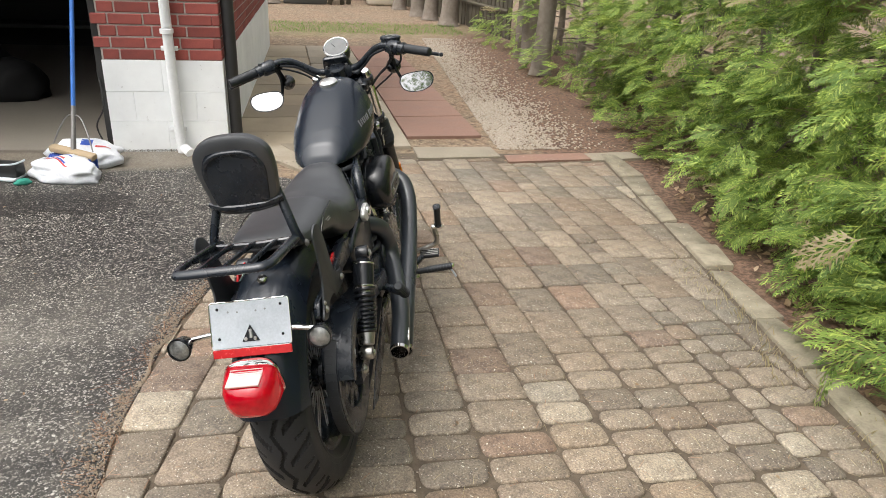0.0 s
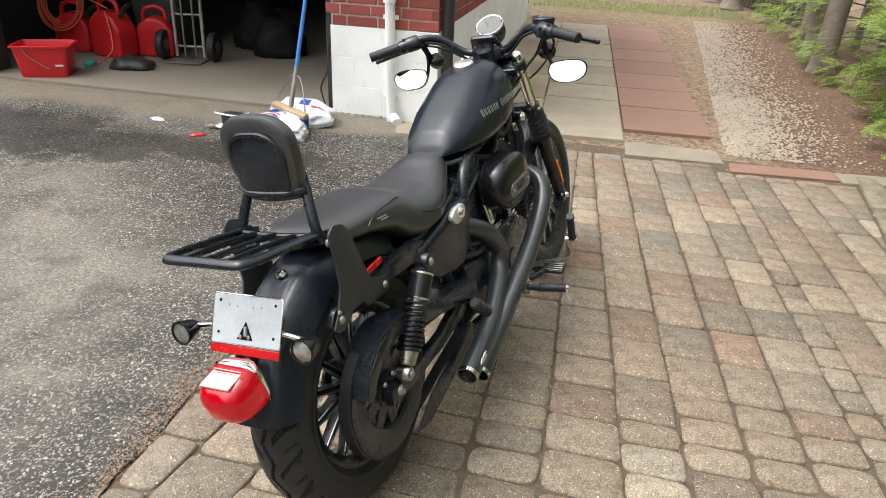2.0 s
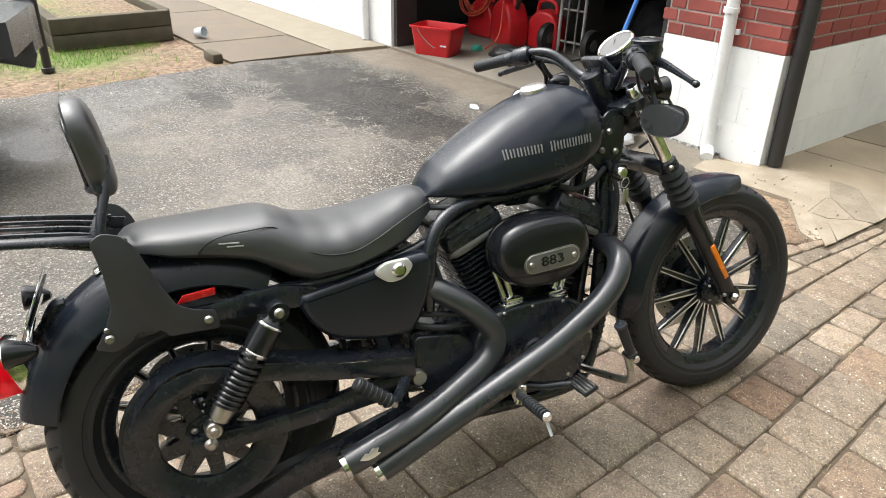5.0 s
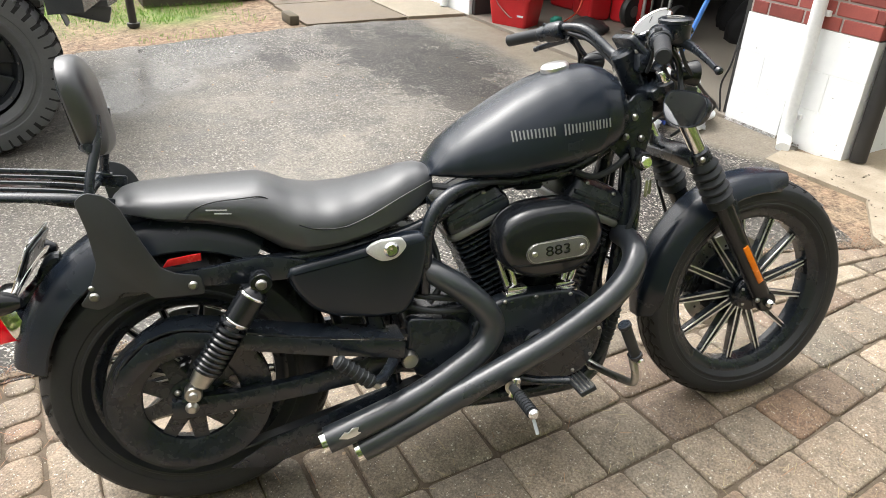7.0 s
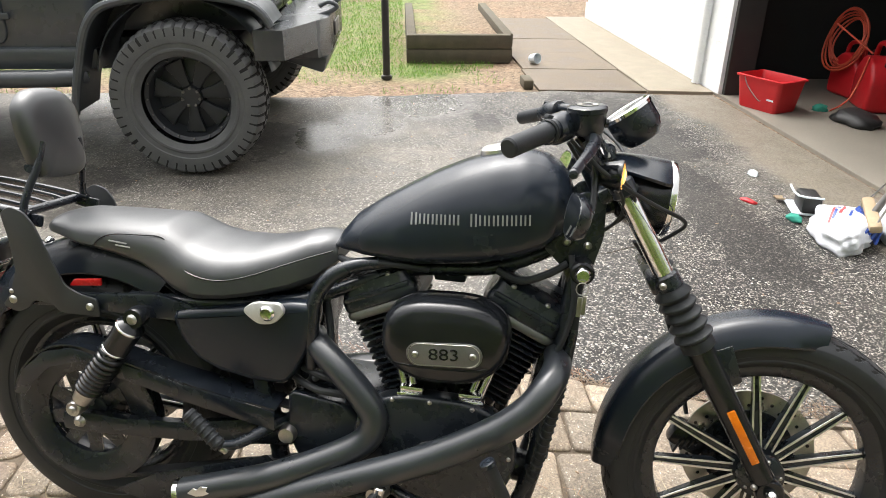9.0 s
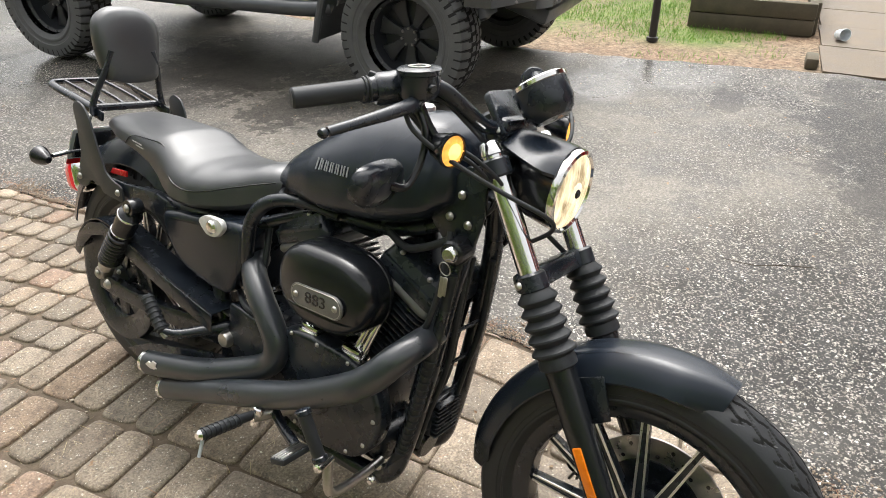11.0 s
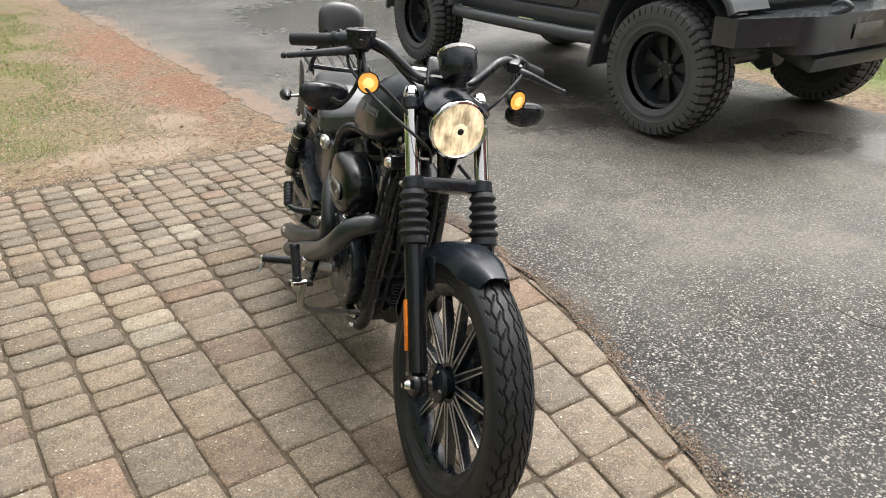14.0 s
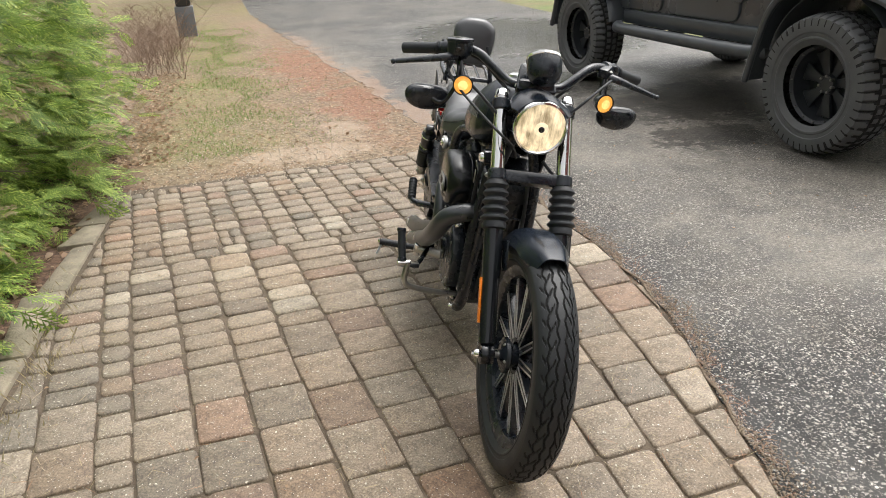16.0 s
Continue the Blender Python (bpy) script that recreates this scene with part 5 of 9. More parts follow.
for sy in (-1, 1):
    line = [(0.20, 0.108), (0.225, 0.126), (0.27, 0.142), (0.33, 0.146), (0.39, 0.130), (0.45, 0.107), (0.50, 0.087), (0.548, 0.066)]
    zs = (0.712, 0.684, 0.667, 0.664, 0.678, 0.700, 0.718, 0.733)
    bp("piping", tube([(x, sy * (y + 0.0015), z - 0.006) for (x, y), z in zip(line, zs)], 0.0016, 6, 6), GLOSS, seat)
    bp("piping", tube([(0.02, sy * 0.113, 0.692), (0.04, sy * 0.114, 0.712), (0.075, sy * 0.1145, 0.724), (0.13, sy * 0.114, 0.728), (0.175, sy * 0.108, 0.727), (0.20, sy * 0.108, 0.708)], 0.0014, 6, 6), GLOSS, seat)
    for k, (dx, dz, n) in enumerate(((0.0, 0.0, 0.042), (0.012, -0.008, 0.034))):
        bp("emblem_bar", box(n, 0.0012, 0.0032, bev=0.0008, seg=1, m=Matrix.Translation((0.082 + dx, sy * 0.1185, 0.708 + dz)) @ pose(0, 0, 0, sy * 9, 4, 0)), SILVER_THREAD, seat)

# fuel tank
TANK_TOP = [(0.548, 0.742), (0.56, 0.768), (0.589, 0.806), (0.639, 0.843), (0.688, 0.874), (0.75, 0.911), (0.811, 0.941), (0.873, 0.963), (0.936, 0.973), (0.975, 0.968), (1.005, 0.952), (1.025, 0.93), (1.038, 0.90), (1.042, 0.88)]
TANK_LOW = [(0.548, 0.733), (0.618, 0.727), (0.739, 0.722), (0.86, 0.738), (0.933, 0.756), (0.987, 0.781), (1.042, 0.83)]
TANK_W = [(0.548, 0.050), (0.57, 0.075), (0.62, 0.103), (0.70, 0.124), (0.80, 0.134), (0.88, 0.137), (0.95, 0.131), (1.0, 0.115), (1.03, 0.088), (1.042, 0.06)]
rows = []
for k in range(60):
    t = k / 59
    x = 0.548 + (1.042 - 0.548) * (0.5 - 0.5 * math.cos(math.pi * t))
    zt, zl, w = row_of(TANK_TOP, x), row_of(TANK_LOW, x), row_of(TANK_W, x)
    ring = []
    for i in range(40):
        a = 2 * math.pi * i / 40
        cy, sz = math.cos(a), math.sin(a)
        y = w * (abs(cy) ** 0.58) * (1 if cy > 0 else -1)
        mid = zl + (zt - zl) * 0.33
        z = mid + (zt - mid) * (sz ** 0.80) if sz >= 0 else mid - (mid - zl) * (abs(sz) ** 0.5)
        if sz >= 0:
            y *= 1 - 0.24 * sz ** 1.5
        ring.append((x, y, z))
    rows.append(ring)
tank = bp("fuel_tank", loft(rows), DENIM, label="matte black peanut fuel tank")
cap = bp("fuel_cap", lathe([(0, 0.013), (0.02, 0.0125), (0.029, 0.010), (0.034, 0.004), (0.034, -0.01), (0, -0.01)], axis="z", seg=40, m=pose(0.872, 0, 0.9635, 0, -12, 0)), ALLOY, tank, "brushed silver fuel cap")
for sy in (-1, 1):
    # maker's name on the tank, drawn as plain slanted bars
    for i in range(14):
        if i == 6:
            continue
        k = i / 13
        x, z = 0.728 + 0.225 * k, 0.829 + 0.022 * k
        zt, zl, w = row_of(TANK_TOP, x), row_of(TANK_LOW, x), row_of(TANK_W, x)

        def skin(z):
            mid = zl + (zt - zl) * 0.33
            q = min(0.999, max(0.0, (z - mid) / (zt - mid)) ** 1.25)
            return w * math.sqrt(1 - q * q) ** 0.58 * (1 - 0.24 * q ** 1.5)
        h = 0.025 if i in (0, 7) else 0.0205
        y0, y1 = skin(z - h / 2), skin(z + h / 2)
        tip = math.degrees(math.atan2(y0 - y1, h))
        MK = Matrix.Translation((x, sy * (skin(z) + 0.0006), z)) @ pose(0, 0, 0, sy * tip, -5, 0)
        b = bmesh.new()
        for dx in (-0.0045, 0.0045):
            merge(b, box(0.0034, 0.0014, h, m=MK @ Matrix.Translation((dx, 0, 0))))
        bp("mark", b, INK, tank)

# oil tank on the right, battery cover on the left
for sy, lab in ((-1, "matte black oil tank"), (1, "matte black battery cover")):
    ot = bp("oil_tank" if sy < 0 else "battery_cover", plate(rounded([(0.205, 0.568), (0.225, 0.515), (0.262, 0.468), (0.31, 0.445), (0.40, 0.43), (0.468, 0.432), (0.488, 0.455), (0.515, 0.51), (0.53, 0.58), (0.528, 0.625), (0.48, 0.625), (0.37, 0.603), (0.26, 0.583)], 0.02), 0.085, 0.018, Matrix.Translation((0, sy * 0.094, 0)), seg=4), DENIM, label=lab)
    if sy < 0:
        bp("oil_cap", plate(rounded([(0.376, 0.601), (0.405, 0.622), (0.462, 0.625), (0.474, 0.606), (0.452, 0.578), (0.414, 0.572)], 0.016), 0.016, 0.004, Matrix.Translation((0, -0.143, 0))), BADGE_SILVER, ot, "silver oil filler badge")
        bp("cap_knob", lathe([(0.0, 0.010), (0.012, 0.009), (0.017, 0.004), (0.017, 0), (0, 0)], (0.436, -0.151, 0.602), Matrix.Rotation(radians(90), 4, 'X'), 24), CHROME, ot)

# ---- engine ----
CRANK = Vector((0.81, 0, 0.300))
case = lathe([(0, -0.10), (0.10, -0.10), (0.118, -0.085), (0.118, 0.085), (0.10, 0.10), (0, 0.10)], (0.80, 0, 0.315), "y", 48)
box(0.24, 0.19, 0.17, (0.60, 0, 0.335), 0.03, 3, bm=case)
box(0.34, 0.16, 0.09, (0.78, 0, 0.215), 0.03, 3, bm=case)
engine = bp("engine", case, ENGINE, label="black air-cooled v-twin engine")
cover = bp("cam_cover", plate(rounded([(0.625, 0.30), (0.63, 0.39), (0.68, 0.44), (0.75, 0.455), (0.88, 0.455), (0.95, 0.42), (0.985, 0.35), (0.97, 0.27), (0.92, 0.215), (0.80, 0.195), (0.69, 0.215)], 0.035, 5), 0.05, 0.012, Matrix.Translation((0, -0.118, 0)), seg=4), ENGINE, engine)
for x, z in ((0.66, 0.40), (0.71, 0.44), (0.79, 0.445), (0.88, 0.442), (0.945, 0.405), (0.965, 0.34), (0.945, 0.27), (0.90, 0.23), (0.82, 0.215), (0.74, 0.222), (0.67, 0.255), (0.64, 0.32)):
    bolt((x, -0.142, z), (0, -1, 0), 0.0055, 0.005, STEEL, cover)
bp("timer_cover", lathe([(0, 0.008), (0.034, 0.007), (0.040, 0.002), (0.040, -0.004), (0, -0.004)], (0.80, -0.144, 0.318), Matrix.Rotation(radians(90), 4, 'X'), 40), SATIN, cover)
bp("primary_cover", plate(rounded([(0.42, 0.30), (0.45, 0.37), (0.55, 0.40), (0.72, 0.42), (0.86, 0.43), (0.94, 0.38), (0.95, 0.29), (0.90, 0.21), (0.78, 0.185), (0.56, 0.19), (0.45, 0.23)], 0.04, 5), 0.075, 0.02, Matrix.Translation((0, 0.135, 0)), seg=4), GLOSS, engine)
bp("sprocket_cover", plate(rounded([(0.475, 0.42), (0.60, 0.405), (0.655, 0.35), (0.66, 0.265), (0.60, 0.245), (0.50, 0.26), (0.475, 0.32)], 0.02), 0.035, 0.008, Matrix.Translation((0, -0.112, 0)), seg=3), SATIN, engine)


def fin_slab(hx, hy, h):
    out = rounded([(-hx, -hy), (hx, -hy), (hx, hy), (-hx, hy)], min(hx, hy) * 0.35, 4)
    return loft([[(x * k, y * k, z) for x, y in out] for k, z in ((0.96, 0), (1, h * 0.3), (1, h * 0.7), (0.96, h))])


def cylinder(sgn, name):
    m = Matrix.Translation(CRANK) @ Matrix.Rotation(radians(sgn * 24.0), 4, 'Y')
    core = rod((0, 0, 0.10), (0, 0, 0.33), 0.060, 0.062, 32)
    barrel = bp(name, core, ENGINE, engine, "black finned cylinder")
    barrel.matrix_basis = m
    parts_ = [(0.168 + 0.0145 * i, 0.076, 0.080) for i in range(8)] + [(0.287 + 0.0135 * i, 0.079, 0.086) for i in range(4)]
    for z, hx, hy in parts_:
        f = fin_slab(hx, hy, 0.0055)
        f.transform(m @ Matrix.Translation((0, 0, z)))
        bp("fin", f, ENGINE, engine)
    band = fin_slab(0.086, 0.094, 0.019)
    band.transform(m @ Matrix.Translation((0, 0, 0.341)))
    bp("head_band", band, BAND, engine, "bare grey cylinder head edge")
    out = rounded([(-0.085, -0.093), (0.085, -0.093), (0.085, 0.093), (-0.085, 0.093)], 0.025, 4)
    rb = loft([[(x * k, y * k2, z) for x, y in out] for k, k2, z in ((0.99, 0.99, 0.362), (1, 1, 0.366), (0.99, 0.99, 0.385), (0.93, 0.93, 0.398), (0.90, 0.88, 0.415), (0.80, 0.70, 0.426), (0.60, 0.45, 0.430))])
    rb.transform(m)
    rocker = bp("rocker_cover", rb, ENGINE, engine, "black rocker cover")
    for sy in (-1, 1):
        for x in (-0.045, 0.035):
            bolt(m @ Vector((x, sy * 0.078, 0.415)), m.to_3x3() @ Vector((0, sy * 0.5, 0.86)), 0.0065, 0.006, STEEL, engine, name="rocker_bolt")
        rr = box(0.15, 0.012, 0.012, (0, sy * 0.088, 0.388), 0.004, 2, m=m)
        bp("rocker_rib", rr, ENGINE, engine)
    return m


MR, MF = cylinder(-1, "rear_cylinder"), cylinder(1, "front_cylinder")
for x0, x1, z1 in ((0.738, 0.692, 0.572), (0.757, 0.722, 0.56), (0.862, 0.905, 0.56), (0.882, 0.93, 0.575)):
    bp("pushrod_tube", rod((x0, -0.112, 0.43), (x1, -0.098, z1), 0.0085, 0.0075, 14), CHROME, engine)
for x in (0.747, 0.872):
    blk = box(0.062, 0.036, 0.016, (x, -0.115, 0.447), 0.004, 2)
    box(0.05, 0.03, 0.014, (x, -0.115, 0.462), 0.004, 2, bm=blk)
    box(0.066, 0.038, 0.006, (x, -0.115, 0.432), 0.002, 1, bm=blk)
    bp("lifter_block", blk, CHROME, engine, "chrome lifter block")
bp("intake", rod((0.81, 0.02, 0.585), (0.81, -0.10, 0.585), 0.032, 0.038, 24, 0.006), ENGINE, engine)
bp("coil", box(0.07, 0.10, 0.035, (0.80, 0, 0.70), 0.008), ENGINE, engine)

# air cleaner
AC = (0.813, 0.590)
out = []
for i in range(64):
    a = 2 * math.pi * i / 64
    c, s = math.cos(a), math.sin(a)
    x = 0.132 * abs(c) ** 0.72 * (1 if c > 0 else -1)
    z = 0.090 * abs(s) ** 0.80 * (1 if s > 0 else -1)
    if z < 0:
        x *= 1 - 0.16 * (abs(z) / 0.09) ** 2
    out.append((x, z))
tilt = Matrix.Translation((AC[0], 0, AC[1])) @ Matrix.Rotation(radians(-3), 4, 'Y')
rows = [[tilt @ Vector((x * k, y, z * k)) for x, z in out] for k, y in ((0.93, -0.085), (0.97, -0.095), (1.0, -0.098), (1.0, -0.106), (0.985, -0.108), (0.985, -0.112), (1.0, -0.114), (1.0, -0.140), (0.985, -0.154), (0.95, -0.166), (0.89, -0.175), (0.78, -0.181), (0.5, -0.185), (0.05, -0.186))]
air = bp("air_cleaner", loft(rows), GLOSS, label="black oval air cleaner cover")
bp("cover_crease", tube([tilt @ Vector(p) for p in ((-0.112, -0.160, -0.035), (-0.09, -0.178, -0.043), (0.0, -0.183, -0.046), (0.085, -0.179, -0.043), (0.108, -0.162, -0.022))], 0.0032, 8, 6), GLOSS, air)


def slot(a, b, n=8):
    pts = []
    for i in range(n + 1):
        t = -math.pi / 2 + math.pi * i / n
        pts.append((a + b * math.cos(t), b * math.sin(t)))
    for i in range(n + 1):
        t = math.pi / 2 + math.pi * i / n
        pts.append((-a + b * math.cos(t), b * math.sin(t)))
    return pts


BADGE = Matrix.Translation((0.818, -0.1865, 0.576)) @ pose(0, 0, 0, 0, -6, -3)
badge = bp("badge", plate(slot(0.052, 0.0255), 0.006, 0.0015, BADGE), BAND, air, "dark grey badge reading 883")
bp("badge_rim", tube([BADGE @ Vector((x, -0.0032, z)) for x, z in slot(0.050, 0.0225) + [slot(0.050, 0.0225)[0]]], 0.0009, 6, 1, cap=False), STEEL, air)
for x in (-0.058, 0.058):
    bolt(BADGE @ Vector((x, -0.003, 0)), (0, -1, 0), 0.0075, 0.005, STEEL, air)


def text_mesh(words, size, depth, m):
    cu = bpy.data.curves.new("text", 'FONT')
    cu.body, cu.size, cu.extrude, cu.align_x, cu.align_y = words, size, depth, 'CENTER', 'CENTER'
    ob = bpy.data.objects.new("text", cu)
    me = bpy.data.meshes.new_from_object(ob)
    bpy.data.objects.remove(ob)
    b = bmesh.new()
    b.from_mesh(me)
    b.transform(m)
    bpy.data.meshes.remove(me)
    return b


bp("number", text_mesh("883", 0.034, 0.0008, BADGE @ Matrix.Translation((0, -0.0035, 0)) @ Matrix.Rotation(radians(90), 4, 'X') @ Matrix.Scale(1.25, 4, (1, 0, 0))), GLOSS, badge, "black digits 883", smooth=False)


# exhaust
def pipe(name, pts, rad, label):
    body = tube(pts, rad, 26, 8, cap=False)
    p = bp(name, body, PIPE, label=label)
    a, b = Vector(pts[-2]), Vector(pts[-1])
    d = (b - a).normalized()
    rr = rad[-1]
    inner = lathe([(rr - 0.004, -0.09), (rr - 0.0035, 0.0), (rr + 0.0008, 0.0), (rr + 0.0008, -0.012), (rr - 0.001, -0.013)], axis="z", seg=30, m=toward(b, b + d))
    bp("tip", inner, CHROME, p, "chrome pipe end")
    bp("baffle", lathe([(0, -0.06), (rr - 0.004, -0.06)], axis="z", seg=24, m=toward(b, b + d)), GLOSS, p)
    return p


pr = pipe("rear_exhaust", [(0.515, -0.075, 0.535), (0.545, -0.115, 0.522), (0.600, -0.142, 0.488), (0.650, -0.150, 0.440), (0.676, -0.152, 0.390), (0.655, -0.156, 0.339), (0.578, -0.174, 0.294), (0.472, -0.194, 0.249), (0.36, -0.204, 0.212), (0.258, -0.206, 0.178)], [0.027, 0.029, 0.030, 0.030, 0.030, 0.030, 0.0305, 0.031, 0.031, 0.031], "satin black drag pipe from the rear cylinder")
pipe("front_exhaust", [(1.040, -0.07, 0.560), (1.042, -0.13, 0.555), (1.025, -0.178, 0.530), (0.992, -0.198, 0.485), (0.93, -0.205, 0.432), (0.80, -0.207, 0.352), (0.66, -0.207, 0.285), (0.52, -0.206, 0.222), (0.42, -0.205, 0.176), (0.336, -0.204, 0.139)], [0.027, 0.029, 0.030, 0.031, 0.031, 0.031, 0.031, 0.031, 0.031, 0.031], "satin black drag pipe from the front cylinder")
bp("pipe_badge", plate([(0.292, 0.200), (0.305, 0.214), (0.314, 0.212), (0.322, 0.222), (0.338, 0.222), (0.334, 0.212), (0.342, 0.208), (0.328, 0.200), (0.312, 0.196)], 0.004, 0.001, Matrix.Translation((0, -0.2345, 0))), ALLOY, pr, "worn silver badge")

# ---- frame ----
for sy in (-1, 1):
    bp("frame_rail", tube([(1.065, sy * 0.03, 0.84), (1.058, sy * 0.062, 0.70), (1.042, sy * 0.075, 0.50), (1.014, sy * 0.085, 0.28), (0.98, sy * 0.09, 0.19), (0.89, sy * 0.092, 0.162), (0.62, sy * 0.095, 0.165), (0.47, sy * 0.095, 0.20), (0.43, sy * 0.095, 0.33), (0.36, sy * 0.095, 0.55)], 0.0205, 14, 7), SATIN)
    bp("frame_rail", tube([(1.05, sy * 0.03, 0.80), (0.90, sy * 0.055, 0.73), (0.70, sy * 0.06, 0.70), (0.50, sy * 0.085, 0.62), (0.30, sy * 0.1, 0.59), (0.10, sy * 0.104, 0.58)], 0.015, 12, 7), SATIN)
    neck = bp("neck_gusset", plate(rounded([(0.985, 0.79), (1.02, 0.87), (1.055, 0.91), (1.10, 0.90), (1.105, 0.82), (1.085, 0.73), (1.05, 0.70), (1.03, 0.75)], 0.015), 0.008, 0.002, Matrix.Translation((0, sy * 0.07, 0))), SATIN)
    for x, z in ((1.053, 0.852), (1.033, 0.805), (1.075, 0.80)):
        bolt((x, sy * 0.074, z), (0, sy, 0), 0.009, 0.009, STEEL, neck)
bp("steering_head", rod((1.125, 0, 0.865), (1.045, 0, 1.0), 0.031, 0.031, 24, 0.006), SATIN)
lock = bp("ignition_switch", rod((1.068, -0.06, 0.755), (1.070, -0.112, 0.750), 0.024, 0.024, 28, 0.004), GLOSS, label="ignition switch with keys hanging from it")
bp("switch_face", rod((1.070, -0.108, 0.750), (1.071, -0.122, 0.749), 0.017, 0.015, 24, 0.003), CHROME, lock)
bp("key_ring", tube([(1.072 + 0.012 * math.cos(a), -0.126 - 0.004 * math.sin(a), 0.725 + 0.014 * math.sin(a)) for a in np.linspace(0, 2 * math.pi, 16)], 0.0011, 6, 1, cap=False), STEEL, lock)
bp("key", box(0.009, 0.002, 0.042, (1.070, -0.127, 0.688), 0.0008, 1), STEEL, lock)
bp("key", box(0.008, 0.002, 0.038, (1.079, -0.128, 0.692), 0.0008, 1), STEEL, lock)
reg = bp("regulator", box(0.030, 0.085, 0.085, (1.020, 0.012, 0.325), 0.005), SATIN, label="finned black voltage regulator")
for i in range(8):
    bp("regulator_fin", box(0.016, 0.082, 0.0035, (1.042, 0.012, 0.288 + i * 0.0105), 0.001, 1), SATIN, reg)
# added dark plate that blacks out the gap between the downtubes
bp("wiring_panel", box(0.022, 0.11, 0.30, bev=0.006, m=Matrix.Translation((1.012, 0, 0.51)) @ pose(0, 0, 0, 0, 8, 0)), SATIN, label="dark filler panel added in the gap behind the front downtubes")
bp("oil_filter", rod((0.955, 0, 0.25), (1.02, 0, 0.24), 0.037, 0.037, 28, 0.006), GLOSS, engine)
sleeve_line = [(1.066, -0.088, 0.70), (1.064, -0.098, 0.60), (1.054, -0.104, 0.50), (1.040, -0.104, 0.40), (1.022, -0.100, 0.30), (1.000, -0.096, 0.235)]
sleeve = bp("hose", tube(sleeve_line, 0.0115, 12, 6), GRIP, label="ribbed black wiring sleeve")
line = smooth_line(sleeve_line, 12)
for a, b in list(zip(line, line[1:]))[22:54:2]:
    d = (Vector(b) - Vector(a)).normalized() * 0.0022
    bp("sleeve_rib", rod(Vector(a) - d, Vector(a) + d, 0.0142, 0.0142, 12, 0.0008), GRIP, sleeve)
bp("sleeve_label", rod((1.0655, -0.0955, 0.630), (1.061, -0.099, 0.575), 0.0124, 0.0124, 14), SATIN, sleeve)
for pts in (((1.07, -0.05, 0.72), (1.072, -0.055, 0.60), (1.058, -0.04, 0.48), (1.036, -0.045, 0.36), (1.02, -0.05, 0.26)), ((1.064, -0.02, 0.72), (1.058, -0.025, 0.58), (1.040, 0.0, 0.45), (1.03, -0.02, 0.38)), ((1.075, 0.04, 0.70), (1.07, 0.05, 0.55), (1.05, 0.045, 0.42), (1.025, 0.05, 0.27)), ((1.045, -0.085, 0.78), (1.06, -0.11, 0.70), (1.05, -0.115, 0.62), (1.03, -0.11, 0.56))):
    bp("cable", tube(pts, 0.0065, 10, 6), GRIP)
for i in range(4):
    bp("cable_tie", rod((1.062 - 0.012 * i, -0.105, 0.56 - 0.085 * i), (1.062 - 0.012 * i, 0.06, 0.556 - 0.085 * i), 0.004, 0.004, 8), SATIN)
for pts in (((0.50, -0.10, 0.465), (0.55, -0.125, 0.463), (0.60, -0.125, 0.455), (0.66, -0.11, 0.44)), ((0.48, -0.10, 0.44), (0.54, -0.13, 0.432), (0.61, -0.13, 0.428), (0.68, -0.11, 0.41)), ((0.53, -0.06, 0.64), (0.555, -0.09, 0.56), (0.56, -0.11, 0.49), (0.53, -0.12, 0.45)), ((0.56, -0.05, 0.71), (0.60, -0.09, 0.715), (0.68, -0.095, 0.722), (0.76, -0.08, 0.715)), ((0.90, -0.08, 0.73), (0.95, -0.085, 0.715), (1.0, -0.09, 0.735), (1.04, -0.08, 0.76))):
    bp("cable", tube(pts, 0.008, 10, 6), GRIP)
bp("inner_fender", fender_mesh(0, 0.323, 0.345, 8, 70, 0.07, 0.02, n=16), SATIN)
bp("battery_tray", box(0.16, 0.13, 0.17, (0.45, 0, 0.53), 0.012), SATIN)
bp("cylinder_guard", tube([(0.522, -0.112, 0.475), (0.522, -0.118, 0.56), (0.530, -0.118, 0.635), (0.560, -0.112, 0.685), (0.61, -0.10, 0.712), (0.68, -0.085, 0.722)], [0.013, 0.016, 0.017, 0.017, 0.015, 0.012], 14, 7), SATIN, label="black curved frame cover behind the rear cylinder")

# ---- pegs and pedals ----
peg = bp("foot_peg", tube([(0.70, -0.235, 0.262), (0.698, -0.30, 0.268), (0.696, -0.366, 0.272)], [0.010, 0.0125, 0.012], 16, 4), GRIP, label="ribbed rubber rider foot peg with a wear pin")
for i in range(8):
    k = i / 7
    bp("rib", lathe([(0.0145, -0.002), (0.0145, 0.002), (0.0115, 0.002), (0.0115, -0.002), (0.0145, -0.002)], (0.699 - 0.003 * k, -0.274 - 0.083 * k, 0.2655 + 0.0060 * k), "y", 18), GRIP, peg)
bp("peg_end", rod((0.696, -0.364, 0.272), (0.6955, -0.374, 0.2725), 0.0125, 0.010, 18, 0.003), CHROME, peg)
bp("wear_pin", rod((0.697, -0.360, 0.262), (0.704, -0.374, 0.226), 0.004, 0.004, 10), WHITE_PLATE, peg)
bp("peg_mount", tube([(0.74, -0.11, 0.25), (0.72, -0.18, 0.26), (0.70, -0.235, 0.262)], [0.016, 0.017, 0.018], 14, 5), STEEL, peg)
bp("peg_joint", rod((0.712, -0.225, 0.285), (0.702, -0.228, 0.235), 0.013, 0.013, 16, 0.003), CHROME, peg)
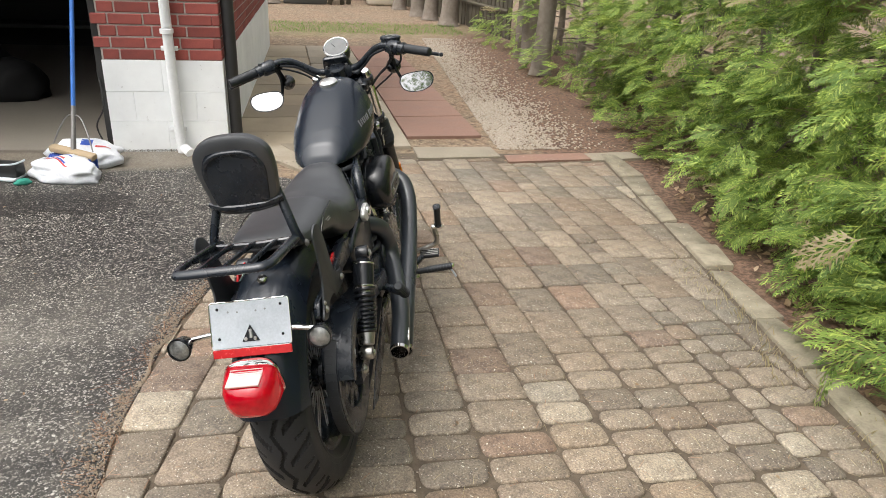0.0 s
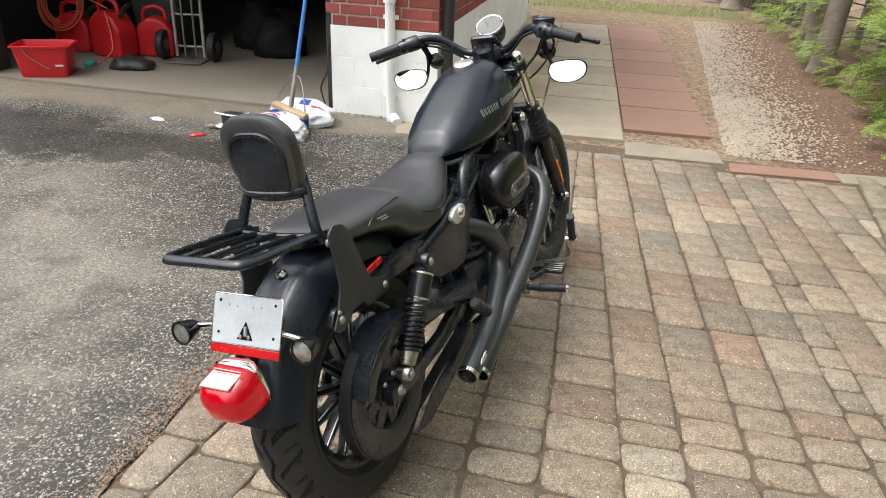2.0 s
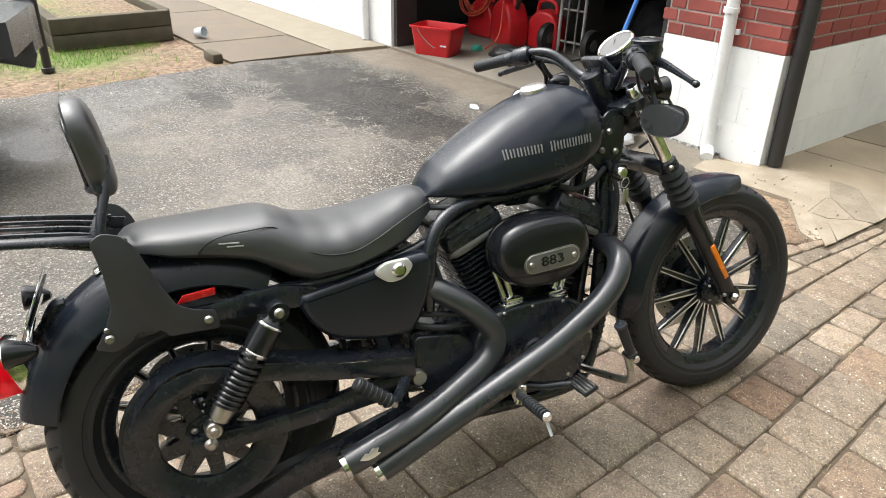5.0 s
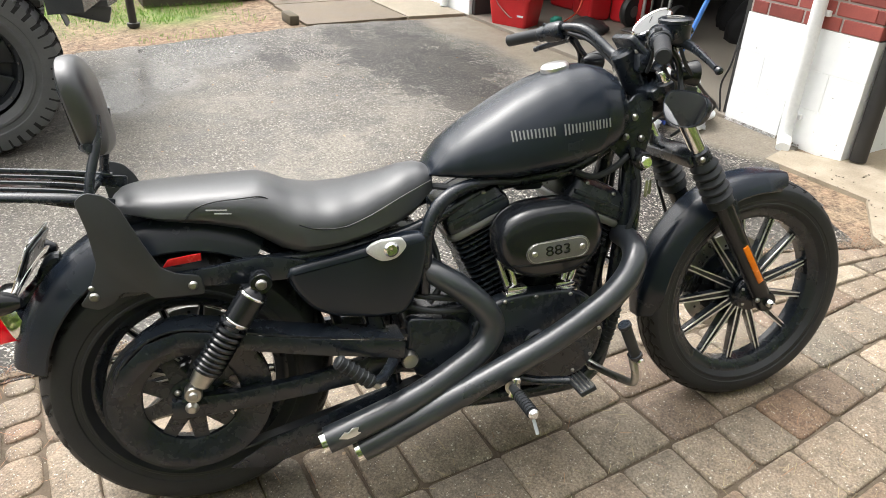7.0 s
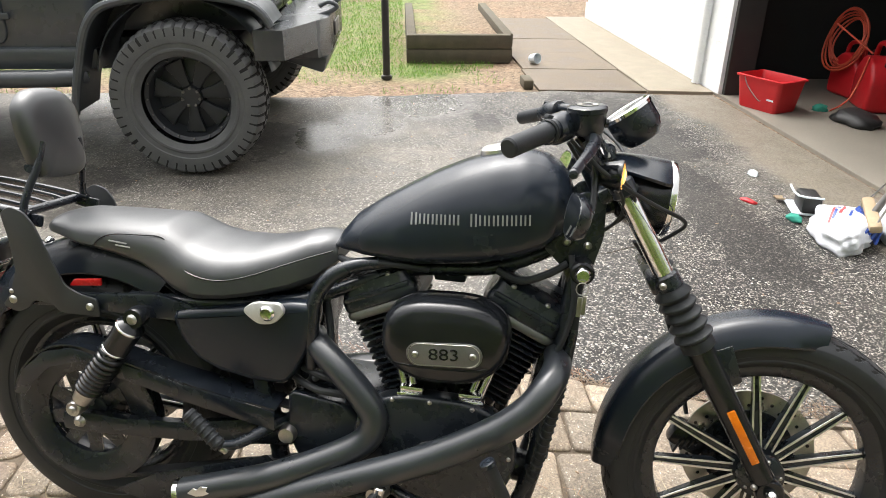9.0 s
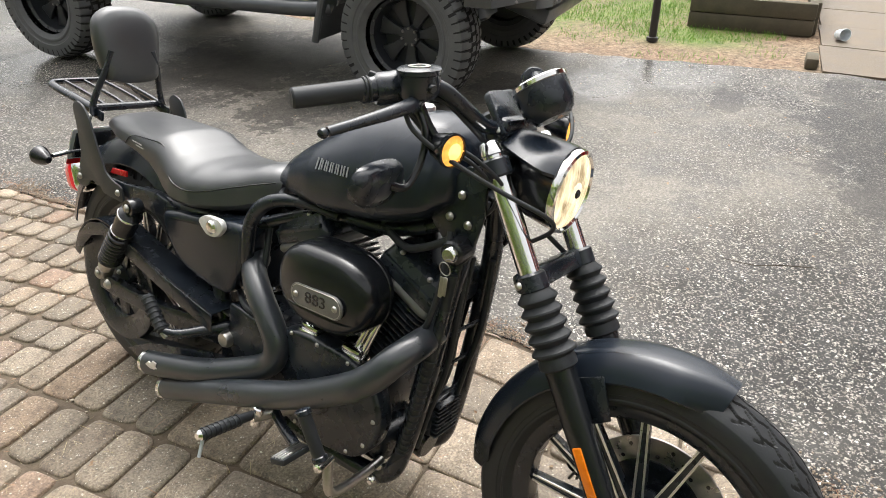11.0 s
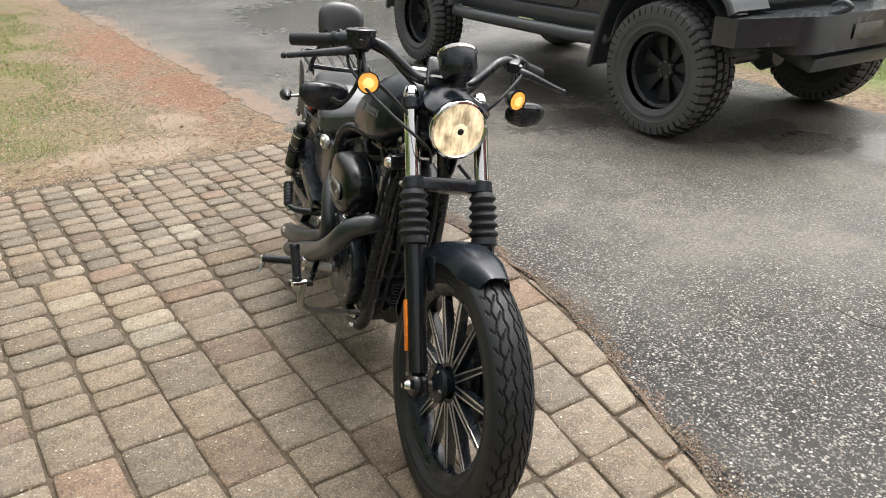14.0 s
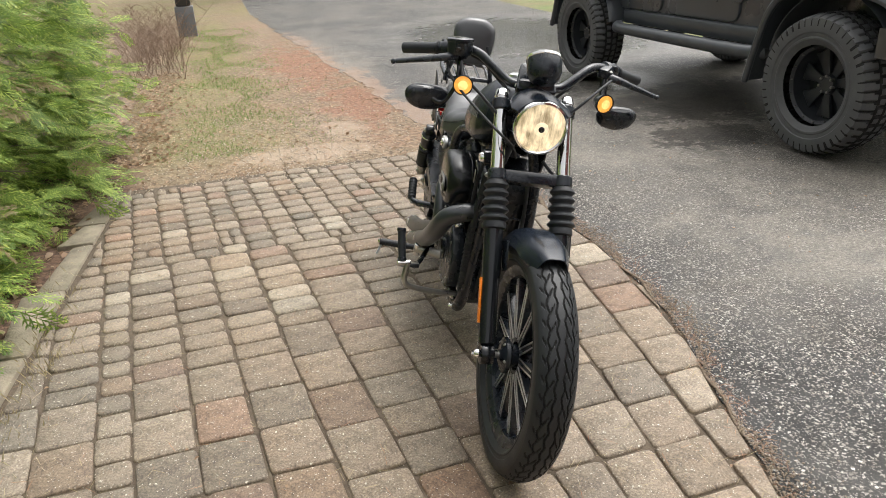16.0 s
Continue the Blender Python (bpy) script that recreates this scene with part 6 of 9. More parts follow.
pedal = bp("brake_pedal", tube([(0.69, -0.17, 0.275), (0.72, -0.19, 0.268), (0.77, -0.21, 0.258), (0.83, -0.232, 0.260), (0.858, -0.245, 0.262)], 0.0115, 12, 6, flat=0.75), SATIN, label="black rear brake pedal")
pad_ = box(0.042, 0.075, 0.014, bev=0.004, m=Matrix.Translation((0.860, -0.268, 0.266)) @ pose(0, 0, 0, 0, -22, 0))
bp("pedal_pad", pad_, GRIP, pedal)
for i in range(4):
    bp("pad_rib", box(0.004, 0.07, 0.004, bev=0.001, seg=1, m=Matrix.Translation((0.860, -0.268, 0.266)) @ pose(0, 0, 0, 0, -22, 0) @ Matrix.Translation((-0.014 + 0.0095 * i, 0, 0.0085))), STEEL, pedal)
bp("brake_rod", rod((0.54, -0.15, 0.232), (0.70, -0.165, 0.265), 0.004, 0.004, 10), CHROME, pedal)
pp = bp("passenger_peg", rod((0.295, -0.232, 0.392), (0.372, -0.238, 0.328), 0.0155, 0.0145, 18, 0.004), GRIP, label="folded passenger foot peg")
bp("peg_joint", tube([(0.37, -0.238, 0.33), (0.40, -0.21, 0.325), (0.44, -0.15, 0.335), (0.46, -0.11, 0.34)], [0.010, 0.012, 0.014, 0.016], 12, 5), SATIN, pp)
for i in range(7):
    p = Vector((0.302, -0.2325, 0.386)).lerp(Vector((0.364, -0.2374, 0.3345)), i / 6)
    d = Vector((0.077, -0.006, -0.064)).normalized() * 0.002
    bp("rib", rod(p - d, p + d, 0.0175, 0.0175, 16, 0.0008), GRIP, pp)
bp("peg_tip", rod((0.372, -0.238, 0.328), (0.385, -0.236, 0.316), 0.009, 0.007, 12, 0.002), STEEL, pp)
bp("pivot_cap", lathe([(0, 0.014), (0.017, 0.012), (0.021, 0.004), (0.021, -0.02), (0, -0.02)], (0.478, -0.135, 0.318), Matrix.Rotation(radians(90), 4, 'X'), 28), STEEL, pp)
hw = bp("highway_peg", rod((0.976, -0.303, 0.338), (0.929, -0.314, 0.432), 0.0125, 0.0135, 18, 0.003), GRIP, label="upright forward peg on a chrome bracket")
for k in (0.04, 0.96):
    p = Vector((0.976, -0.303, 0.338)).lerp(Vector((0.929, -0.314, 0.432)), k)
    bp("peg_ring", rod(p - Vector((-.003, 0, .005)), p + Vector((-.003, 0, .005)), 0.0155, 0.0155, 18, 0.002), SATIN, hw)
bp("peg_joint", rod((0.982, -0.320, 0.329), (0.976, -0.274, 0.332), 0.010, 0.010, 16, 0.003), CHROME, hw)
bp("peg_arm", tube([(0.978, -0.283, 0.330), (0.987, -0.290, 0.285), (0.990, -0.280, 0.257), (0.986, -0.24, 0.243), (0.975, -0.16, 0.228), (0.965, -0.10, 0.222)], 0.010, 12, 6), STEEL, hw)
bolt((0.968, -0.108, 0.215), (0, -1, 0), 0.012, 0.015, CHROME, hw)
bolt((0.955, -0.108, 0.17), (0.3, -1, 0), 0.012, 0.015, CHROME, hw)
stand = bp("side_stand", tube([(0.83, 0.10, 0.175), (0.815, 0.16, 0.15), (0.80, 0.25, 0.080), (0.795, 0.305, 0.062)], [0.014, 0.012, 0.011, 0.012], 12, 6), SATIN, label="black side stand resting on the pavers")
bp("stand_foot", box(0.06, 0.04, 0.007, bev=0.002, m=Matrix.Translation((0.795, 0.312, 0.0625)) @ pose(0, 0, 0, 10.6, 0, 0)), SATIN, stand)

# ---- plate and rear lights ----
up_p = Vector((0.049, 0, 0.113)).normalized()
PLATE = Matrix((Vector((0, -1, 0)), up_p, Vector((0, -1, 0)).cross(up_p))).transposed().to_4x4()
PLATE.translation = (-0.302, 0, 0.602)
lp = bp("licence_plate", box(0.186, 0.103, 0.0022, bev=0.0008, seg=1, m=PLATE), WHITE_PLATE, label="blank white licence plate in a chrome surround")
rim_pts = rounded([(-0.094, -0.0535), (0.094, -0.0535), (0.094, 0.0535), (-0.094, 0.0535)], 0.008, 3)
bp("plate_rim", tube([PLATE @ Vector((x, y, 0.0015)) for x, y in rim_pts + rim_pts[:1]], 0.0014, 6, 1, cap=False), CHROME, lp)
bp("plate_backing", box(0.17, 0.09, 0.006, (0, 0, -0.006), 0.002, 1, m=PLATE), SATIN, lp)
tri_ = [PLATE @ Vector((x, y, 0.0022)) for x, y in ((-0.021, -0.040), (0.021, -0.040), (0.0, -0.002))]
bp("triangle_mark", loft([tri_, [p + PLATE.to_3x3() @ Vector((0, 0, 0.0012)) for p in tri_]]), GLOSS, lp, "black triangular cut-out over the bracket", smooth=False)
bp("bracket_bolt", rod(PLATE @ Vector((0.002, -0.032, 0.003)), PLATE @ Vector((0.0, -0.012, 0.004)), 0.005, 0.0035, 12, 0.001), STEEL, lp)
for x in (-0.012, 0.010):
    bolt(PLATE @ Vector((x, -0.034, 0.003)), PLATE.to_3x3() @ Vector((0, 0, 1)), 0.0045, 0.003, STEEL, lp)
for x, y in ((-0.075, 0.038), (0.075, 0.038), (-0.075, -0.030), (0.075, -0.030)):
    bolt(PLATE @ Vector((x, y, 0.001)), PLATE.to_3x3() @ Vector((0, 0, 1)), 0.0035, 0.0025, GLOSS, lp, name="plate_screw")
for i in (0, 1, 3, 4):
    bp("smudge", rod(PLATE @ Vector((-0.05 + 0.022 * i, 0.030 - 0.002 * (i % 2), 0.0008)), PLATE @ Vector((-0.05 + 0.022 * i, 0.030 - 0.002 * (i % 2), 0.0013)), 0.0024, 0.0024, 10), INK, lp)
bp("red_strip", box(0.186, 0.019, 0.005, (0, -0.064, 0.001), 0.0015, 1, m=PLATE), RED_STRIP, lp, "red reflector strip under the plate")
bp("plate_arm", tube([(-0.335, 0, 0.50), (-0.290, 0, 0.545), (-0.262, 0, 0.59), (-0.245, 0, 0.595)], 0.016, 10, 4), SATIN, lp)
bp("signal_bar", tube([(-0.302, -0.145, 0.575), (-0.302, -0.06, 0.585), (-0.302, 0.06, 0.585), (-0.302, 0.145, 0.575)], 0.0065, 12, 4), CHROME, label="chrome rear signal bar")


def signal(name, at, direction, r, lens, shell, label, steer=False):
    d = Vector(direction).normalized()
    m = toward(at, Vector(at) + d)
    s = bp(name, lathe([(0, -0.052), (r * 0.35, -0.048), (r * 0.75, -0.03), (r, -0.004), (r * 1.04, 0.0), (r * 1.04, 0.005), (r * 0.93, 0.006), (r * 0.93, 0.0)], axis="z", seg=32, m=m), shell, label=label, steer=steer)
    bp("lens", lathe([(0, 0.009), (r * 0.5, 0.008), (r * 0.92, 0.002), (r * 0.92, -0.004), (0, -0.004)], axis="z", seg=32, m=m), lens, s)
    if lens is AMBER:
        bp("bulb", lathe([(0, 0.0115), (r * 0.3, 0.0108), (r * 0.5, 0.0085), (0, 0.006)], axis="z", seg=20, m=m), AMBER_CORE, s)
        for k in range(8):
            q = m @ Matrix.Rotation(k * math.pi / 4, 4, 'Z')
            bp("flute", box(r * 0.42, 0.0018, 0.0016, m=q @ Matrix.Translation((r * 0.62, 0, 0.0062))), AMBER, s)
    return s


signal("rear_signal", (-0.335, 0.164, 0.570), (-1, 0.0, 0.05), 0.0265, SMOKE, GLOSS, "smoked round rear turn signal")
signal("rear_signal", (-0.335, -0.164, 0.570), (-1, 0.0, 0.05), 0.0265, SMOKE, GLOSS, "smoked round rear turn signal")

out_t = Vector((-0.944, 0, -0.33)).normalized()
rgt_t = Vector((0, -1, 0))
TL = Matrix((rgt_t, out_t.cross(rgt_t), out_t)).transposed().to_4x4()
TL.translation = (-0.350, 0, 0.487)


def lens_ring(hx, hy, z, oy=0.0, r=0.034):
    return [TL @ Vector((x, y + oy, z)) for x, y in rounded([(-hx, -hy), (hx, -hy), (hx, hy), (-hx, hy)], r, 4)]


tl = bp("tail_light", loft([lens_ring(0.060, 0.050, 0.006), lens_ring(0.062, 0.052, 0.012), lens_ring(0.060, 0.049, 0.04, 0), lens_ring(0.056, 0.046, 0.062, 0), lens_ring(0.048, 0.039, 0.078, 0), lens_ring(0.034, 0.028, 0.087, 0, 0.022), lens_ring(0.016, 0.013, 0.091, 0, 0.010)]), TAIL, label="red tail light lens with a clear top window")
bp("chrome_base", loft([lens_ring(0.052, 0.044, -0.022), lens_ring(0.058, 0.05, -0.012), lens_ring(0.0635, 0.0535, 0.0), lens_ring(0.0635, 0.0535, 0.006)]), CHROME, tl)
bp("clear_window", box(0.076, 0.004, 0.052, bev=0.0012, seg=1, m=TL @ Matrix.Translation((0, 0.0497, 0.040)) @ pose(0, 0, 0, -5, 0, 0)), WHITE_LENS, tl)
for i in range(8):
    bp("lens_rib", box(0.074, 0.0014, 0.0016, m=TL @ Matrix.Translation((0, 0.0520 - 0.0006 * i, 0.018 + 0.0065 * i))), WHITE_LENS, tl)

# ---- fork, headlamp, bars: all turn with the steering ----
TOPF, LOWF = Vector((1.135, 0, 0.951)), Vector((1.505, 0, 0.330))
fd = (LOWF - TOPF).normalized()
flen = (LOWF - TOPF).length


def fk(k, sy, side=0.0):
    return TOPF + fd * (flen * k) + Vector((0, sy * 0.097 + side, 0))


nf = Vector((fd.z, 0, -fd.x)) * -1.0   # ahead, square to the fork
for sy in (-1, 1):
    tube_ = bp("fork_tube", rod(fk(-0.01, sy), fk(0.40, sy), 0.0195, 0.0195, 32, 0.002), FORK_SILVER, label="chrome fork tube", steer=True)
    bp("tube_cap", rod(fk(-0.035, sy), fk(0.0, sy), 0.0175, 0.0215, 28, 0.003), CHROME, tube_)
    bp("clamp_ring", rod(fk(0.005, sy), fk(0.052, sy), 0.0255, 0.0255, 28, 0.004), SATIN, tube_)
    bp("clamp_ring", rod(fk(0.288, sy), fk(0.335, sy), 0.0265, 0.0275, 28, 0.004), SATIN, tube_)
    prof = [(0.024, 0.0)]
    for i in range(5):
        z0 = 0.008 + i * 0.0235
        prof += [(0.027 + i * 0.0006, z0), (0.0355 + i * 0.001, z0 + 0.010), (0.0358 + i * 0.001, z0 + 0.0135), (0.0285 + i * 0.0006, z0 + 0.021)]
    prof += [(0.034, 0.130), (0.034, 0.142), (0.028, 0.146), (0.0, 0.146)]
    bp("fork_boot", lathe(prof, axis="z", seg=36, m=toward(fk(0.325, sy), LOWF + Vector((0, sy * 0.097, 0)))), GRIP, label="ribbed black rubber fork boot", steer=True)
    leg = rod(fk(0.50, sy), fk(0.965, sy), 0.0275, 0.0245, 32, 0.004)
    merge(leg, lathe([(0, -0.018), (0.026, -0.018), (0.029, -0.012), (0.029, 0.012), (0.026, 0.018), (0, 0.018)], fk(1.0, sy), "y", 28))
    leg_ = bp("fork_leg", leg, GLOSS, label="black lower fork leg", steer=True)
    q = fd.to_track_quat('Z', 'Y').to_matrix().to_4x4()
    mid = fk(0.80, sy) + Vector((0, sy * 0.0275, 0))
    strip_ = box(0.0165, 0.006, 0.125, bev=0.002, m=Matrix.Translation(mid) @ Matrix.Rotation(-math.atan2(fd.x, -fd.z), 4, 'Y'))
    bp("fork_reflector", strip_, ORANGE_STRIP, leg_, "orange side reflector")
    bolt(fk(1.0, sy) + Vector((0, sy * 0.016, 0)), (0, sy, 0), 0.013, 0.022, CHROME, leg_, name="axle_end")
    bolt(fk(0.31, sy) + Vector((0, sy * 0.024, 0)) - nf * 0.012, (-0.2, sy, 0), 0.0075, 0.008, STEEL, tube_)
    bolt(fk(0.965, sy) + nf * -0.022 + Vector((0, sy * 0.012, 0)), (-0.3, sy, 0), 0.007, 0.008, STEEL, leg_)
bp("lower_clamp", box(0.05, 0.205, 0.036, bev=0.008, m=Matrix.Translation(TOPF + fd * (flen * 0.31) - nf * 0.012) @ Matrix.Rotation(-math.atan2(fd.x, -fd.z), 4, 'Y')), SATIN, label="black lower fork clamp", steer=True)
bp("upper_clamp", box(0.055, 0.20, 0.030, bev=0.008, m=Matrix.Translation(TOPF + fd * (flen * 0.03) - nf * 0.02) @ Matrix.Rotation(-math.atan2(fd.x, -fd.z), 4, 'Y')), SATIN, label="black upper fork clamp", steer=True)
bp("axle", rod((1.505, -0.11, 0.33), (1.505, 0.11, 0.33), 0.0095, 0.0095, 16), STEEL, steer=True)
cal = bp("brake_caliper", box(0.085, 0.045, 0.06, bev=0.012, m=Matrix.Translation((1.375, 0.072, 0.345)) @ pose(0, 0, 0, 0, 25, 0)), GLOSS, label="black front brake caliper", steer=True)
for i in range(4):
    bp("caliper_rib", box(0.006, 0.05, 0.05, bev=0.002, seg=1, m=Matrix.Translation((1.352 + 0.015 * i, 0.072, 0.335 + 0.007 * i)) @ pose(0, 0, 0, 0, 25, 0)), SATIN, cal)
bp("brake_hose", tube([(1.20, 0.04, 0.80), (1.255, 0.11, 0.72), (1.30, 0.135, 0.62), (1.345, 0.13, 0.50), (1.37, 0.09, 0.39)], 0.005, 10, 7), GRIP, steer=True)

# headlamp
LAMP = Matrix.Translation((1.246, 0, 0.903)) @ pose(0, 0, 0, 0, 4, 0) @ AXES["x"]
bowl = bp("headlamp", lathe([(0, -0.115), (0.025, -0.112), (0.05, -0.095), (0.068, -0.06), (0.074, -0.02), (0.075, -0.006)], axis="z", seg=56, m=LAMP), GLOSS, label="lit round headlamp with a chrome rim", steer=True)
bp("rim", lathe([(0.073, -0.008), (0.077, -0.006), (0.0778, 0.0), (0.0755, 0.006), (0.070, 0.008), (0.0665, 0.004), (0.0665, -0.006)], axis="z", seg=64, m=LAMP), CHROME, bowl)
bp("lens", lathe([(0.0, 0.012), (0.03, 0.0105), (0.055, 0.0065), (0.068, 0.002), (0.068, -0.006), (0, -0.006)], axis="z", seg=56, m=LAMP), HEADLAMP, bowl, "glowing cream lens")
for i in range(13):
    x = -0.054 + 0.009 * i
    h = math.sqrt(max(0.0, 0.063 ** 2 - x * x))
    line = [(u, x, float(np.interp(math.hypot(u, x), (0.0, 0.03, 0.055, 0.068), (0.012, 0.0105, 0.0065, 0.002)))) for u in np.linspace(-h, h, 9)]
    bp("flute", tube([LAMP @ Vector(p) for p in line], 0.0009, 6, 2), HEADLAMP, bowl)
bp("bulb_glow", lathe([(0.0, 0.0134), (0.018, 0.0126), (0.021, 0.0105), (0, 0.010)], axis="z", seg=32, m=LAMP), FILAMENT, bowl)
bp("bulb_shield", lathe([(0, 0.017), (0.006, 0.0168), (0.0085, 0.014), (0.0085, 0.012), (0, 0.012)], axis="z", seg=24, m=LAMP), GLOSS, bowl)
brow = []
for k in range(9):
    x = 1.105 + 0.138 * k / 8
    w = 0.045 + 0.043 * math.sin(math.pi * min(1, k / 8 * 0.62)) - (0.012 if k == 8 else 0)
    zc = 0.992 - 0.010 * (k / 8) ** 2
    top = [(x, w * t, zc - 0.020 * abs(t) ** 2.2 - (0.020 * (k / 8)) * t * t) for t in np.linspace(-1, 1, 13)]
    low = [(x, y * 0.97, z - 0.006) for x, y, z in reversed(top)]
    brow.append(top + low)
bp("headlamp_visor", loft(brow), DENIM, label="black headlamp visor bracket", steer=True)
for sy in (-1, 1):
    bolt((1.115, sy * 0.055, 0.985), (0, sy * 0.3, 1), 0.0075, 0.009, STEEL, steer=True)

# speedometer
GA = toward((1.170, 0, 1.046), Vector((1.170, 0, 1.046)) + Vector((-0.60, 0, 0.80)))
ga = bp("speedometer", lathe([(0, -0.034), (0.032, -0.033), (0.042, -0.022), (0.0485, -0.006), (0.0495, 0.030), (0.0485, 0.034)], axis="z", seg=52, m=GA), SATIN, label="round black speedometer with a chrome bezel", steer=True)
bp("bezel", lathe([(0.0485, 0.028), (0.0515, 0.030), (0.0515, 0.037), (0.048, 0.040), (0.0445, 0.038), (0.0445, 0.034)], axis="z", seg=56, m=GA), CHROME, ga)
DIAL = surface("dial_face", (0.05, 0.053, 0.053), (0.11, 0.114, 0.114), 0.4, 0.08, scale=18, fine=90, bump=0.0, coat=0.3)
bp("dial", lathe([(0, 0.0365), (0.0445, 0.0365), (0.0445, 0.033), (0, 0.033)], axis="z", seg=48, m=GA), DIAL, ga, "pale dial under reflecting glass")
bp("needle", box(0.026, 0.0018, 0.001, (0.012, 0.004, 0.0375), m=GA @ Matrix.Rotation(2.2, 4, 'Z')), GLOSS, ga)
dash = bp("riser_bracket", plate(rounded([(-0.062, -0.045), (0.062, -0.045), (0.045, 0.045), (-0.045, 0.045)], 0.012), 0.016, 0.004, Matrix.Translation((1.100, 0, 1.012)) @ Matrix.Rotation(radians(-42), 4, 'Y') @ Matrix.Rotation(radians(90), 4, 'Z')), SATIN, label="black bar riser with indicator strip", steer=True)
D0 = Matrix.Translation((1.100, 0, 1.012)) @ Matrix.Rotation(radians(-42), 4, 'Y') @ Matrix.Rotation(radians(90), 4, 'Z')
bp("indicator_strip", box(0.05, 0.004, 0.011, (0, 0.0085, 0.014), 0.0015, 1, m=D0), GLOSS, dash)
for i in range(5):
    bp("indicator", box(0.006, 0.002, 0.006, (-0.018 + 0.009 * i, 0.0112, 0.014), m=D0), SMOKE, dash)
for x, z in ((-0.045, -0.028), (0.045, -0.028), (-0.038, 0.006), (0.038, 0.006)):
    bolt(D0 @ Vector((x, 0.008, z)), D0.to_3x3() @ Vector((0, 1, 0)), 0.006, 0.005, STEEL, dash)
bp("riser", box(0.045, 0.11, 0.05, (1.11, 0, 0.985), 0.012), SATIN, dash)

# handlebar with its controls
half_bar = [(1.105, 0.05, 0.990), (1.098, 0.085, 0.998), (1.080, 0.130, 1.030), (1.058, 0.170, 1.056), (1.030, 0.215, 1.060), (0.990, 0.283, 1.044), (0.936, 0.372, 1.024)]
bar_pts = [(x, -y, z) for x, y, z in half_bar[::-1]] + [(1.106, 0, 0.988)] + half_bar
hb = bp("handlebar", tube(bar_pts, 0.0128, 18, 7), SATIN, label="black handlebar with grips, levers and mirrors", steer=True)
for sy in (-1, 1):
    a, b = Vector((0.998, sy * 0.270, 1.047)), Vector((0.933, sy * 0.375, 1.024))
    d = (b - a).normalized()
    g = rod(a, b, 0.0168, 0.0163, 26, 0.003)
    grip = bp("grip", g, GRIP, hb, "black rubber grip")
    for k in (0.02, 0.06):
        p = a + d * (0.144 * k)
        bp("grip_collar", rod(p, p + d * 0.004, 0.0205, 0.0205, 24, 0.001), GRIP, hb)
    sw = Vector((1.012, sy * 0.242, 1.050))
    M = toward(sw, sw + d)
    hs = bp("switch_housing", lathe([(0.013, -0.026), (0.023, -0.025), (0.026, -0.018), (0.026, 0.018), (0.023, 0.025), (0.013, 0.026)], axis="z", seg=28, m=M), SATIN, hb)
    bp("switch", box(0.014, 0.014, 0.016, bev=0.003, m=M @ Matrix.Translation((-0.022, 0.012 * sy, 0))), GLOSS, hb)
    bp("switch", box(0.010, 0.012, 0.010, bev=0.002, m=M @ Matrix.Translation((-0.024, -0.010 * sy, 0.008))), GLOSS, hb)
    pv = Vector((1.062, sy * 0.232, 1.040))
    bp("lever_clamp", box(0.05, 0.032, 0.03, bev=0.007, m=Matrix.Translation((1.045, sy * 0.222, 1.052)) @ pose(0, 0, 0, 0, 15, sy * -35)), SATIN, hb)
    lever = bp("lever", tube([pv, (1.072, sy * 0.262, 1.034), (1.063, sy * 0.308, 1.022), (1.049, sy * 0.358, 1.009), (1.036, sy * 0.400, 0.998)], [0.010, 0.0095, 0.008, 0.0065, 0.006], 12, 6, flat=1.3), SATIN, hb, "black hand lever with a ball end")
    bp("lever_ball", lathe([(0, -0.0085), (0.006, -0.006), (0.0085, 0), (0.006, 0.006), (0, 0.0085)], (1.034, sy * 0.408, 0.996), "y", 16), SATIN, hb)
    bolt(pv + Vector((0, 0, 0.012)), (0, 0, 1), 0.0075, 0.006, STEEL, hb)
    s = signal("front_signal", (1.124, sy * 0.212, 0.971), (1, sy * 0.2, -0.03), 0.0275, AMBER, GLOSS, "lit round amber front turn signal", True)
    bp("signal_stem", tube([(1.090, sy * 0.210, 0.985), (1.074, sy * 0.215, 1.006), (1.056, sy * 0.220, 1.038)], 0.007, 10, 4), GLOSS, s)
    # mirror hung under the bar
    cy = 0.299 if sy < 0 else 0.287
    cz_ = 0.903 if sy < 0 else 0.913
    shape = [(-0.066, 0.006), (-0.056, 0.030), (-0.02, 0.038), (0.03, 0.037), (0.058, 0.027), (0.066, 0.004), (0.052, -0.022), (0.015, -0.036), (-0.03, -0.033), (-0.056, -0.018)]
    ol = [(p.x, p.z) for p in smooth_line([(x, 0, z) for x, z in shape] + [(shape[0][0], 0, shape[0][1])], 4)[:-1]]
    MM = Matrix.Translation((1.048, sy * cy, cz_ + 0.006)) @ pose(0, 0, 0, 0, 11 if sy < 0 else 21, 6 if sy < 0 else 8) @ Matrix.Rotation(radians(90), 4, 'Z')
    sgn = 1 if sy > 0 else -1
    ring_rows = [[MM @ Vector((sgn * x * k, y, z * k)) for x, z in ol] for k, y in ((0.93, 0.0045), (1.0, 0.005), (1.0, 0.0), (0.97, -0.008), (0.86, -0.016), (0.6, -0.021), (0.2, -0.023))]
    mir = bp("mirror", loft(ring_rows), SATIN, label="black oval mirror reflecting sky and trees", steer=True)
    glass_rows = [[MM @ Vector((sgn * x * 0.925, y, z * 0.925)) for x, z in ol] for y in (0.0035, 0.0052)]
    bp("mirror_glass", loft(glass_rows), MIRROR, mir, smooth=False)
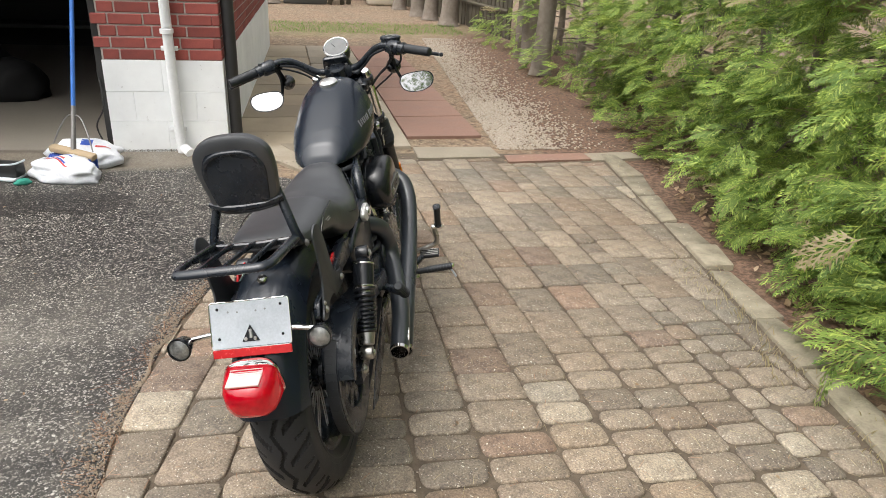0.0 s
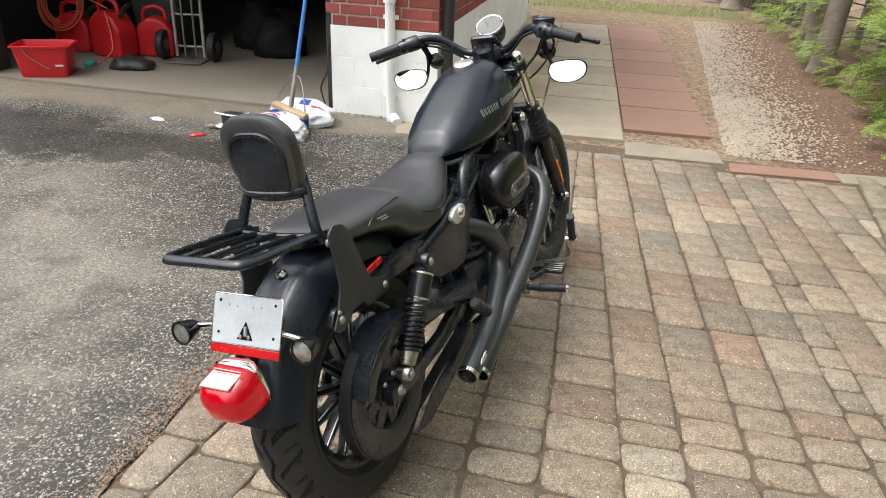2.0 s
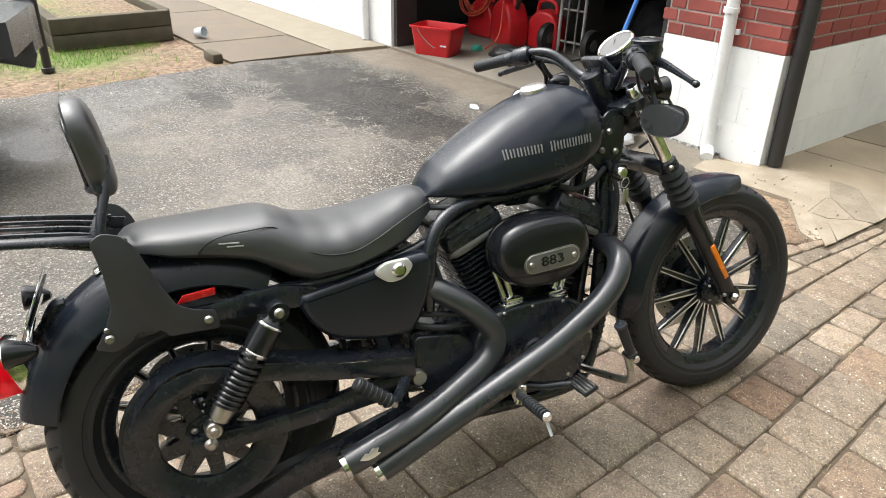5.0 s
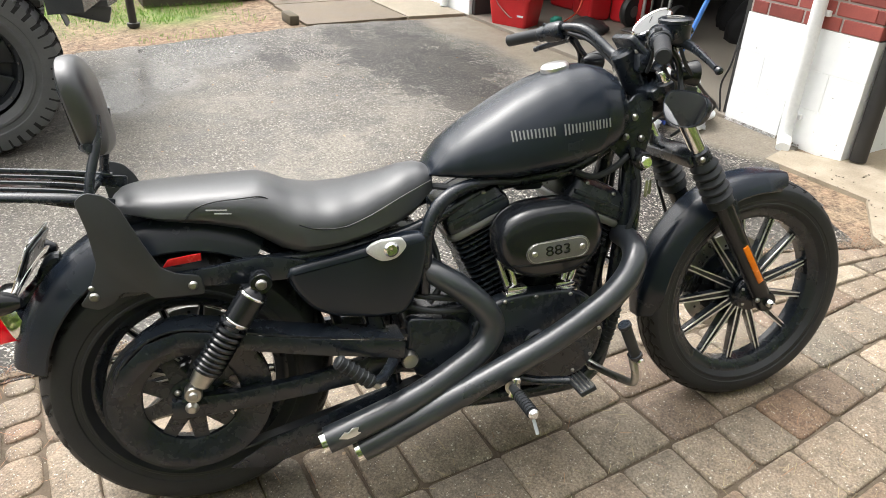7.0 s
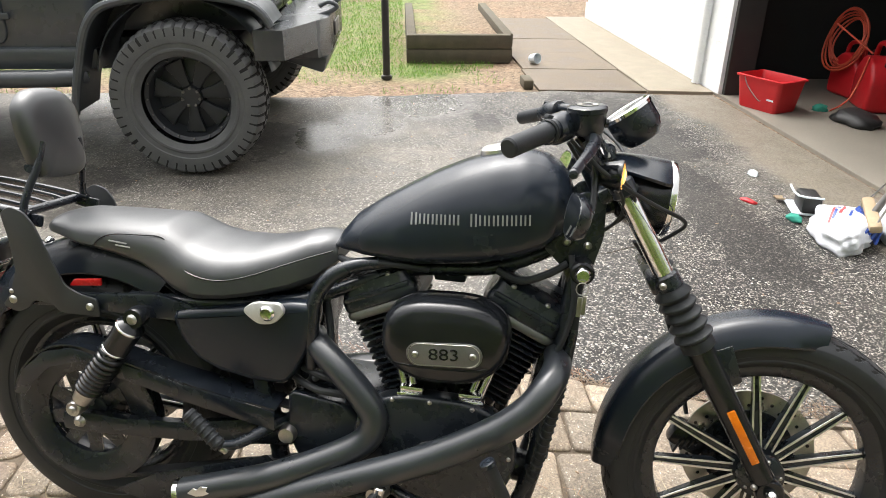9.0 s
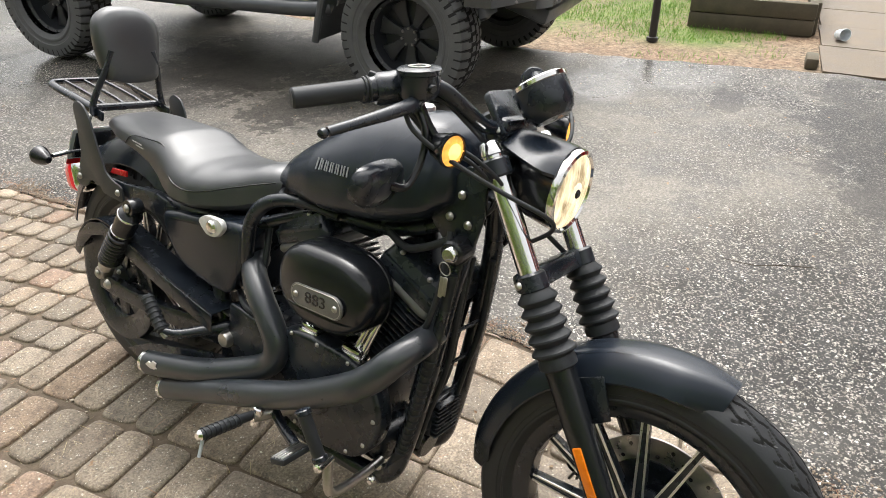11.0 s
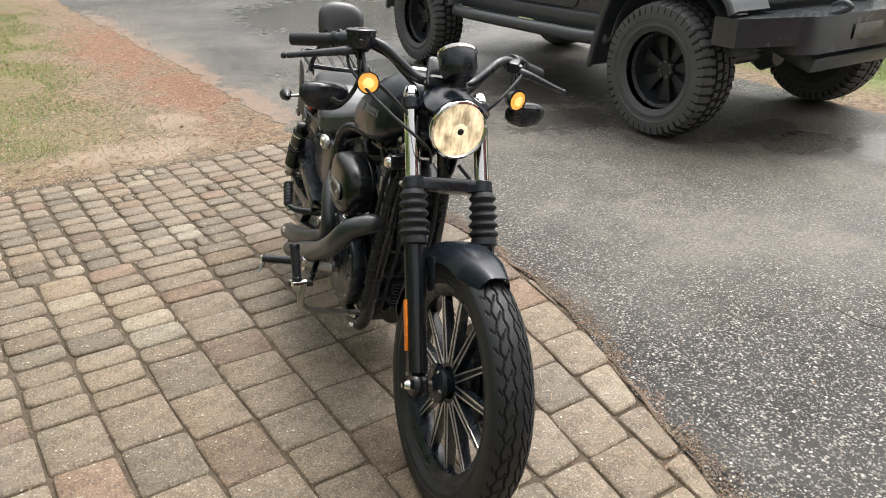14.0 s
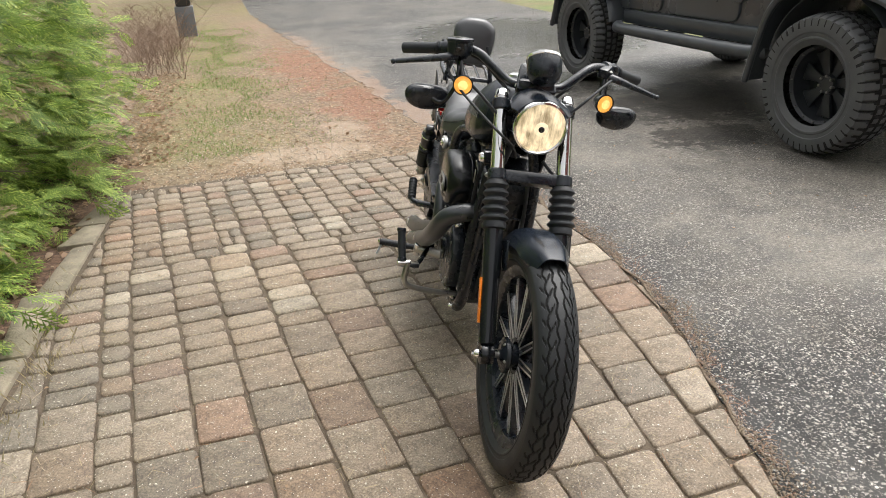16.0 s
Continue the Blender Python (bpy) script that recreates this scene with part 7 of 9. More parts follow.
    bp("mirror_arm", tube([(1.045, sy * 0.224, 1.035), (1.075, sy * 0.222, 1.0), (1.082, sy * 0.228, 0.955), (1.078, sy * (cy - 0.045), cz_ + 0.004), (1.064, sy * (cy - 0.015), cz_ + 0.006)], [0.007, 0.0065, 0.006, 0.006, 0.009], 12, 6), GLOSS, mir)
for sy in (-1, 1):
    pod = bp("switch_housing", rod((1.022, sy * 0.228, 1.060), (0.985, sy * 0.285, 1.040), 0.021, 0.020, 20, 0.005), SATIN, hb)
    bp("switch_button", box(0.018, 0.014, 0.010, bev=0.003, m=Matrix.Translation((0.995, sy * 0.262, 1.067)) @ pose(0, 0, 0, 0, 15, sy * -35)), GRIP, hb)
    bp("switch_button", box(0.012, 0.012, 0.008, bev=0.003, m=Matrix.Translation((0.990, sy * 0.25, 1.060)) @ pose(0, 0, 0, 0, -30, sy * -35)), GRIP, hb)
res = bp("brake_reservoir", lathe([(0, -0.024), (0.026, -0.024), (0.031, -0.016), (0.032, 0.012), (0.034, 0.014), (0.034, 0.021), (0.030, 0.024), (0, 0.0245)], axis="z", seg=36, m=pose(1.058, -0.226, 1.066, 6, -4, 0) @ Matrix.Diagonal((1.0, 1.15, 1.0, 1))), SATIN, label="black brake fluid reservoir", steer=True)
bp("lid_mark", lathe([(0.010, 0.0245), (0.018, 0.0245), (0.018, 0.0258), (0.010, 0.0258), (0.010, 0.0245)], axis="z", seg=28, m=pose(1.058, -0.226, 1.066, 6, -4, 0)), STEEL, res)
bp("sight_glass", rod((1.088, -0.235, 1.062), (1.094, -0.236, 1.0615), 0.008, 0.007, 16, 0.001), GLOSS, res)
for name, pts, r in (("brake_line", [(1.055, -0.255, 1.030), (1.075, -0.25, 0.995), (1.13, -0.215, 0.955), (1.20, -0.165, 0.915), (1.265, -0.115, 0.880), (1.255, -0.07, 0.845), (1.20, -0.04, 0.80)], 0.004),
                     ("throttle_cable", [(1.035, -0.235, 1.03), (1.08, -0.20, 0.985), (1.14, -0.16, 0.955), (1.17, -0.10, 0.90), (1.12, -0.06, 0.84), (1.02, -0.055, 0.79)], 0.0035),
                     ("throttle_cable", [(1.03, -0.225, 1.025), (1.07, -0.19, 0.975), (1.13, -0.145, 0.94), (1.15, -0.09, 0.88), (1.10, -0.05, 0.82), (1.0, -0.05, 0.77)], 0.0035),
                     ("clutch_cable", [(1.06, 0.245, 1.035), (1.12, 0.20, 1.02), (1.17, 0.13, 0.97), (1.15, 0.08, 0.90), (1.09, 0.07, 0.80), (1.03, 0.08, 0.6)], 0.004),
                     ("wiring", [(1.03, -0.20, 1.048), (1.06, -0.15, 1.032), (1.085, -0.11, 0.998), (1.10, -0.07, 0.965)], 0.005),
                     ("wiring", [(1.03, 0.20, 1.048), (1.06, 0.15, 1.032), (1.085, 0.11, 0.998), (1.10, 0.07, 0.965)], 0.005)):
    bp(name, tube(pts, r, 10, 7), GRIP, steer=True)

# ---- planting ----
def foliage_material(name, a, b, tip):
    m, nt, p = nodes_of(name)
    geo = nt.nodes.new("ShaderNodeNewGeometry")
    big = noise_of(nt, geo.outputs["Position"], 3.0, 4, 0.6)
    c = mixc(nt, ramp(nt, big, [(0.34, 0), (0.66, 1)]), a, b)
    c = mixc(nt, ramp(nt, geo.outputs["Random Per Island"], [(0.55, 0.0), (1.0, 0.75)]), c, tip)
    nt.links.new(c, p.inputs["Base Color"])
    p.inputs["Roughness"].default_value = 0.55
    thin = nt.nodes.new("ShaderNodeBsdfTranslucent")
    nt.links.new(c, thin.inputs["Color"])
    both = nt.nodes.new("ShaderNodeMixShader")
    both.inputs[0].default_value = 0.45
    nt.links.new(p.outputs[0], both.inputs[1])
    nt.links.new(thin.outputs[0], both.inputs[2])
    nt.links.new(both.outputs[0], nt.nodes["Material Output"].inputs["Surface"])
    return m


CEDAR = foliage_material("cedar_foliage", (0.105, 0.195, 0.044), (0.295, 0.42, 0.098), (0.68, 0.78, 0.20))
DRY_LEAF = foliage_material("dry_leaves", (0.20, 0.125, 0.075), (0.38, 0.26, 0.165), (0.54, 0.42, 0.29))
GRASS = foliage_material("grass_blades", (0.085, 0.20, 0.028), (0.15, 0.29, 0.045), (0.30, 0.34, 0.11))
STRAW = foliage_material("dry_straw", (0.30, 0.24, 0.13), (0.42, 0.35, 0.20), (0.50, 0.44, 0.28))
NEEDLES = foliage_material("fallen_needles", (0.24, 0.11, 0.06), (0.36, 0.19, 0.11), (0.46, 0.30, 0.19))
LEAVES = foliage_material("tree_leaves", (0.05, 0.09, 0.03), (0.09, 0.14, 0.04), (0.16, 0.2, 0.07))
TWIG_RED = surface("reddish_twig", (0.14, 0.090, 0.065), (0.30, 0.215, 0.155), 0.9, scale=20, fine=200)
PEBBLE = surface("pale_gravel", (0.30, 0.24, 0.185), (0.62, 0.55, 0.46), 0.9, scale=70, fine=300)


def mesh_from(name, verts, faces, material, parent=None):
    me = bpy.data.meshes.new(name)
    k = faces.shape[1]
    me.vertices.add(len(verts))
    me.vertices.foreach_set("co", verts.astype(np.float32).ravel())
    me.loops.add(faces.size)
    me.loops.foreach_set("vertex_index", faces.astype(np.int32).ravel())
    me.polygons.add(len(faces))
    me.polygons.foreach_set("loop_start", np.arange(0, faces.size, k, dtype=np.int32))
    me.update(calc_edges=True)
    me.materials.append(material)
    ob = new(name, me)
    ob.parent = parent
    return ob


def scatter(name, tv, tf, places, turns, sizes, material, parent=None):
    """Many copies of one small template, joined into one mesh."""
    n, k = len(places), len(tv)
    v = np.einsum("nij,kj->nki", turns, tv) * sizes[:, None, None] + places[:, None, :]
    f = (tf[None] + (np.arange(n) * k)[:, None, None]).reshape(-1, tf.shape[1])
    return mesh_from(name, v.reshape(-1, 3), f, material, parent)


def frames_from(out, rng, droop):
    """Turns that lay a template's x along out, with its flat side tipped about."""
    n = len(out)
    x = out / np.linalg.norm(out, axis=1)[:, None]
    up = np.tile([0.0, 0.0, 1.0], (n, 1)) + rng.normal(0, droop, (n, 3))
    y = np.cross(up, x)
    y /= np.linalg.norm(y, axis=1)[:, None] + 1e-9
    z = np.cross(x, y)
    return np.stack([x, y, z], axis=2)


def spray_template():
    """One flat cedar frond: a drooping stem with forked side sprigs, each a row of slim scale leaves."""
    v, f = [], []

    def leaf(p, d, length, w, z):
        d = np.array(d, float) / np.linalg.norm(d)
        s = np.array([-d[1], d[0], 0.0])
        i = len(v)
        p = np.array(p, float)
        v.extend([p + d * length * 0.32 + s * w + np.array([0, 0, z * 0.3]), p - d * length * 0.04, p + d * length * 0.32 - s * w + np.array([0, 0, z * 0.3]), p + d * length + np.array([0, 0, z])])
        f.append((i, i + 1, i + 2, i + 3))

    def fall(t):
        return -0.20 * t * t
    for t0, t1 in ((0.0, 0.5), (0.48, 1.0)):
        leaf((t0, 0, fall(t0)), (1, 0, 0), t1 - t0, 0.016, fall(t1) - fall(t0))
    for k in range(6):
        t = 0.12 + 0.145 * k
        for s in (-1, 1):
            n = 0.46 * (1.0 - 0.72 * abs(t - 0.30)) * (1 + 0.12 * ((k * 7 + s) % 3 - 1))
            t_ = t + (0.05 if s > 0 else 0)
            base = np.array((t_, 0, fall(t_)))
            d = np.array((0.80, s * 0.60, -0.10))
            leaf(base, d[:2].tolist() + [0], n, 0.019, -0.10 * n)
            for q, g in ((0.34, 0.38), (0.66, 0.30)):
                at = base + d * n * q
                leaf(at, (1.0, s * 0.08, 0), n * g * 1.2, 0.021, -0.05)
                leaf(at, (0.40, s * 0.92, 0), n * g * 1.05, 0.021, -0.04)
    return np.array(v), np.array(f)


SPRAY_V, SPRAY_F = spray_template()


def hedge_x(y):
    return 1.98 + 0.155 * y


nrng = np.random.default_rng(11)


def cedar(cx, cy, height, radius, count, label):
    tree = tagged(empty("cedar_tree", pose(cx, cy, -0.02)), label, "hedge tree", "cedar hedge")
    stem = tube([(0, 0, 0), (0.03, 0.02, 0.6), (-0.02, 0.03, 1.4), (0.02, 0, height)], [0.055, 0.045, 0.03, 0.008], 10, 4)
    part("trunk", stem, BARK, tree)
    for i in range(26):
        b = bmesh.new()
        a, z = random.uniform(0, 6.28), random.uniform(0.12, height * 0.92)
        r = radius * (1 - 0.4 * z / height) * random.uniform(0.8, 1.12)
        tube([(0, 0, z), (r * 0.5 * math.cos(a), r * 0.5 * math.sin(a), z + 0.04), (r * math.cos(a), r * math.sin(a), z - 0.02)], [0.011, 0.006, 0.002], 5, 2, bm=b)
        part("limb", b, BARK, tree)
    # fronds hang in clumps at the ends of limbs, with darker gaps between them
    knots = max(40, count // 16)
    kth, kz = nrng.uniform(0, 2 * np.pi, knots), height * nrng.uniform(0.02, 1, knots) ** 1.25
    prof = np.interp(kz / height, [0, 0.08, 0.3, 0.7, 0.9, 1.0], [0.74, 0.98, 1.0, 0.85, 0.5, 0.12])
    kr = radius * prof * nrng.uniform(0.66, 1.14, knots)
    pick = nrng.integers(0, knots, count)
    spread = nrng.normal(0, 1, (count, 3)) * np.array([0.085, 0.085, 0.075])
    places = np.stack([kr[pick] * np.cos(kth[pick]), kr[pick] * np.sin(kth[pick]), kz[pick]], 1) + spread
    places[:, 2] = np.maximum(places[:, 2], 0.05)
    out = np.stack([np.cos(kth[pick]), np.sin(kth[pick]), np.full(count, -0.12)], 1) + nrng.normal(0, 0.42, (count, 3)) * np.array([1, 1, 0.8])
    sizes = nrng.uniform(0.09, 0.21, count)
    dry = count // 26
    scatter("dead_fronds", SPRAY_V, SPRAY_F, places[:dry] * 0.97, frames_from(out[:dry], nrng, 0.6), sizes[:dry] * 1.1, STRAW, tree)
    places, out, sizes = places[dry:], out[dry:], sizes[dry:]
    count -= dry
    scatter("crown", SPRAY_V, SPRAY_F, places, frames_from(out, nrng, 0.42), sizes, CEDAR, tree)


y = -0.98
while y < 7.6:
    cedar(hedge_x(y) + (0.77 if y < 1.2 else 0.74 if 1.8 < y < 4.4 else 0.64) + random.uniform(-0.06, 0.06), y, random.uniform(2.3, 2.9), random.uniform(0.66, 0.78), 2200 if y < 4.2 else 1300, "green cedar tree in a dense hedge row")
    y += random.uniform(0.62, 0.74)
for cx, cy, h in ((3.35, 8.1, 2.9), (3.5, 9.0, 3.0), (3.6, 10.2, 3.0), (3.45, 11.3, 2.8), (3.8, 7.6, 3.1)):
    cedar(cx, cy, h, 0.8, 700, "green cedar tree behind the gravel strip")
for cx, cy, r, lean in ((2.86, 8.55, 0.10, 0.1), (3.02, 9.5, 0.13, -0.1), (2.95, 9.85, 0.07, 0.05), (2.55, 13.4, 0.14, 0.2), (2.35, 14.3, 0.12, 0.15), (2.2, 14.9, 0.13, -0.1), (1.95, 16.2, 0.12, 0.1), (-0.85, 17.0, 0.2, 0.1)):
    t = tagged(empty("tree_trunk", pose(cx, cy, -0.03)), "grey-brown bare tree trunk", "tree", "bare trunks")
    part("trunk", tube([(0, 0, 0), (lean * 0.1, 0.02, 0.25), (lean * 0.5, 0.05, 1.2), (lean, 0, 3.4)], [r * 1.5, r * 1.08, r, r * 0.6], 14, 5), BARK, t)
    for k in range(4):
        a = k * 1.7 + cx
        part("limb", tube([(lean * 0.7, 0.02, 2.0 + 0.3 * k), (lean + 0.35 * math.cos(a), 0.35 * math.sin(a), 2.6 + 0.3 * k), (lean + 0.9 * math.cos(a), 0.9 * math.sin(a), 3.3 + 0.3 * k)], [r * 0.5, r * 0.3, r * 0.1], 8, 4), BARK, t)

# leafy trees behind the drive's far end, mirrored in the chrome
leaf_v = np.array([(0, 0, 0), (0.5, 0.28, 0.05), (1, 0, -0.08), (0.5, -0.28, 0.05)], float)
leaf_f = np.array([(0, 1, 2, 3)])
for cx, cy, h in ((3.4, -9.5, 7.0), (-0.6, -17.5, 8.5), (-12.5, -21.0, 8.0), (6.5, -3.5, 7.5), (-14.5, -7.0, 7.0)):
    t = tagged(empty("broadleaf_tree", pose(cx, cy, -0.03)), "tall leafy tree beyond the driveway", "tree", "far trees")
    part("trunk", tube([(0, 0, 0), (0.05, 0, 1.2), (0.1, 0.1, 3.0), (0, 0, h * 0.8)], [0.26, 0.19, 0.15, 0.04], 12, 5), BARK, t)
    spots = []
    for k in range(11):
        a, z = k * 2.4 + cx, 2.2 + (h - 3.0) * k / 11
        n = 1.9 * (1 - 0.4 * k / 11) * random.uniform(0.8, 1.2)
        tip = Vector((n * math.cos(a), n * math.sin(a), z + 0.9))
        part("limb", tube([(0.05, 0.05, z), tip * 0.5 + Vector((0, 0, z * 0.5 + 0.1)), tip], [0.07, 0.045, 0.012], 7, 4), BARK, t)
        spots.append(tip)
    n = 5200
    pick = nrng.integers(0, len(spots), n)
    pts = np.array([tuple(p) for p in spots])[pick] + nrng.normal(0, 0.42, (n, 3))
    scatter("crown", leaf_v, leaf_f, pts, frames_from(nrng.normal(0, 1, (n, 3)), nrng, 0.9), nrng.uniform(0.1, 0.2, n), LEAVES, t)

# an unseen belt of trees all round, far off, added to darken horizon reflections
n = 26000
th = nrng.uniform(0, 2 * np.pi, n)
far = 34 + 9 * nrng.uniform(0, 1, n)
tall = 6.0 + 1.6 * np.sin(th * 9) + 1.0 * np.sin(th * 23 + 1)
pts = np.stack([far * np.cos(th), far * np.sin(th), tall * nrng.uniform(0.0, 1, n)], 1)
tagged(scatter("far_woods", leaf_v, leaf_f, pts, frames_from(nrng.normal(0, 1, (n, 3)), nrng, 0.9), nrng.uniform(0.7, 1.5, n), LEAVES), "unseen far belt of green trees added to dim the horizon sky", "woods", kind="stuff")

# twiggy shrub, dry leaves, grass, needles, gravel
shrub = tagged(empty("bare_shrub", pose(1.85, -5.5, -0.012)), "brown leafless twiggy shrub at the lawn edge", "shrub")
for i in range(110):
    a, n = random.uniform(0, 6.28), random.uniform(0.3, 0.75)
    w = random.uniform(0.15, 0.55)
    bx, by = random.uniform(-0.38, 0.30), random.uniform(-1.3, 1.6)
    b = tube([(bx, by, 0), (bx + w * 0.3 * math.cos(a), by + w * 0.3 * math.sin(a), n * 0.5), (bx + w * math.cos(a), by + w * math.sin(a), n)], [0.004, 0.0024, 0.0008], 5, 3)
    for q in range(13):
        k = random.uniform(0.2, 0.98)
        at = Vector((bx + w * k * k * math.cos(a), by + w * k * k * math.sin(a), n * k))
        e = random.uniform(0, 6.28)
        g = random.uniform(0.08, 0.26)
        tube([at, at + Vector((g * 0.5 * math.cos(e), g * 0.5 * math.sin(e), g * 0.4)), at + Vector((g * math.cos(e), g * math.sin(e), g * random.uniform(0.2, 0.9)))], [0.0021, 0.0014, 0.0006], 4, 2, bm=b)
    part("twig", b, TWIG_RED, shrub)


def flat_turns(n, tip):
    a = nrng.uniform(0, 2 * np.pi, n)
    return frames_from(np.stack([np.cos(a), np.sin(a), nrng.normal(0, tip, n)], 1), nrng, tip)


def strew(name, count, pick, v, f, size, tip, material, label, category, z=-0.012):
    pts = np.array([pick() for _ in range(count)])
    pts = np.concatenate([pts, np.full((count, 1), z) + nrng.uniform(0, 0.008, (count, 1))], 1)
    ob = scatter(name, v, f, pts, flat_turns(count, tip), nrng.uniform(*size, count), material)
    return tagged(ob, label, category, kind="stuff")


U = nrng.uniform


def near_hedge():
    y = U(-0.6, 7.5)
    return (hedge_x(y) + U(-0.12, 0.45), y)


def leaf_bed():
    y = U(-4.4, -0.3)
    return (1.80 + nrng.normal(0, 0.16), y)


curl_v = np.array([(0, 0, 0), (0.35, 0.30, 0.16), (0.75, 0.22, 0.12), (1, 0, 0.02), (0.75, -0.22, 0.14), (0.35, -0.30, 0.18), (0.5, 0, 0.0)], float)
curl_f = np.array([(0, 1, 6, 5), (1, 2, 3, 6), (6, 3, 4, 5)])
strew("leaf_litter", 1300, near_hedge, curl_v, curl_f, (0.025, 0.06), 0.35, DRY_LEAF, "brown dry leaves under the hedge", "leaf litter")
strew("leaf_litter", 1500, leaf_bed, curl_v, curl_f, (0.02, 0.05), 0.4, DRY_LEAF, "curled dry leaves by the lawn edge", "leaf litter", z=-0.004)
needle_v = np.array([(0, 0.012, 0), (1, 0.02, 0.03), (1, -0.02, 0.03), (0, -0.012, 0)], float)
needle_f = np.array([(0, 1, 2, 3)])


def drive_edge():
    y = U(0.0, 4.6)
    return (edge_x(y) - 0.02 + nrng.normal(0, 0.035), y)


def dirt_strip():
    y = U(-8.0, 0.28)
    return (U(-0.35, 1.8), y)


def mulch():
    y = U(5.2, 11.5)
    return (U(1.55, 2.95), y)


strew("needle_drift", 1500, drive_edge, needle_v, needle_f, (0.02, 0.055), 0.2, NEEDLES, "rusty fallen needles drifted along the asphalt edge", "needles", z=-0.004)
strew("needle_drift", 1600, dirt_strip, needle_v, needle_f, (0.02, 0.07), 0.25, NEEDLES, "rusty needles and chaff on bare soil", "needles", z=-0.008)
strew("needle_drift", 4500, mulch, needle_v, needle_f, (0.02, 0.06), 0.25, NEEDLES, "rusty needles over gravel and soil", "needles", z=-0.018)
stone_v = np.array([(1, 0, 0), (-1, 0, 0), (0, 0.8, 0), (0, -0.8, 0), (0, 0, 0.5), (0, 0, -0.5)], float)
stone_f = np.array([(0, 2, 4), (2, 1, 4), (1, 3, 4), (3, 0, 4), (2, 0, 5), (1, 2, 5), (3, 1, 5), (0, 3, 5)])


def gravel_bed():
    y = U(5.3, 11.6) if U(0, 1) < 0.75 else U(5.3, 7.0)
    return (1.56 + abs(nrng.normal(0, 0.33)) + 0.04 * (y - 5), y)


def gravel_rear():
    return (1.0 + nrng.normal(0, 0.55), U(-1.6, 0.3))


strew("gravel", 9000, gravel_bed, stone_v, stone_f, (0.006, 0.017), 0.3, PEBBLE, "pale gravel spilled beside the path", "gravel", z=-0.02)
strew("gravel", 2600, gravel_rear, stone_v, stone_f, (0.004, 0.010), 0.3, PEBBLE, "fine pale gravel on the soil", "gravel", z=-0.011)
blade_v = np.array([(0, 0.055, 0), (0, -0.055, 0), (0.25, 0.0, 0.6), (0.55, 0.0, 0.95)], float)
blade_f = np.array([(0, 1, 2), (0, 2, 3)])


def tufts(count, pick, size, material, label, z=-0.012):
    pts = np.array([pick() for _ in range(count)])
    pts = np.concatenate([pts, np.full((count, 1), z)], 1)
    a = nrng.uniform(0, 2 * np.pi, count)
    c, s = np.cos(a), np.sin(a)
    o, i = np.zeros(count), np.ones(count)
    turns = np.stack([np.stack([c, s, o], 1), np.stack([-s, c, o], 1), np.stack([o, o, i], 1)], 2)
    tagged(scatter("grass", blade_v, blade_f, pts, turns, nrng.uniform(*size, count), material), label, "grass", kind="stuff")


def lawn_left():
    while True:
        x, y = -4.3 - 9.5 * U(0, 1) ** 1.5, U(-3.0, 3.5)
        if x < -5.15 + 0.25 * math.sin(y * 3) or (U(0, 1) < 0.16 and math.sin(x * 5 + 1) * math.sin(y * 4) > 0.1):
            if not (x < -5.6 and 2.6 < y):
                return (x, y)


def lawn_rear():
    while True:
        x, y = 1.02 + nrng.normal(0, 0.32), U(-9, -0.3)
        if math.sin(x * 7.3 + 2.0 * math.sin(y * 1.7)) + math.sin(y * 4.1 + x * 2.0) > -0.2 or U(0, 1) < 0.15:
            return (x, y)


def lawn_far():
    return (U(-2.5, 2.6), U(11.9, 13.3))


tufts(52000, lawn_left, (0.022, 0.055), GRASS, "fresh green lawn grass")
tufts(15000, lawn_rear, (0.012, 0.036), GRASS, "thin short grass on the soil strip")
tufts(1800, lawn_rear, (0.012, 0.035), STRAW, "dry straw-coloured grass")
tufts(5000, lawn_far, (0.02, 0.06), GRASS, "thin grass beyond the path")
for cx, cy, n in ((1.98, 2.25, 90), (2.02, 2.75, 70), (2.05, 3.05, 30), (2.0, 1.75, 40)):
    tufts(n, lambda cx=cx, cy=cy: (cx + nrng.normal(0, 0.05), cy + nrng.normal(0, 0.12)), (0.02, 0.055), STRAW, "dry weed tuft in the curb joint", z=-0.008)



def on_pavers():
    y = U(0.25, 5.1)
    return (U(edge_x(y) + 0.02, curb_x(y) + 0.12), y)


def rear_patch():
    return (0.35 + nrng.normal(0, 0.55), -0.3 + nrng.normal(0, 0.9))


CHAFF = surface("pale_chaff", (0.40, 0.36, 0.27), (0.72, 0.69, 0.60), 0.9, scale=90, fine=300)
GRIT = surface("edge_grit", (0.20, 0.15, 0.105), (0.38, 0.31, 0.235), 0.9, scale=40, fine=300)


def grit_line():
    y = U(0.2, 4.7)
    return (edge_x(y) + 0.006 - abs(nrng.normal(0, 0.028)) * (1.2 + math.sin(y * 7)) - 0.01 * math.sin(y * 23), y)


strew("rubble", 60, lambda: (-0.1 + nrng.normal(0, 0.28), 4.98 + nrng.normal(0, 0.17)), stone_v, stone_f, (0.003, 0.010), 0.5, CRUMB, "crumbs of broken concrete at the house corner", "rubble", z=0.003)
strew("leaf_litter", 900, lambda: (U(-0.3, 1.75), -4.5 * U(0, 1) ** 1.4 + 0.15), curl_v, curl_f, (0.012, 0.04), 0.3, DRY_LEAF, "small dry leaves strewn over the soil strip", "leaf litter", z=-0.005)
strew("leaf_litter", 130, on_pavers, curl_v, curl_f, (0.008, 0.02), 0.3, DRY_LEAF, "small dry leaf bits on the pavers", "leaf litter", z=0.002)
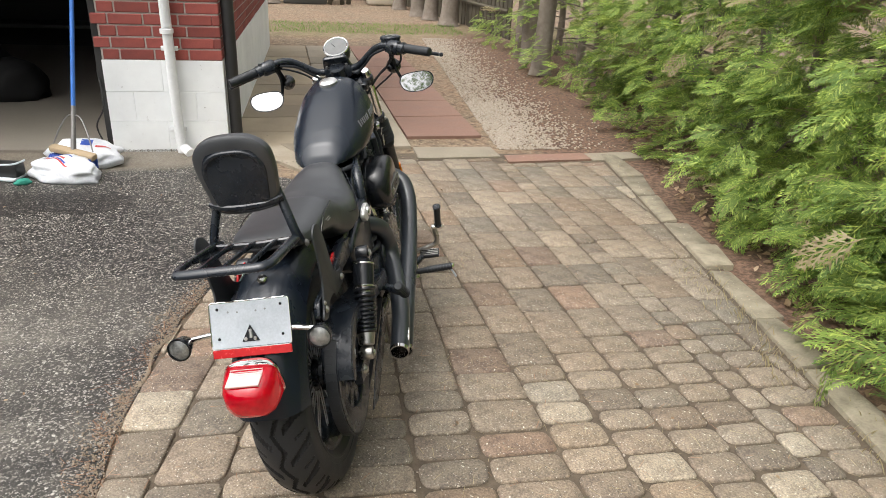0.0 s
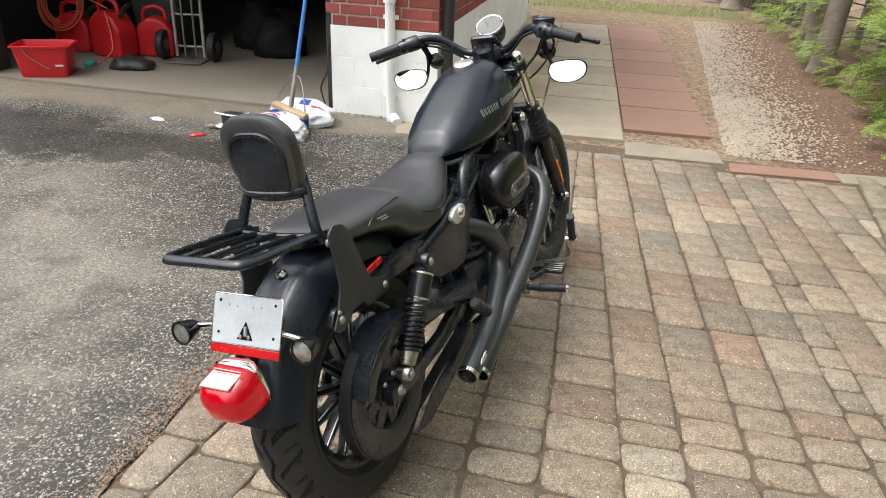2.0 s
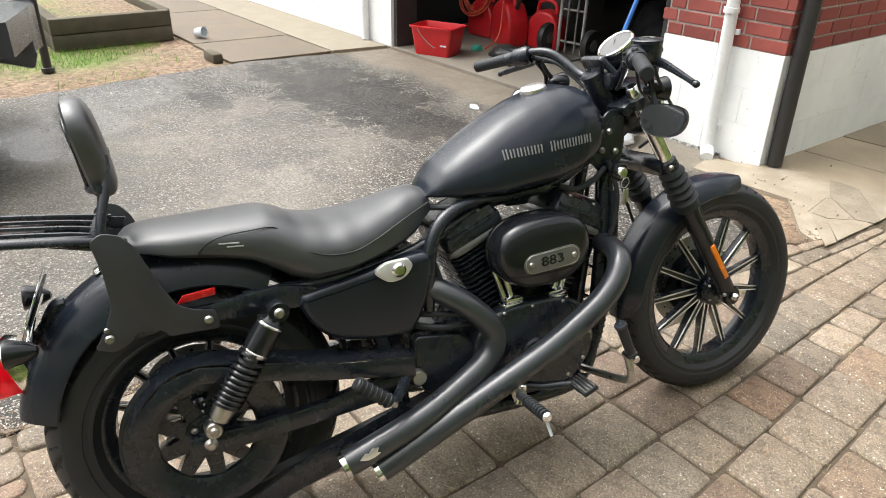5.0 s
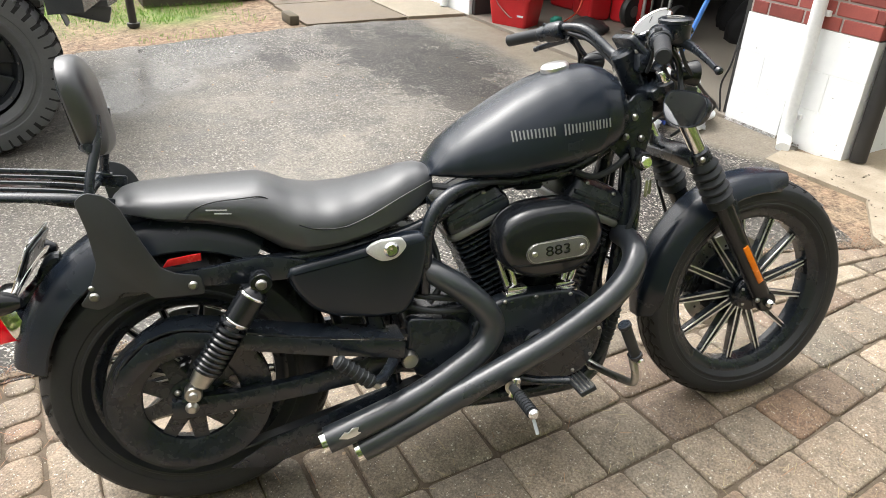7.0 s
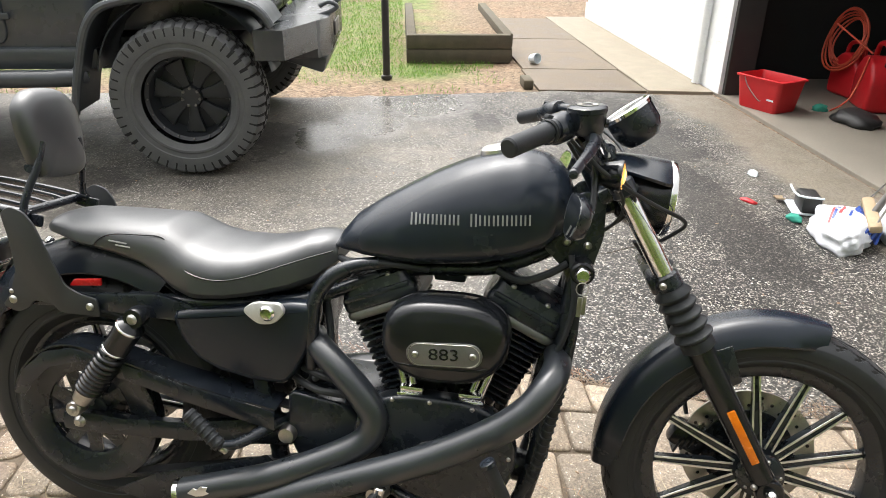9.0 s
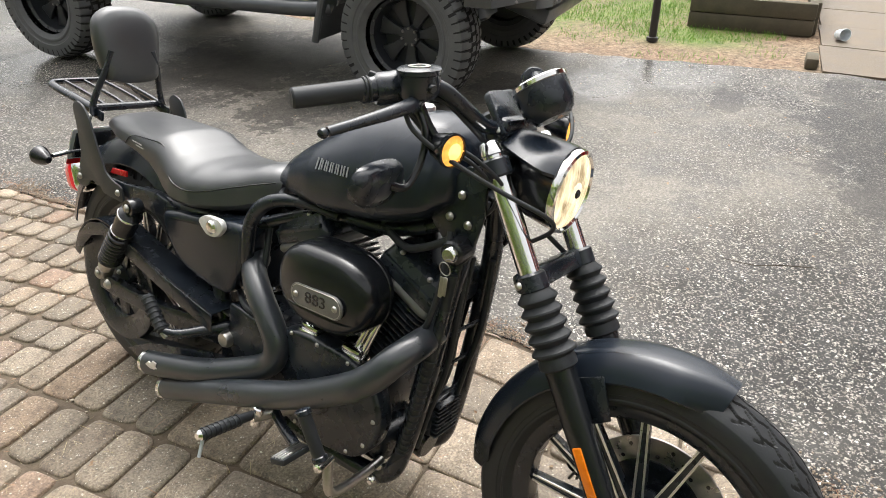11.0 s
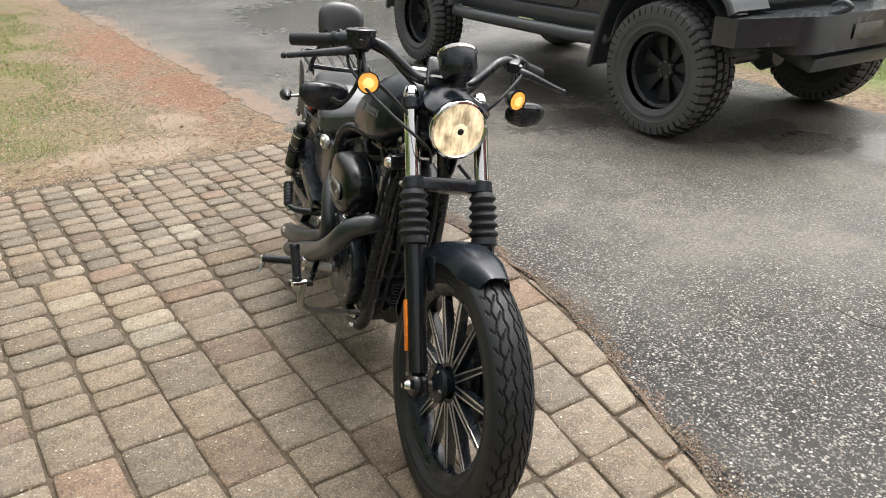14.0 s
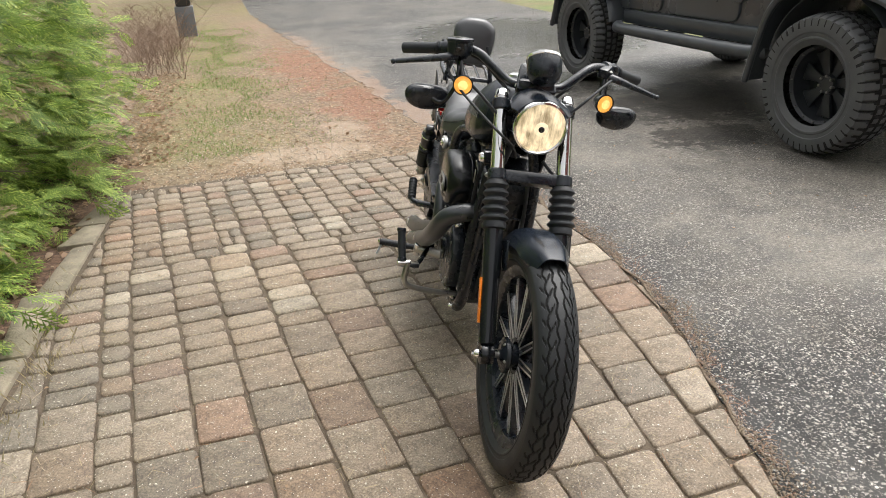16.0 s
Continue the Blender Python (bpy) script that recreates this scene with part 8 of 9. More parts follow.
strew("leaf_litter", 260, lambda: (U(-4.2, -0.6), U(-2.0, 4.9)), curl_v, curl_f, (0.008, 0.022), 0.3, DRY_LEAF, "small dry leaf bits on the asphalt", "leaf litter", z=-0.002)
strew("edge_grit", 7000, grit_line, stone_v, stone_f, (0.002, 0.006), 0.4, GRIT, "sandy grit gathered along the asphalt edge", "grit", z=-0.004)
strew("chaff", 3000, on_pavers, stone_v, stone_f, (0.0012, 0.0032), 0.4, CHAFF, "pale chaff and bud scales scattered on the pavers", "chaff", z=0.001)
strew("chaff", 2600, on_pavers, needle_v, needle_f, (0.012, 0.045), 0.1, STRAW, "dry straw and needles lying in the paver joints", "chaff", z=0.0005)
strew("chaff", 900, on_pavers, needle_v, needle_f, (0.012, 0.05), 0.1, NEEDLES, "rusty needles lying on the pavers", "chaff", z=0.0005)
strew("gravel", 3000, rear_patch, stone_v, stone_f, (0.003, 0.010), 0.3, PEBBLE, "fine pale grit on the rear soil", "gravel", z=-0.011)
strew("needle_drift", 3000, lambda: (-0.15 + nrng.normal(0, 0.22), U(-6.0, 0.3)), needle_v, needle_f, (0.02, 0.06), 0.25, NEEDLES, "rusty needles along the asphalt's soil edge", "needles", z=-0.006)

# ---- back of the yard ----
CREAM = surface("cream_render", (0.52, 0.47, 0.38), (0.62, 0.57, 0.48), 0.8, scale=2, fine=60)
GREY_BIN = surface("grey_plastic", (0.055, 0.056, 0.055), (0.08, 0.08, 0.078), 0.6, scale=3, fine=80)
skip = tagged(put("storage_bin", box(0.95, 0.7, 1.1, (-0.05, 17.2, 0.53), 0.04), GREY_BIN), "dark grey storage bin at the yard's back", "bin")
part("lid", box(1.0, 0.75, 0.06, (-0.05, 17.2, 1.11), 0.02), GREY_BIN, skip)
tagged(put("cream_block", box(0.62, 0.6, 1.0, (1.62, 17.2, 0.48), 0.06, 3), CREAM), "cream rendered block beside the fence", "block")
fence = tagged(empty("board_fence"), "weathered brown board fence behind the trees", "fence")
for i in range(40):
    k = i / 39
    x, yy = 2.05 + 1.2 * k, 17.9 - 6.2 * k
    part("board", box(0.13, 0.022, 1.8, bev=0.004, seg=1, m=pose(x, yy, 0.87 + random.uniform(-0.02, 0.02), 0, random.uniform(-1.5, 1.5), -79)), TIMBER, fence)
for i in range(34):
    part("board", box(0.145, 0.022, 1.8, bev=0.004, seg=1, m=pose(-3.0 + 0.15 * i, 18.2, 0.87, 0, random.uniform(-1, 1), 0)), TIMBER, fence)
for z in (0.4, 1.3):
    part("rail", tube([(2.02, 17.9, z), (3.22, 11.7, z)], 0.035, 6, 1), TIMBER, fence)
for x, yy, a in ((0.62, 16.8, 14), (0.72, 16.9, -6), (0.95, 17.0, 4)):
    tagged(put("scrap_board", box(0.10, 0.03, 1.1, bev=0.004, m=pose(x, yy, 0.52, 8, a, 10)), TIMBER), "leaning scrap board at the yard's back", "board", "scrap boards")

# ---- timber planter, post and litter by the lawn ----
planter = tagged(empty("timber_planter"), "weathered timber planter box with soil", "planter")
for row in range(2):
    z = 0.055 + row * 0.142
    part("timber", box(0.10, 1.06, 0.138, (-5.70, 3.16, z), 0.012), TIMBER, planter)
    part("timber", box(2.6, 0.10, 0.138, (-7.05, 3.67, z), 0.012), TIMBER, planter)
    part("timber", box(2.6, 0.10, 0.138, (-7.05, 2.68, z), 0.012), TIMBER, planter)
part("soil", box(2.5, 0.9, 0.18, (-7.02, 3.17, 0.10), 0.01), GROUND, planter)
step = tagged(put("timber_block", box(0.24, 0.09, 0.085, (-4.62, 3.69, 0.02), 0.015), TIMBER), "short timber edging block beside the walk", "timber")
post = tagged(empty("metal_post", pose(-4.92, 2.44, -0.02)), "thin dark metal post at the lawn edge", "post")
part("shaft", tube([(0, 0, 0), (0.01, 0, 0.8), (0.02, 0, 1.7)], 0.033, 14, 2), DARK_PIPE, post)
part("collar", lathe([(0.034, 0), (0.05, 0.0), (0.05, 0.03), (0.034, 0.035)], (0, 0, 0.01), "z", 16), DARK_PIPE, post)
GREY_BASE = surface("grey_base", (0.10, 0.105, 0.11), (0.17, 0.175, 0.18), 0.7, scale=8, fine=120, bump=0.3)
mp = tagged(empty("dark_post", pose(1.46, -8.4, -0.02)), "black post on a grey base by the lawn", "post")
part("base", box(0.3, 0.3, 0.5, (0, 0, 0.25), 0.02), GREY_BASE, mp)
part("shaft", box(0.24, 0.24, 1.2, (0, 0, 1.1), 0.03), DARK_PIPE, mp)
PALE_PLASTIC = surface("pale_plastic", (0.55, 0.62, 0.68), (0.72, 0.76, 0.79), 0.3, scale=30, fine=200)
cup = tagged(put("crushed_cup", lathe([(0, 0), (0.04, 0.002), (0.045, 0.03), (0.052, 0.10), (0.047, 0.10), (0.04, 0.03), (0, 0.01)], seg=18, axis=pose(0, 0, 0, 0, 80, 30), c=(-5.58, 3.89, 0.047)), PALE_PLASTIC), "crushed pale plastic cup on the walk", "cup")
TWIG = surface("dark_twig", (0.04, 0.03, 0.022), (0.07, 0.055, 0.04), 0.9, scale=30, fine=200)
tagged(put("twig", tube([(-1.25, 3.72, 0.004), (-1.21, 3.60, 0.008), (-1.17, 3.50, 0.006), (-1.18, 3.38, 0.004)], [0.0015, 0.0025, 0.002, 0.001], 6, 4), TWIG), "thin dark twig lying on the asphalt", "twig")

# ---- bags, broom and bits before the garage ----
BAG = surface("white_bag_plastic", (0.62, 0.65, 0.70), (0.76, 0.78, 0.82), 0.35, 0.1, scale=14, fine=60, bump=0.35, depth=0.006)
PRINT_RED = surface("red_print", (0.45, 0.05, 0.06), (0.55, 0.08, 0.08), 0.4, scale=30, fine=200, bump=0)
PRINT_BLUE = surface("blue_print", (0.03, 0.07, 0.32), (0.05, 0.11, 0.42), 0.4, scale=30, fine=200, bump=0)
WOOD = surface("bare_wood", (0.30, 0.22, 0.13), (0.40, 0.31, 0.20), 0.7, scale=10, fine=120, bump=0.3)
BLUE_POLE = surface("blue_painted_pole", (0.02, 0.11, 0.42), (0.03, 0.16, 0.52), 0.4, scale=20, fine=200)
RED_PLASTIC = surface("red_plastic", (0.50, 0.012, 0.018), (0.60, 0.02, 0.026), 0.38, scale=6, fine=150, bump=0.08)
OLD_STEEL = surface("old_steel", (0.16, 0.155, 0.15), (0.26, 0.25, 0.24), 0.5, metal=0.7, scale=20, fine=200)
REFUSE_BAG = surface("black_refuse_bag", (0.007, 0.007, 0.0075), (0.012, 0.012, 0.0125), 0.7, scale=12, fine=200, spec=0.25)
BLACK_PLASTIC = surface("black_plastic", (0.014, 0.014, 0.015), (0.028, 0.028, 0.028), 0.5, scale=12, fine=200)
GREEN_RAG = surface("green_rag", (0.02, 0.20, 0.15), (0.04, 0.30, 0.22), 0.9, scale=20, fine=200, bump=0.5)


def lump(name, cx, cy, sx, sy, sz, rz, seed, material, label, category, level=4):
    b = bmesh.new()
    bmesh.ops.create_icosphere(b, subdivisions=level, radius=1.0)
    for v in b.verts:
        n = noise.noise(v.co * 1.6 + Vector((seed, 0, 0))) * 0.30 + noise.noise(v.co * 4.5 + Vector((0, seed, 0))) * 0.10 + abs(noise.noise(v.co * 5.5 + Vector((0, 0, seed)))) * 0.13 + abs(noise.noise(v.co * 11 + Vector((0, seed, seed)))) * 0.03 - 0.04
        v.co *= 1 + n
        v.co = Vector((v.co.x * sx, v.co.y * sy, max(v.co.z, -0.55) * sz))
        if v.co.z > 0:
            v.co.z *= 1 - 0.2 * abs(v.co.x / sx)
    lo = min(v.co.z for v in b.verts)
    ob = put(name, b, material)
    ob.data.polygons.foreach_set("use_smooth", [True] * len(ob.data.polygons))
    for e in ob.data.edges:
        e.use_edge_sharp = False
    ob.matrix_basis = pose(cx, cy, -lo - 0.004, 0, 0, rz)
    return tagged(ob, label, category)


bag1 = lump("plastic_bag", -1.33, 4.68, 0.25, 0.13, 0.088, -24, 3.1, BAG, "white plastic bag of sand with red and blue print", "bag")
bag2 = lump("plastic_bag", -1.30, 5.00, 0.25, 0.15, 0.10, -14, 7.7, BAG, "white plastic bag with a round blue mark", "bag")


def on_bag(bag, x, y, w, h, rz, material, name="print"):
    """A small patch that follows the bag's skin."""
    me = bag.data
    b = bmesh.new()
    grid_ = []
    for i in range(7):
        row = []
        for j in range(4):
            px, py = x + w * (i / 6 - 0.5), y + h * (j / 3 - 0.5)
            c, s = math.cos(rz), math.sin(rz)
            qx, qy = x + (px - x) * c - (py - y) * s, y + (px - x) * s + (py - y) * c
            ok, loc, nor, _ = bag.ray_cast(Vector((qx, qy, 2)), Vector((0, 0, -1)))
            row.append(b.verts.new(loc + nor * 0.0025) if ok else None)
        grid_.append(row)
    for i in range(6):
        for j in range(3):
            q = (grid_[i][j], grid_[i + 1][j], grid_[i + 1][j + 1], grid_[i][j + 1])
            if None not in q:
                b.faces.new(q)
    part(name, b, material, bag)


bpy.context.view_layer.update()
for i, (x, y, w, h, m) in enumerate(((-0.06, 0.0, 0.22, 0.014, PRINT_RED), (-0.03, -0.03, 0.20, 0.012, PRINT_BLUE), (0.02, -0.055, 0.16, 0.010, PRINT_RED), (0.0, 0.028, 0.14, 0.010, PRINT_BLUE))):
    on_bag(bag1, x, y, w, h, -0.25, m)
on_bag(bag2, 0.05, -0.03, 0.07, 0.07, 0.3, PRINT_BLUE)
on_bag(bag2, 0.16, -0.04, 0.09, 0.022, 0.3, PRINT_RED)

broom = tagged(empty("push_broom", pose(-1.297, 4.79, 0.125, 0, 0, -24)), "push broom with a blue handle standing on the bags", "broom")
part("block", box(0.32, 0.055, 0.04, bev=0.012, m=pose(0, 0, 0, 14, 6, 0)), WOOD, broom)
b = bmesh.new()
for i in range(22):
    for j in range(4):
        x, yy = -0.145 + 0.0138 * i, -0.026 + 0.0175 * j
        rod((x, yy, -0.02 - 0.02 * x), (x * 1.06 + random.uniform(-.01, .01), yy * 1.5 - 0.025, -0.085 - 0.02 * x), 0.006, 0.008, 5, 0, b)
part("bristles", b, PRINT_BLUE, broom, "dark blue bristles")
pole = [Vector((0, 0.005, 0.0)), Vector((-0.046, 0.119, 0.265)), Vector((-0.235, 0.585, 1.40))]
part("socket", tube(pole[:2], [0.017, 0.014], 12, 3), OLD_STEEL, broom)
part("handle", tube(pole[1:], 0.0135, 12, 3), BLUE_POLE, broom, "blue painted handle")
for s in (-1, 1):
    part("brace", tube([(s * 0.15, 0.0, 0.02), (s * 0.10 - 0.02, 0.055, 0.13), (s * 0.045 - 0.035, 0.095, 0.205), (-0.036, 0.095, 0.21)], 0.0045, 8, 4), OLD_STEEL, broom)

tray = tagged(empty("paint_tray", pose(-1.67, 4.68, 0.0, 0, 0, -15)), "open white and black tray with tangled string", "tray")
part("tray", box(0.20, 0.15, 0.012, (0, 0, 0.008), 0.004), PALE_PLASTIC, tray)
part("inner", box(0.17, 0.10, 0.09, (0.02, 0.01, 0.055), 0.02), BLACK_PLASTIC, tray)
part("lip", tube([(-0.09, -0.06, 0.10), (0.09, -0.06, 0.105), (0.10, 0.06, 0.10)], 0.006, 8, 3), PALE_PLASTIC, tray)
part("string", tube([(-0.10 + 0.03 * math.sin(k * 1.9), -0.10 + 0.025 * math.cos(k * 2.7), 0.012 + 0.012 * abs(math.sin(k))) for k in range(14)], 0.004, 6, 4), WOOD, tray)
lump("green_rag", -1.53, 4.56, 0.045, 0.03, 0.025, 20, 2.2, GREEN_RAG, "crumpled green rag beside the bags", "rag", 3)
lump("orange_scrap", -1.79, 4.44, 0.05, 0.02, 0.012, 30, 4.4, RED_PLASTIC, "small orange-red plastic scrap on the asphalt", "scrap", 3)
lump("white_scrap", -2.23, 4.67, 0.06, 0.03, 0.012, -20, 5.4, PALE_PLASTIC, "torn white paper scrap on the asphalt", "scrap", 3)

# ---- garage contents ----
basin = tagged(empty("red_basin", pose(-3.75, 5.47, 0.004, 0, 0, 24)), "red plastic basin at the garage mouth", "basin")
rows = []
for s, z in ((0.80, 0.0), (0.82, 0.012), (0.97, 0.235), (1.05, 0.238), (1.06, 0.250), (0.98, 0.255), (0.93, 0.235), (0.79, 0.03), (0.5, 0.024)):
    rows.append([(x * s, yy * s, z) for x, yy in rounded([(-0.215, -0.15), (0.215, -0.15), (0.215, 0.15), (-0.215, 0.15)], 0.04, 4)])
part("shell", loft(rows), RED_PLASTIC, basin)
part("handle", tube([(-0.13, -0.150, 0.235), (-0.08, -0.156, 0.17), (0.03, -0.158, 0.09), (0.06, -0.157, 0.085)], 0.004, 8, 5), OLD_STEEL, basin)
part("label_bar", box(0.06, 0.003, 0.014, (0.13, -0.140, 0.10)), PALE_PLASTIC, basin)


def gas_can(x, y, rz, s, label):
    can = tagged(empty("fuel_can", pose(x, y, 0.004, 0, 0, rz)), label, "fuel can", "red fuel cans")
    body = plate(rounded([(-0.17 * s, 0), (0.17 * s, 0), (0.18 * s, 0.22 * s), (0.10 * s, 0.34 * s), (-0.06 * s, 0.36 * s), (-0.17 * s, 0.26 * s)], 0.05 * s, 5), 0.19 * s, 0.03 * s, seg=4)
    part("body", body, RED_PLASTIC, can)
    part("handle", tube([(-0.12 * s, 0, 0.30 * s), (-0.10 * s, 0, 0.41 * s), (0.0, 0, 0.44 * s), (0.08 * s, 0, 0.41 * s), (0.10 * s, 0, 0.33 * s)], 0.018 * s, 10, 4), RED_PLASTIC, can)
    part("spout", tube([(0.12 * s, 0, 0.31 * s), (0.17 * s, 0, 0.38 * s), (0.24 * s, 0, 0.42 * s)], 0.018 * s, 10, 3), BLACK_PLASTIC, can)


gas_can(-3.72, 6.30, -15, 1.15, "large red plastic fuel can on the garage floor")
gas_can(-3.38, 6.48, 10, 1.0, "red plastic fuel can beside another")
gas_can(-4.17, 6.38, 5, 1.0, "red plastic can under coiled hose")
hose = tagged(empty("hose_coil", pose(-4.22, 6.32, 0.45, 80, 8, 12)), "coiled orange-red hose hanging over a can", "hose")
ORANGE_HOSE = surface("orange_hose", (0.50, 0.06, 0.03), (0.62, 0.10, 0.05), 0.5, scale=20, fine=200)
for k in range(6):
    r = 0.14 + 0.013 * k
    part("loop", tube([(r * math.cos(a) + 0.01 * math.sin(k * 3), r * 1.25 * math.sin(a), 0.012 * k + 0.02 * math.sin(2 * a + k)) for a in np.linspace(0, 2 * math.pi, 18)], 0.008, 7, 2, cap=False), ORANGE_HOSE, hose)
for p0, p1, p2 in (((-4.15, 6.2, 0.55), (-3.9, 6.0, 0.62), (-3.62, 6.15, 0.45)), ((-3.66, 6.16, 0.42), (-3.5, 5.98, 0.15), (-3.62, 5.92, 0.012))):
    tagged(put("cord", tube([p0, p1, p2], 0.007, 8, 6), ORANGE_HOSE), "thin orange cord trailing over the cans", "cord", "cords")
dolly = tagged(empty("hand_truck", pose(-3.02, 6.42, 0.004, 0, 0, 8)), "grey steel hand truck with black wheels", "hand truck")
for s in (-1, 1):
    w = part("wheel", lathe([(0.03, -0.03), (0.09, -0.035), (0.125, -0.03), (0.135, 0), (0.125, 0.03), (0.09, 0.035), (0.03, 0.03), (0.03, -0.03)], (s * 0.24, -0.02, 0.135), "x", 32), BLACK_PLASTIC, dolly)
    part("hub", lathe([(0, -0.04), (0.05, -0.035), (0.055, 0.0), (0.05, 0.035), (0, 0.04)], (s * 0.24, -0.02, 0.135), "x", 20), OLD_STEEL, w)
    part("upright", tube([(s * 0.13, 0, 0.03), (s * 0.13, 0.02, 0.6), (s * 0.13, 0.08, 1.2)], 0.016, 10, 3), ALLOY, dolly)
    part("upright", tube([(s * 0.05, 0, 0.03), (s * 0.05, 0.02, 0.6), (s * 0.05, 0.08, 1.15)], 0.010, 8, 3), OLD_STEEL, dolly)
for z in (0.12, 0.4, 0.8):
    part("cross_bar", tube([(-0.13, 0.01 + z * 0.03, z), (0.13, 0.01 + z * 0.03, z)], 0.012, 8, 1), OLD_STEEL, dolly)
part("toe_plate", box(0.34, 0.2, 0.012, (0, -0.12, 0.012), 0.004), OLD_STEEL, dolly)
lump("dark_bag", -3.30, 5.92, 0.20, 0.13, 0.07, 5, 1.3, BLACK_PLASTIC, "dark crumpled bag on the garage floor", "bag", 3)
lump("dark_bag", -2.38, 6.95, 0.25, 0.20, 0.25, 15, 9.1, REFUSE_BAG, "full black refuse bag in the garage", "bag", 3)
lump("dark_bag", -2.72, 7.25, 0.25, 0.21, 0.30, 40, 8.1, REFUSE_BAG, "full black refuse bag in the garage", "bag", 3)
lump("green_rag", -3.66, 5.86, 0.06, 0.04, 0.04, 60, 6.2, GREEN_RAG, "crumpled green cloth by the fuel cans", "rag", 3)
bin_ = tagged(empty("waste_bin", pose(-3.55, 6.95, 0.004)), "dark grey plastic waste bin against the garage wall", "bin")
part("body", loft([[(x * s, yy * s, z) for x, yy in rounded([(-0.27, -0.27), (0.27, -0.27), (0.27, 0.27), (-0.27, 0.27)], 0.06, 4)] for s, z in ((0.8, 0), (0.83, 0.02), (1.0, 0.95), (1.06, 0.96), (1.06, 1.0), (0.3, 1.05))]), GREY_BIN, bin_)
shelf = tagged(empty("storage_shelf", pose(-2.6, 9.72, 0.004)), "dark loaded storage shelf deep in the garage", "shelf")
for z in (0.3, 0.9, 1.5):
    part("board", box(2.4, 0.5, 0.04, (0, 0, z), 0.004), GREY_BIN, shelf)
for sx in (-1.15, 1.15):
    part("post", box(0.05, 0.5, 1.8, (sx, 0, 0.9), 0.006), GREY_BIN, shelf)
tagged(put("power_cord", tube([hp(-0.83, 0.05) + (0.55,), hp(-0.80, -0.02) + (0.32,), hp(-0.88, 0.03) + (0.16,), hp(-0.84, 0.02) + (0.012,), hp(-0.95, 0.10) + (0.012,)], 0.006, 8, 6), BLACK_PLASTIC), "black cord hanging down the garage jamb", "cord", "cords")

# ---- dark off-road vehicle on the drive ----
TRUCK_PAINT = surface("wet_dark_grey_paint", (0.042, 0.048, 0.055), (0.062, 0.070, 0.079), 0.30, 0.08, scale=3, fine=300, bump=0.03, spec=0.7)
TRIM = surface("black_trim_plastic", (0.036, 0.042, 0.049), (0.060, 0.068, 0.077), 0.36, 0.1, scale=9, fine=300, bump=0.2, spec=0.8)
TRUCK_TYRE = surface("mud_tyre_rubber", (0.066, 0.070, 0.074), (0.112, 0.114, 0.116), 0.6, 0.1, scale=10, fine=200, bump=0.3)
TRUCK_RIM = surface("dusty_black_alloy", (0.015, 0.0175, 0.021), (0.028, 0.032, 0.037), 0.42, 0.1, scale=14, fine=200, bump=0.2)
STEEL_BLACK = surface("wet_black_steel", (0.030, 0.036, 0.041), (0.046, 0.053, 0.060), 0.24, 0.06, scale=7, fine=300, bump=0.06, spec=0.8)
TINT = surface("tinted_glass", (0.01, 0.011, 0.012), (0.014, 0.015, 0.016), 0.06, 0.02, scale=3, fine=50, bump=0)
truck = tagged(empty("offroad_vehicle", pose(-3.29, 1.385, -0.004, 0, 0, 90)), "dark grey off-road vehicle on large mud tyres, parked", "car")


def mud_tread(th, s):
    c = th / (2 * math.pi)
    a = abs(s)
    row = 0 if a < 0.33 else 1
    k = (c * 46 + (0.5 if row else 0) + (0.25 if s > 0 else 0)) % 1.0
    if 0.29 < a < 0.37 or a < 0.04:
        return 0.010
    if k < 0.24 + 0.12 * math.sin(6 * s):
        return 0.010
    return 0.0


tyre_me = None
for wx in (0.0, -3.01):
    for sy in (-1, 1):
        dish = lathe([(0.0, 0.02), (0.055, 0.02), (0.06, 0.0), (0.075, -0.035), (0.20, -0.05), (0.215, -0.01), (0.222, 0.06), (0.240, 0.075), (0.246, 0.07), (0.246, -0.12), (0.21, -0.12)], axis="z", seg=48)
        w = part("wheel", dish, TRUCK_RIM, truck, "black alloy wheel")
        w.matrix_basis = Matrix.Translation((wx, sy * 0.875, 0.432)) @ Matrix.Rotation(radians(90 * (1 if sy < 0 else -1)), 4, 'X')
        if tyre_me is None:
            tb = tyre_mesh(0.432, 0.152, 0.245, 0.12, mud_tread, 0.03, seg=272, across=36)
            tb.transform(Matrix.Rotation(radians(90), 4, 'X'))
            ty = part("tyre", tb, TRUCK_TYRE, w, "chunky black mud tyre")
            ty.data.materials.append(GROOVE_SHADE)
            tyre_me = ty.data
        else:
            ty = new("tyre", tyre_me)
            ty.parent = w
            ty["label"] = "chunky black mud tyre"
        for i in range(7):
            a = 2 * math.pi * i / 7 + 0.2
            sp = plate(rounded([(0.055, -0.022), (0.130, -0.034), (0.212, -0.060), (0.212, 0.060), (0.130, 0.034), (0.055, 0.022)], 0.012), 0.030, 0.008, Matrix.Rotation(a, 4, 'Z') @ Matrix.Translation((0, 0, -0.018)) @ Matrix.Rotation(radians(-90), 4, 'X'))
            part("spoke", sp, TRUCK_RIM, w)
            part("lug_nut", rod((0.05 * math.cos(a + 0.5), 0.05 * math.sin(a + 0.5), 0.0), (0.05 * math.cos(a + 0.5), 0.05 * math.sin(a + 0.5), 0.03), 0.011, 0.009, 8, 0.002), OLD_STEEL, w)
        for i in range(16):
            a = 2 * math.pi * i / 16
            part("rim_bolt", rod((0.228 * math.cos(a), 0.228 * math.sin(a), 0.066), (0.228 * math.cos(a), 0.228 * math.sin(a), 0.078), 0.006, 0.005, 8, 0.001), OLD_STEEL, w)
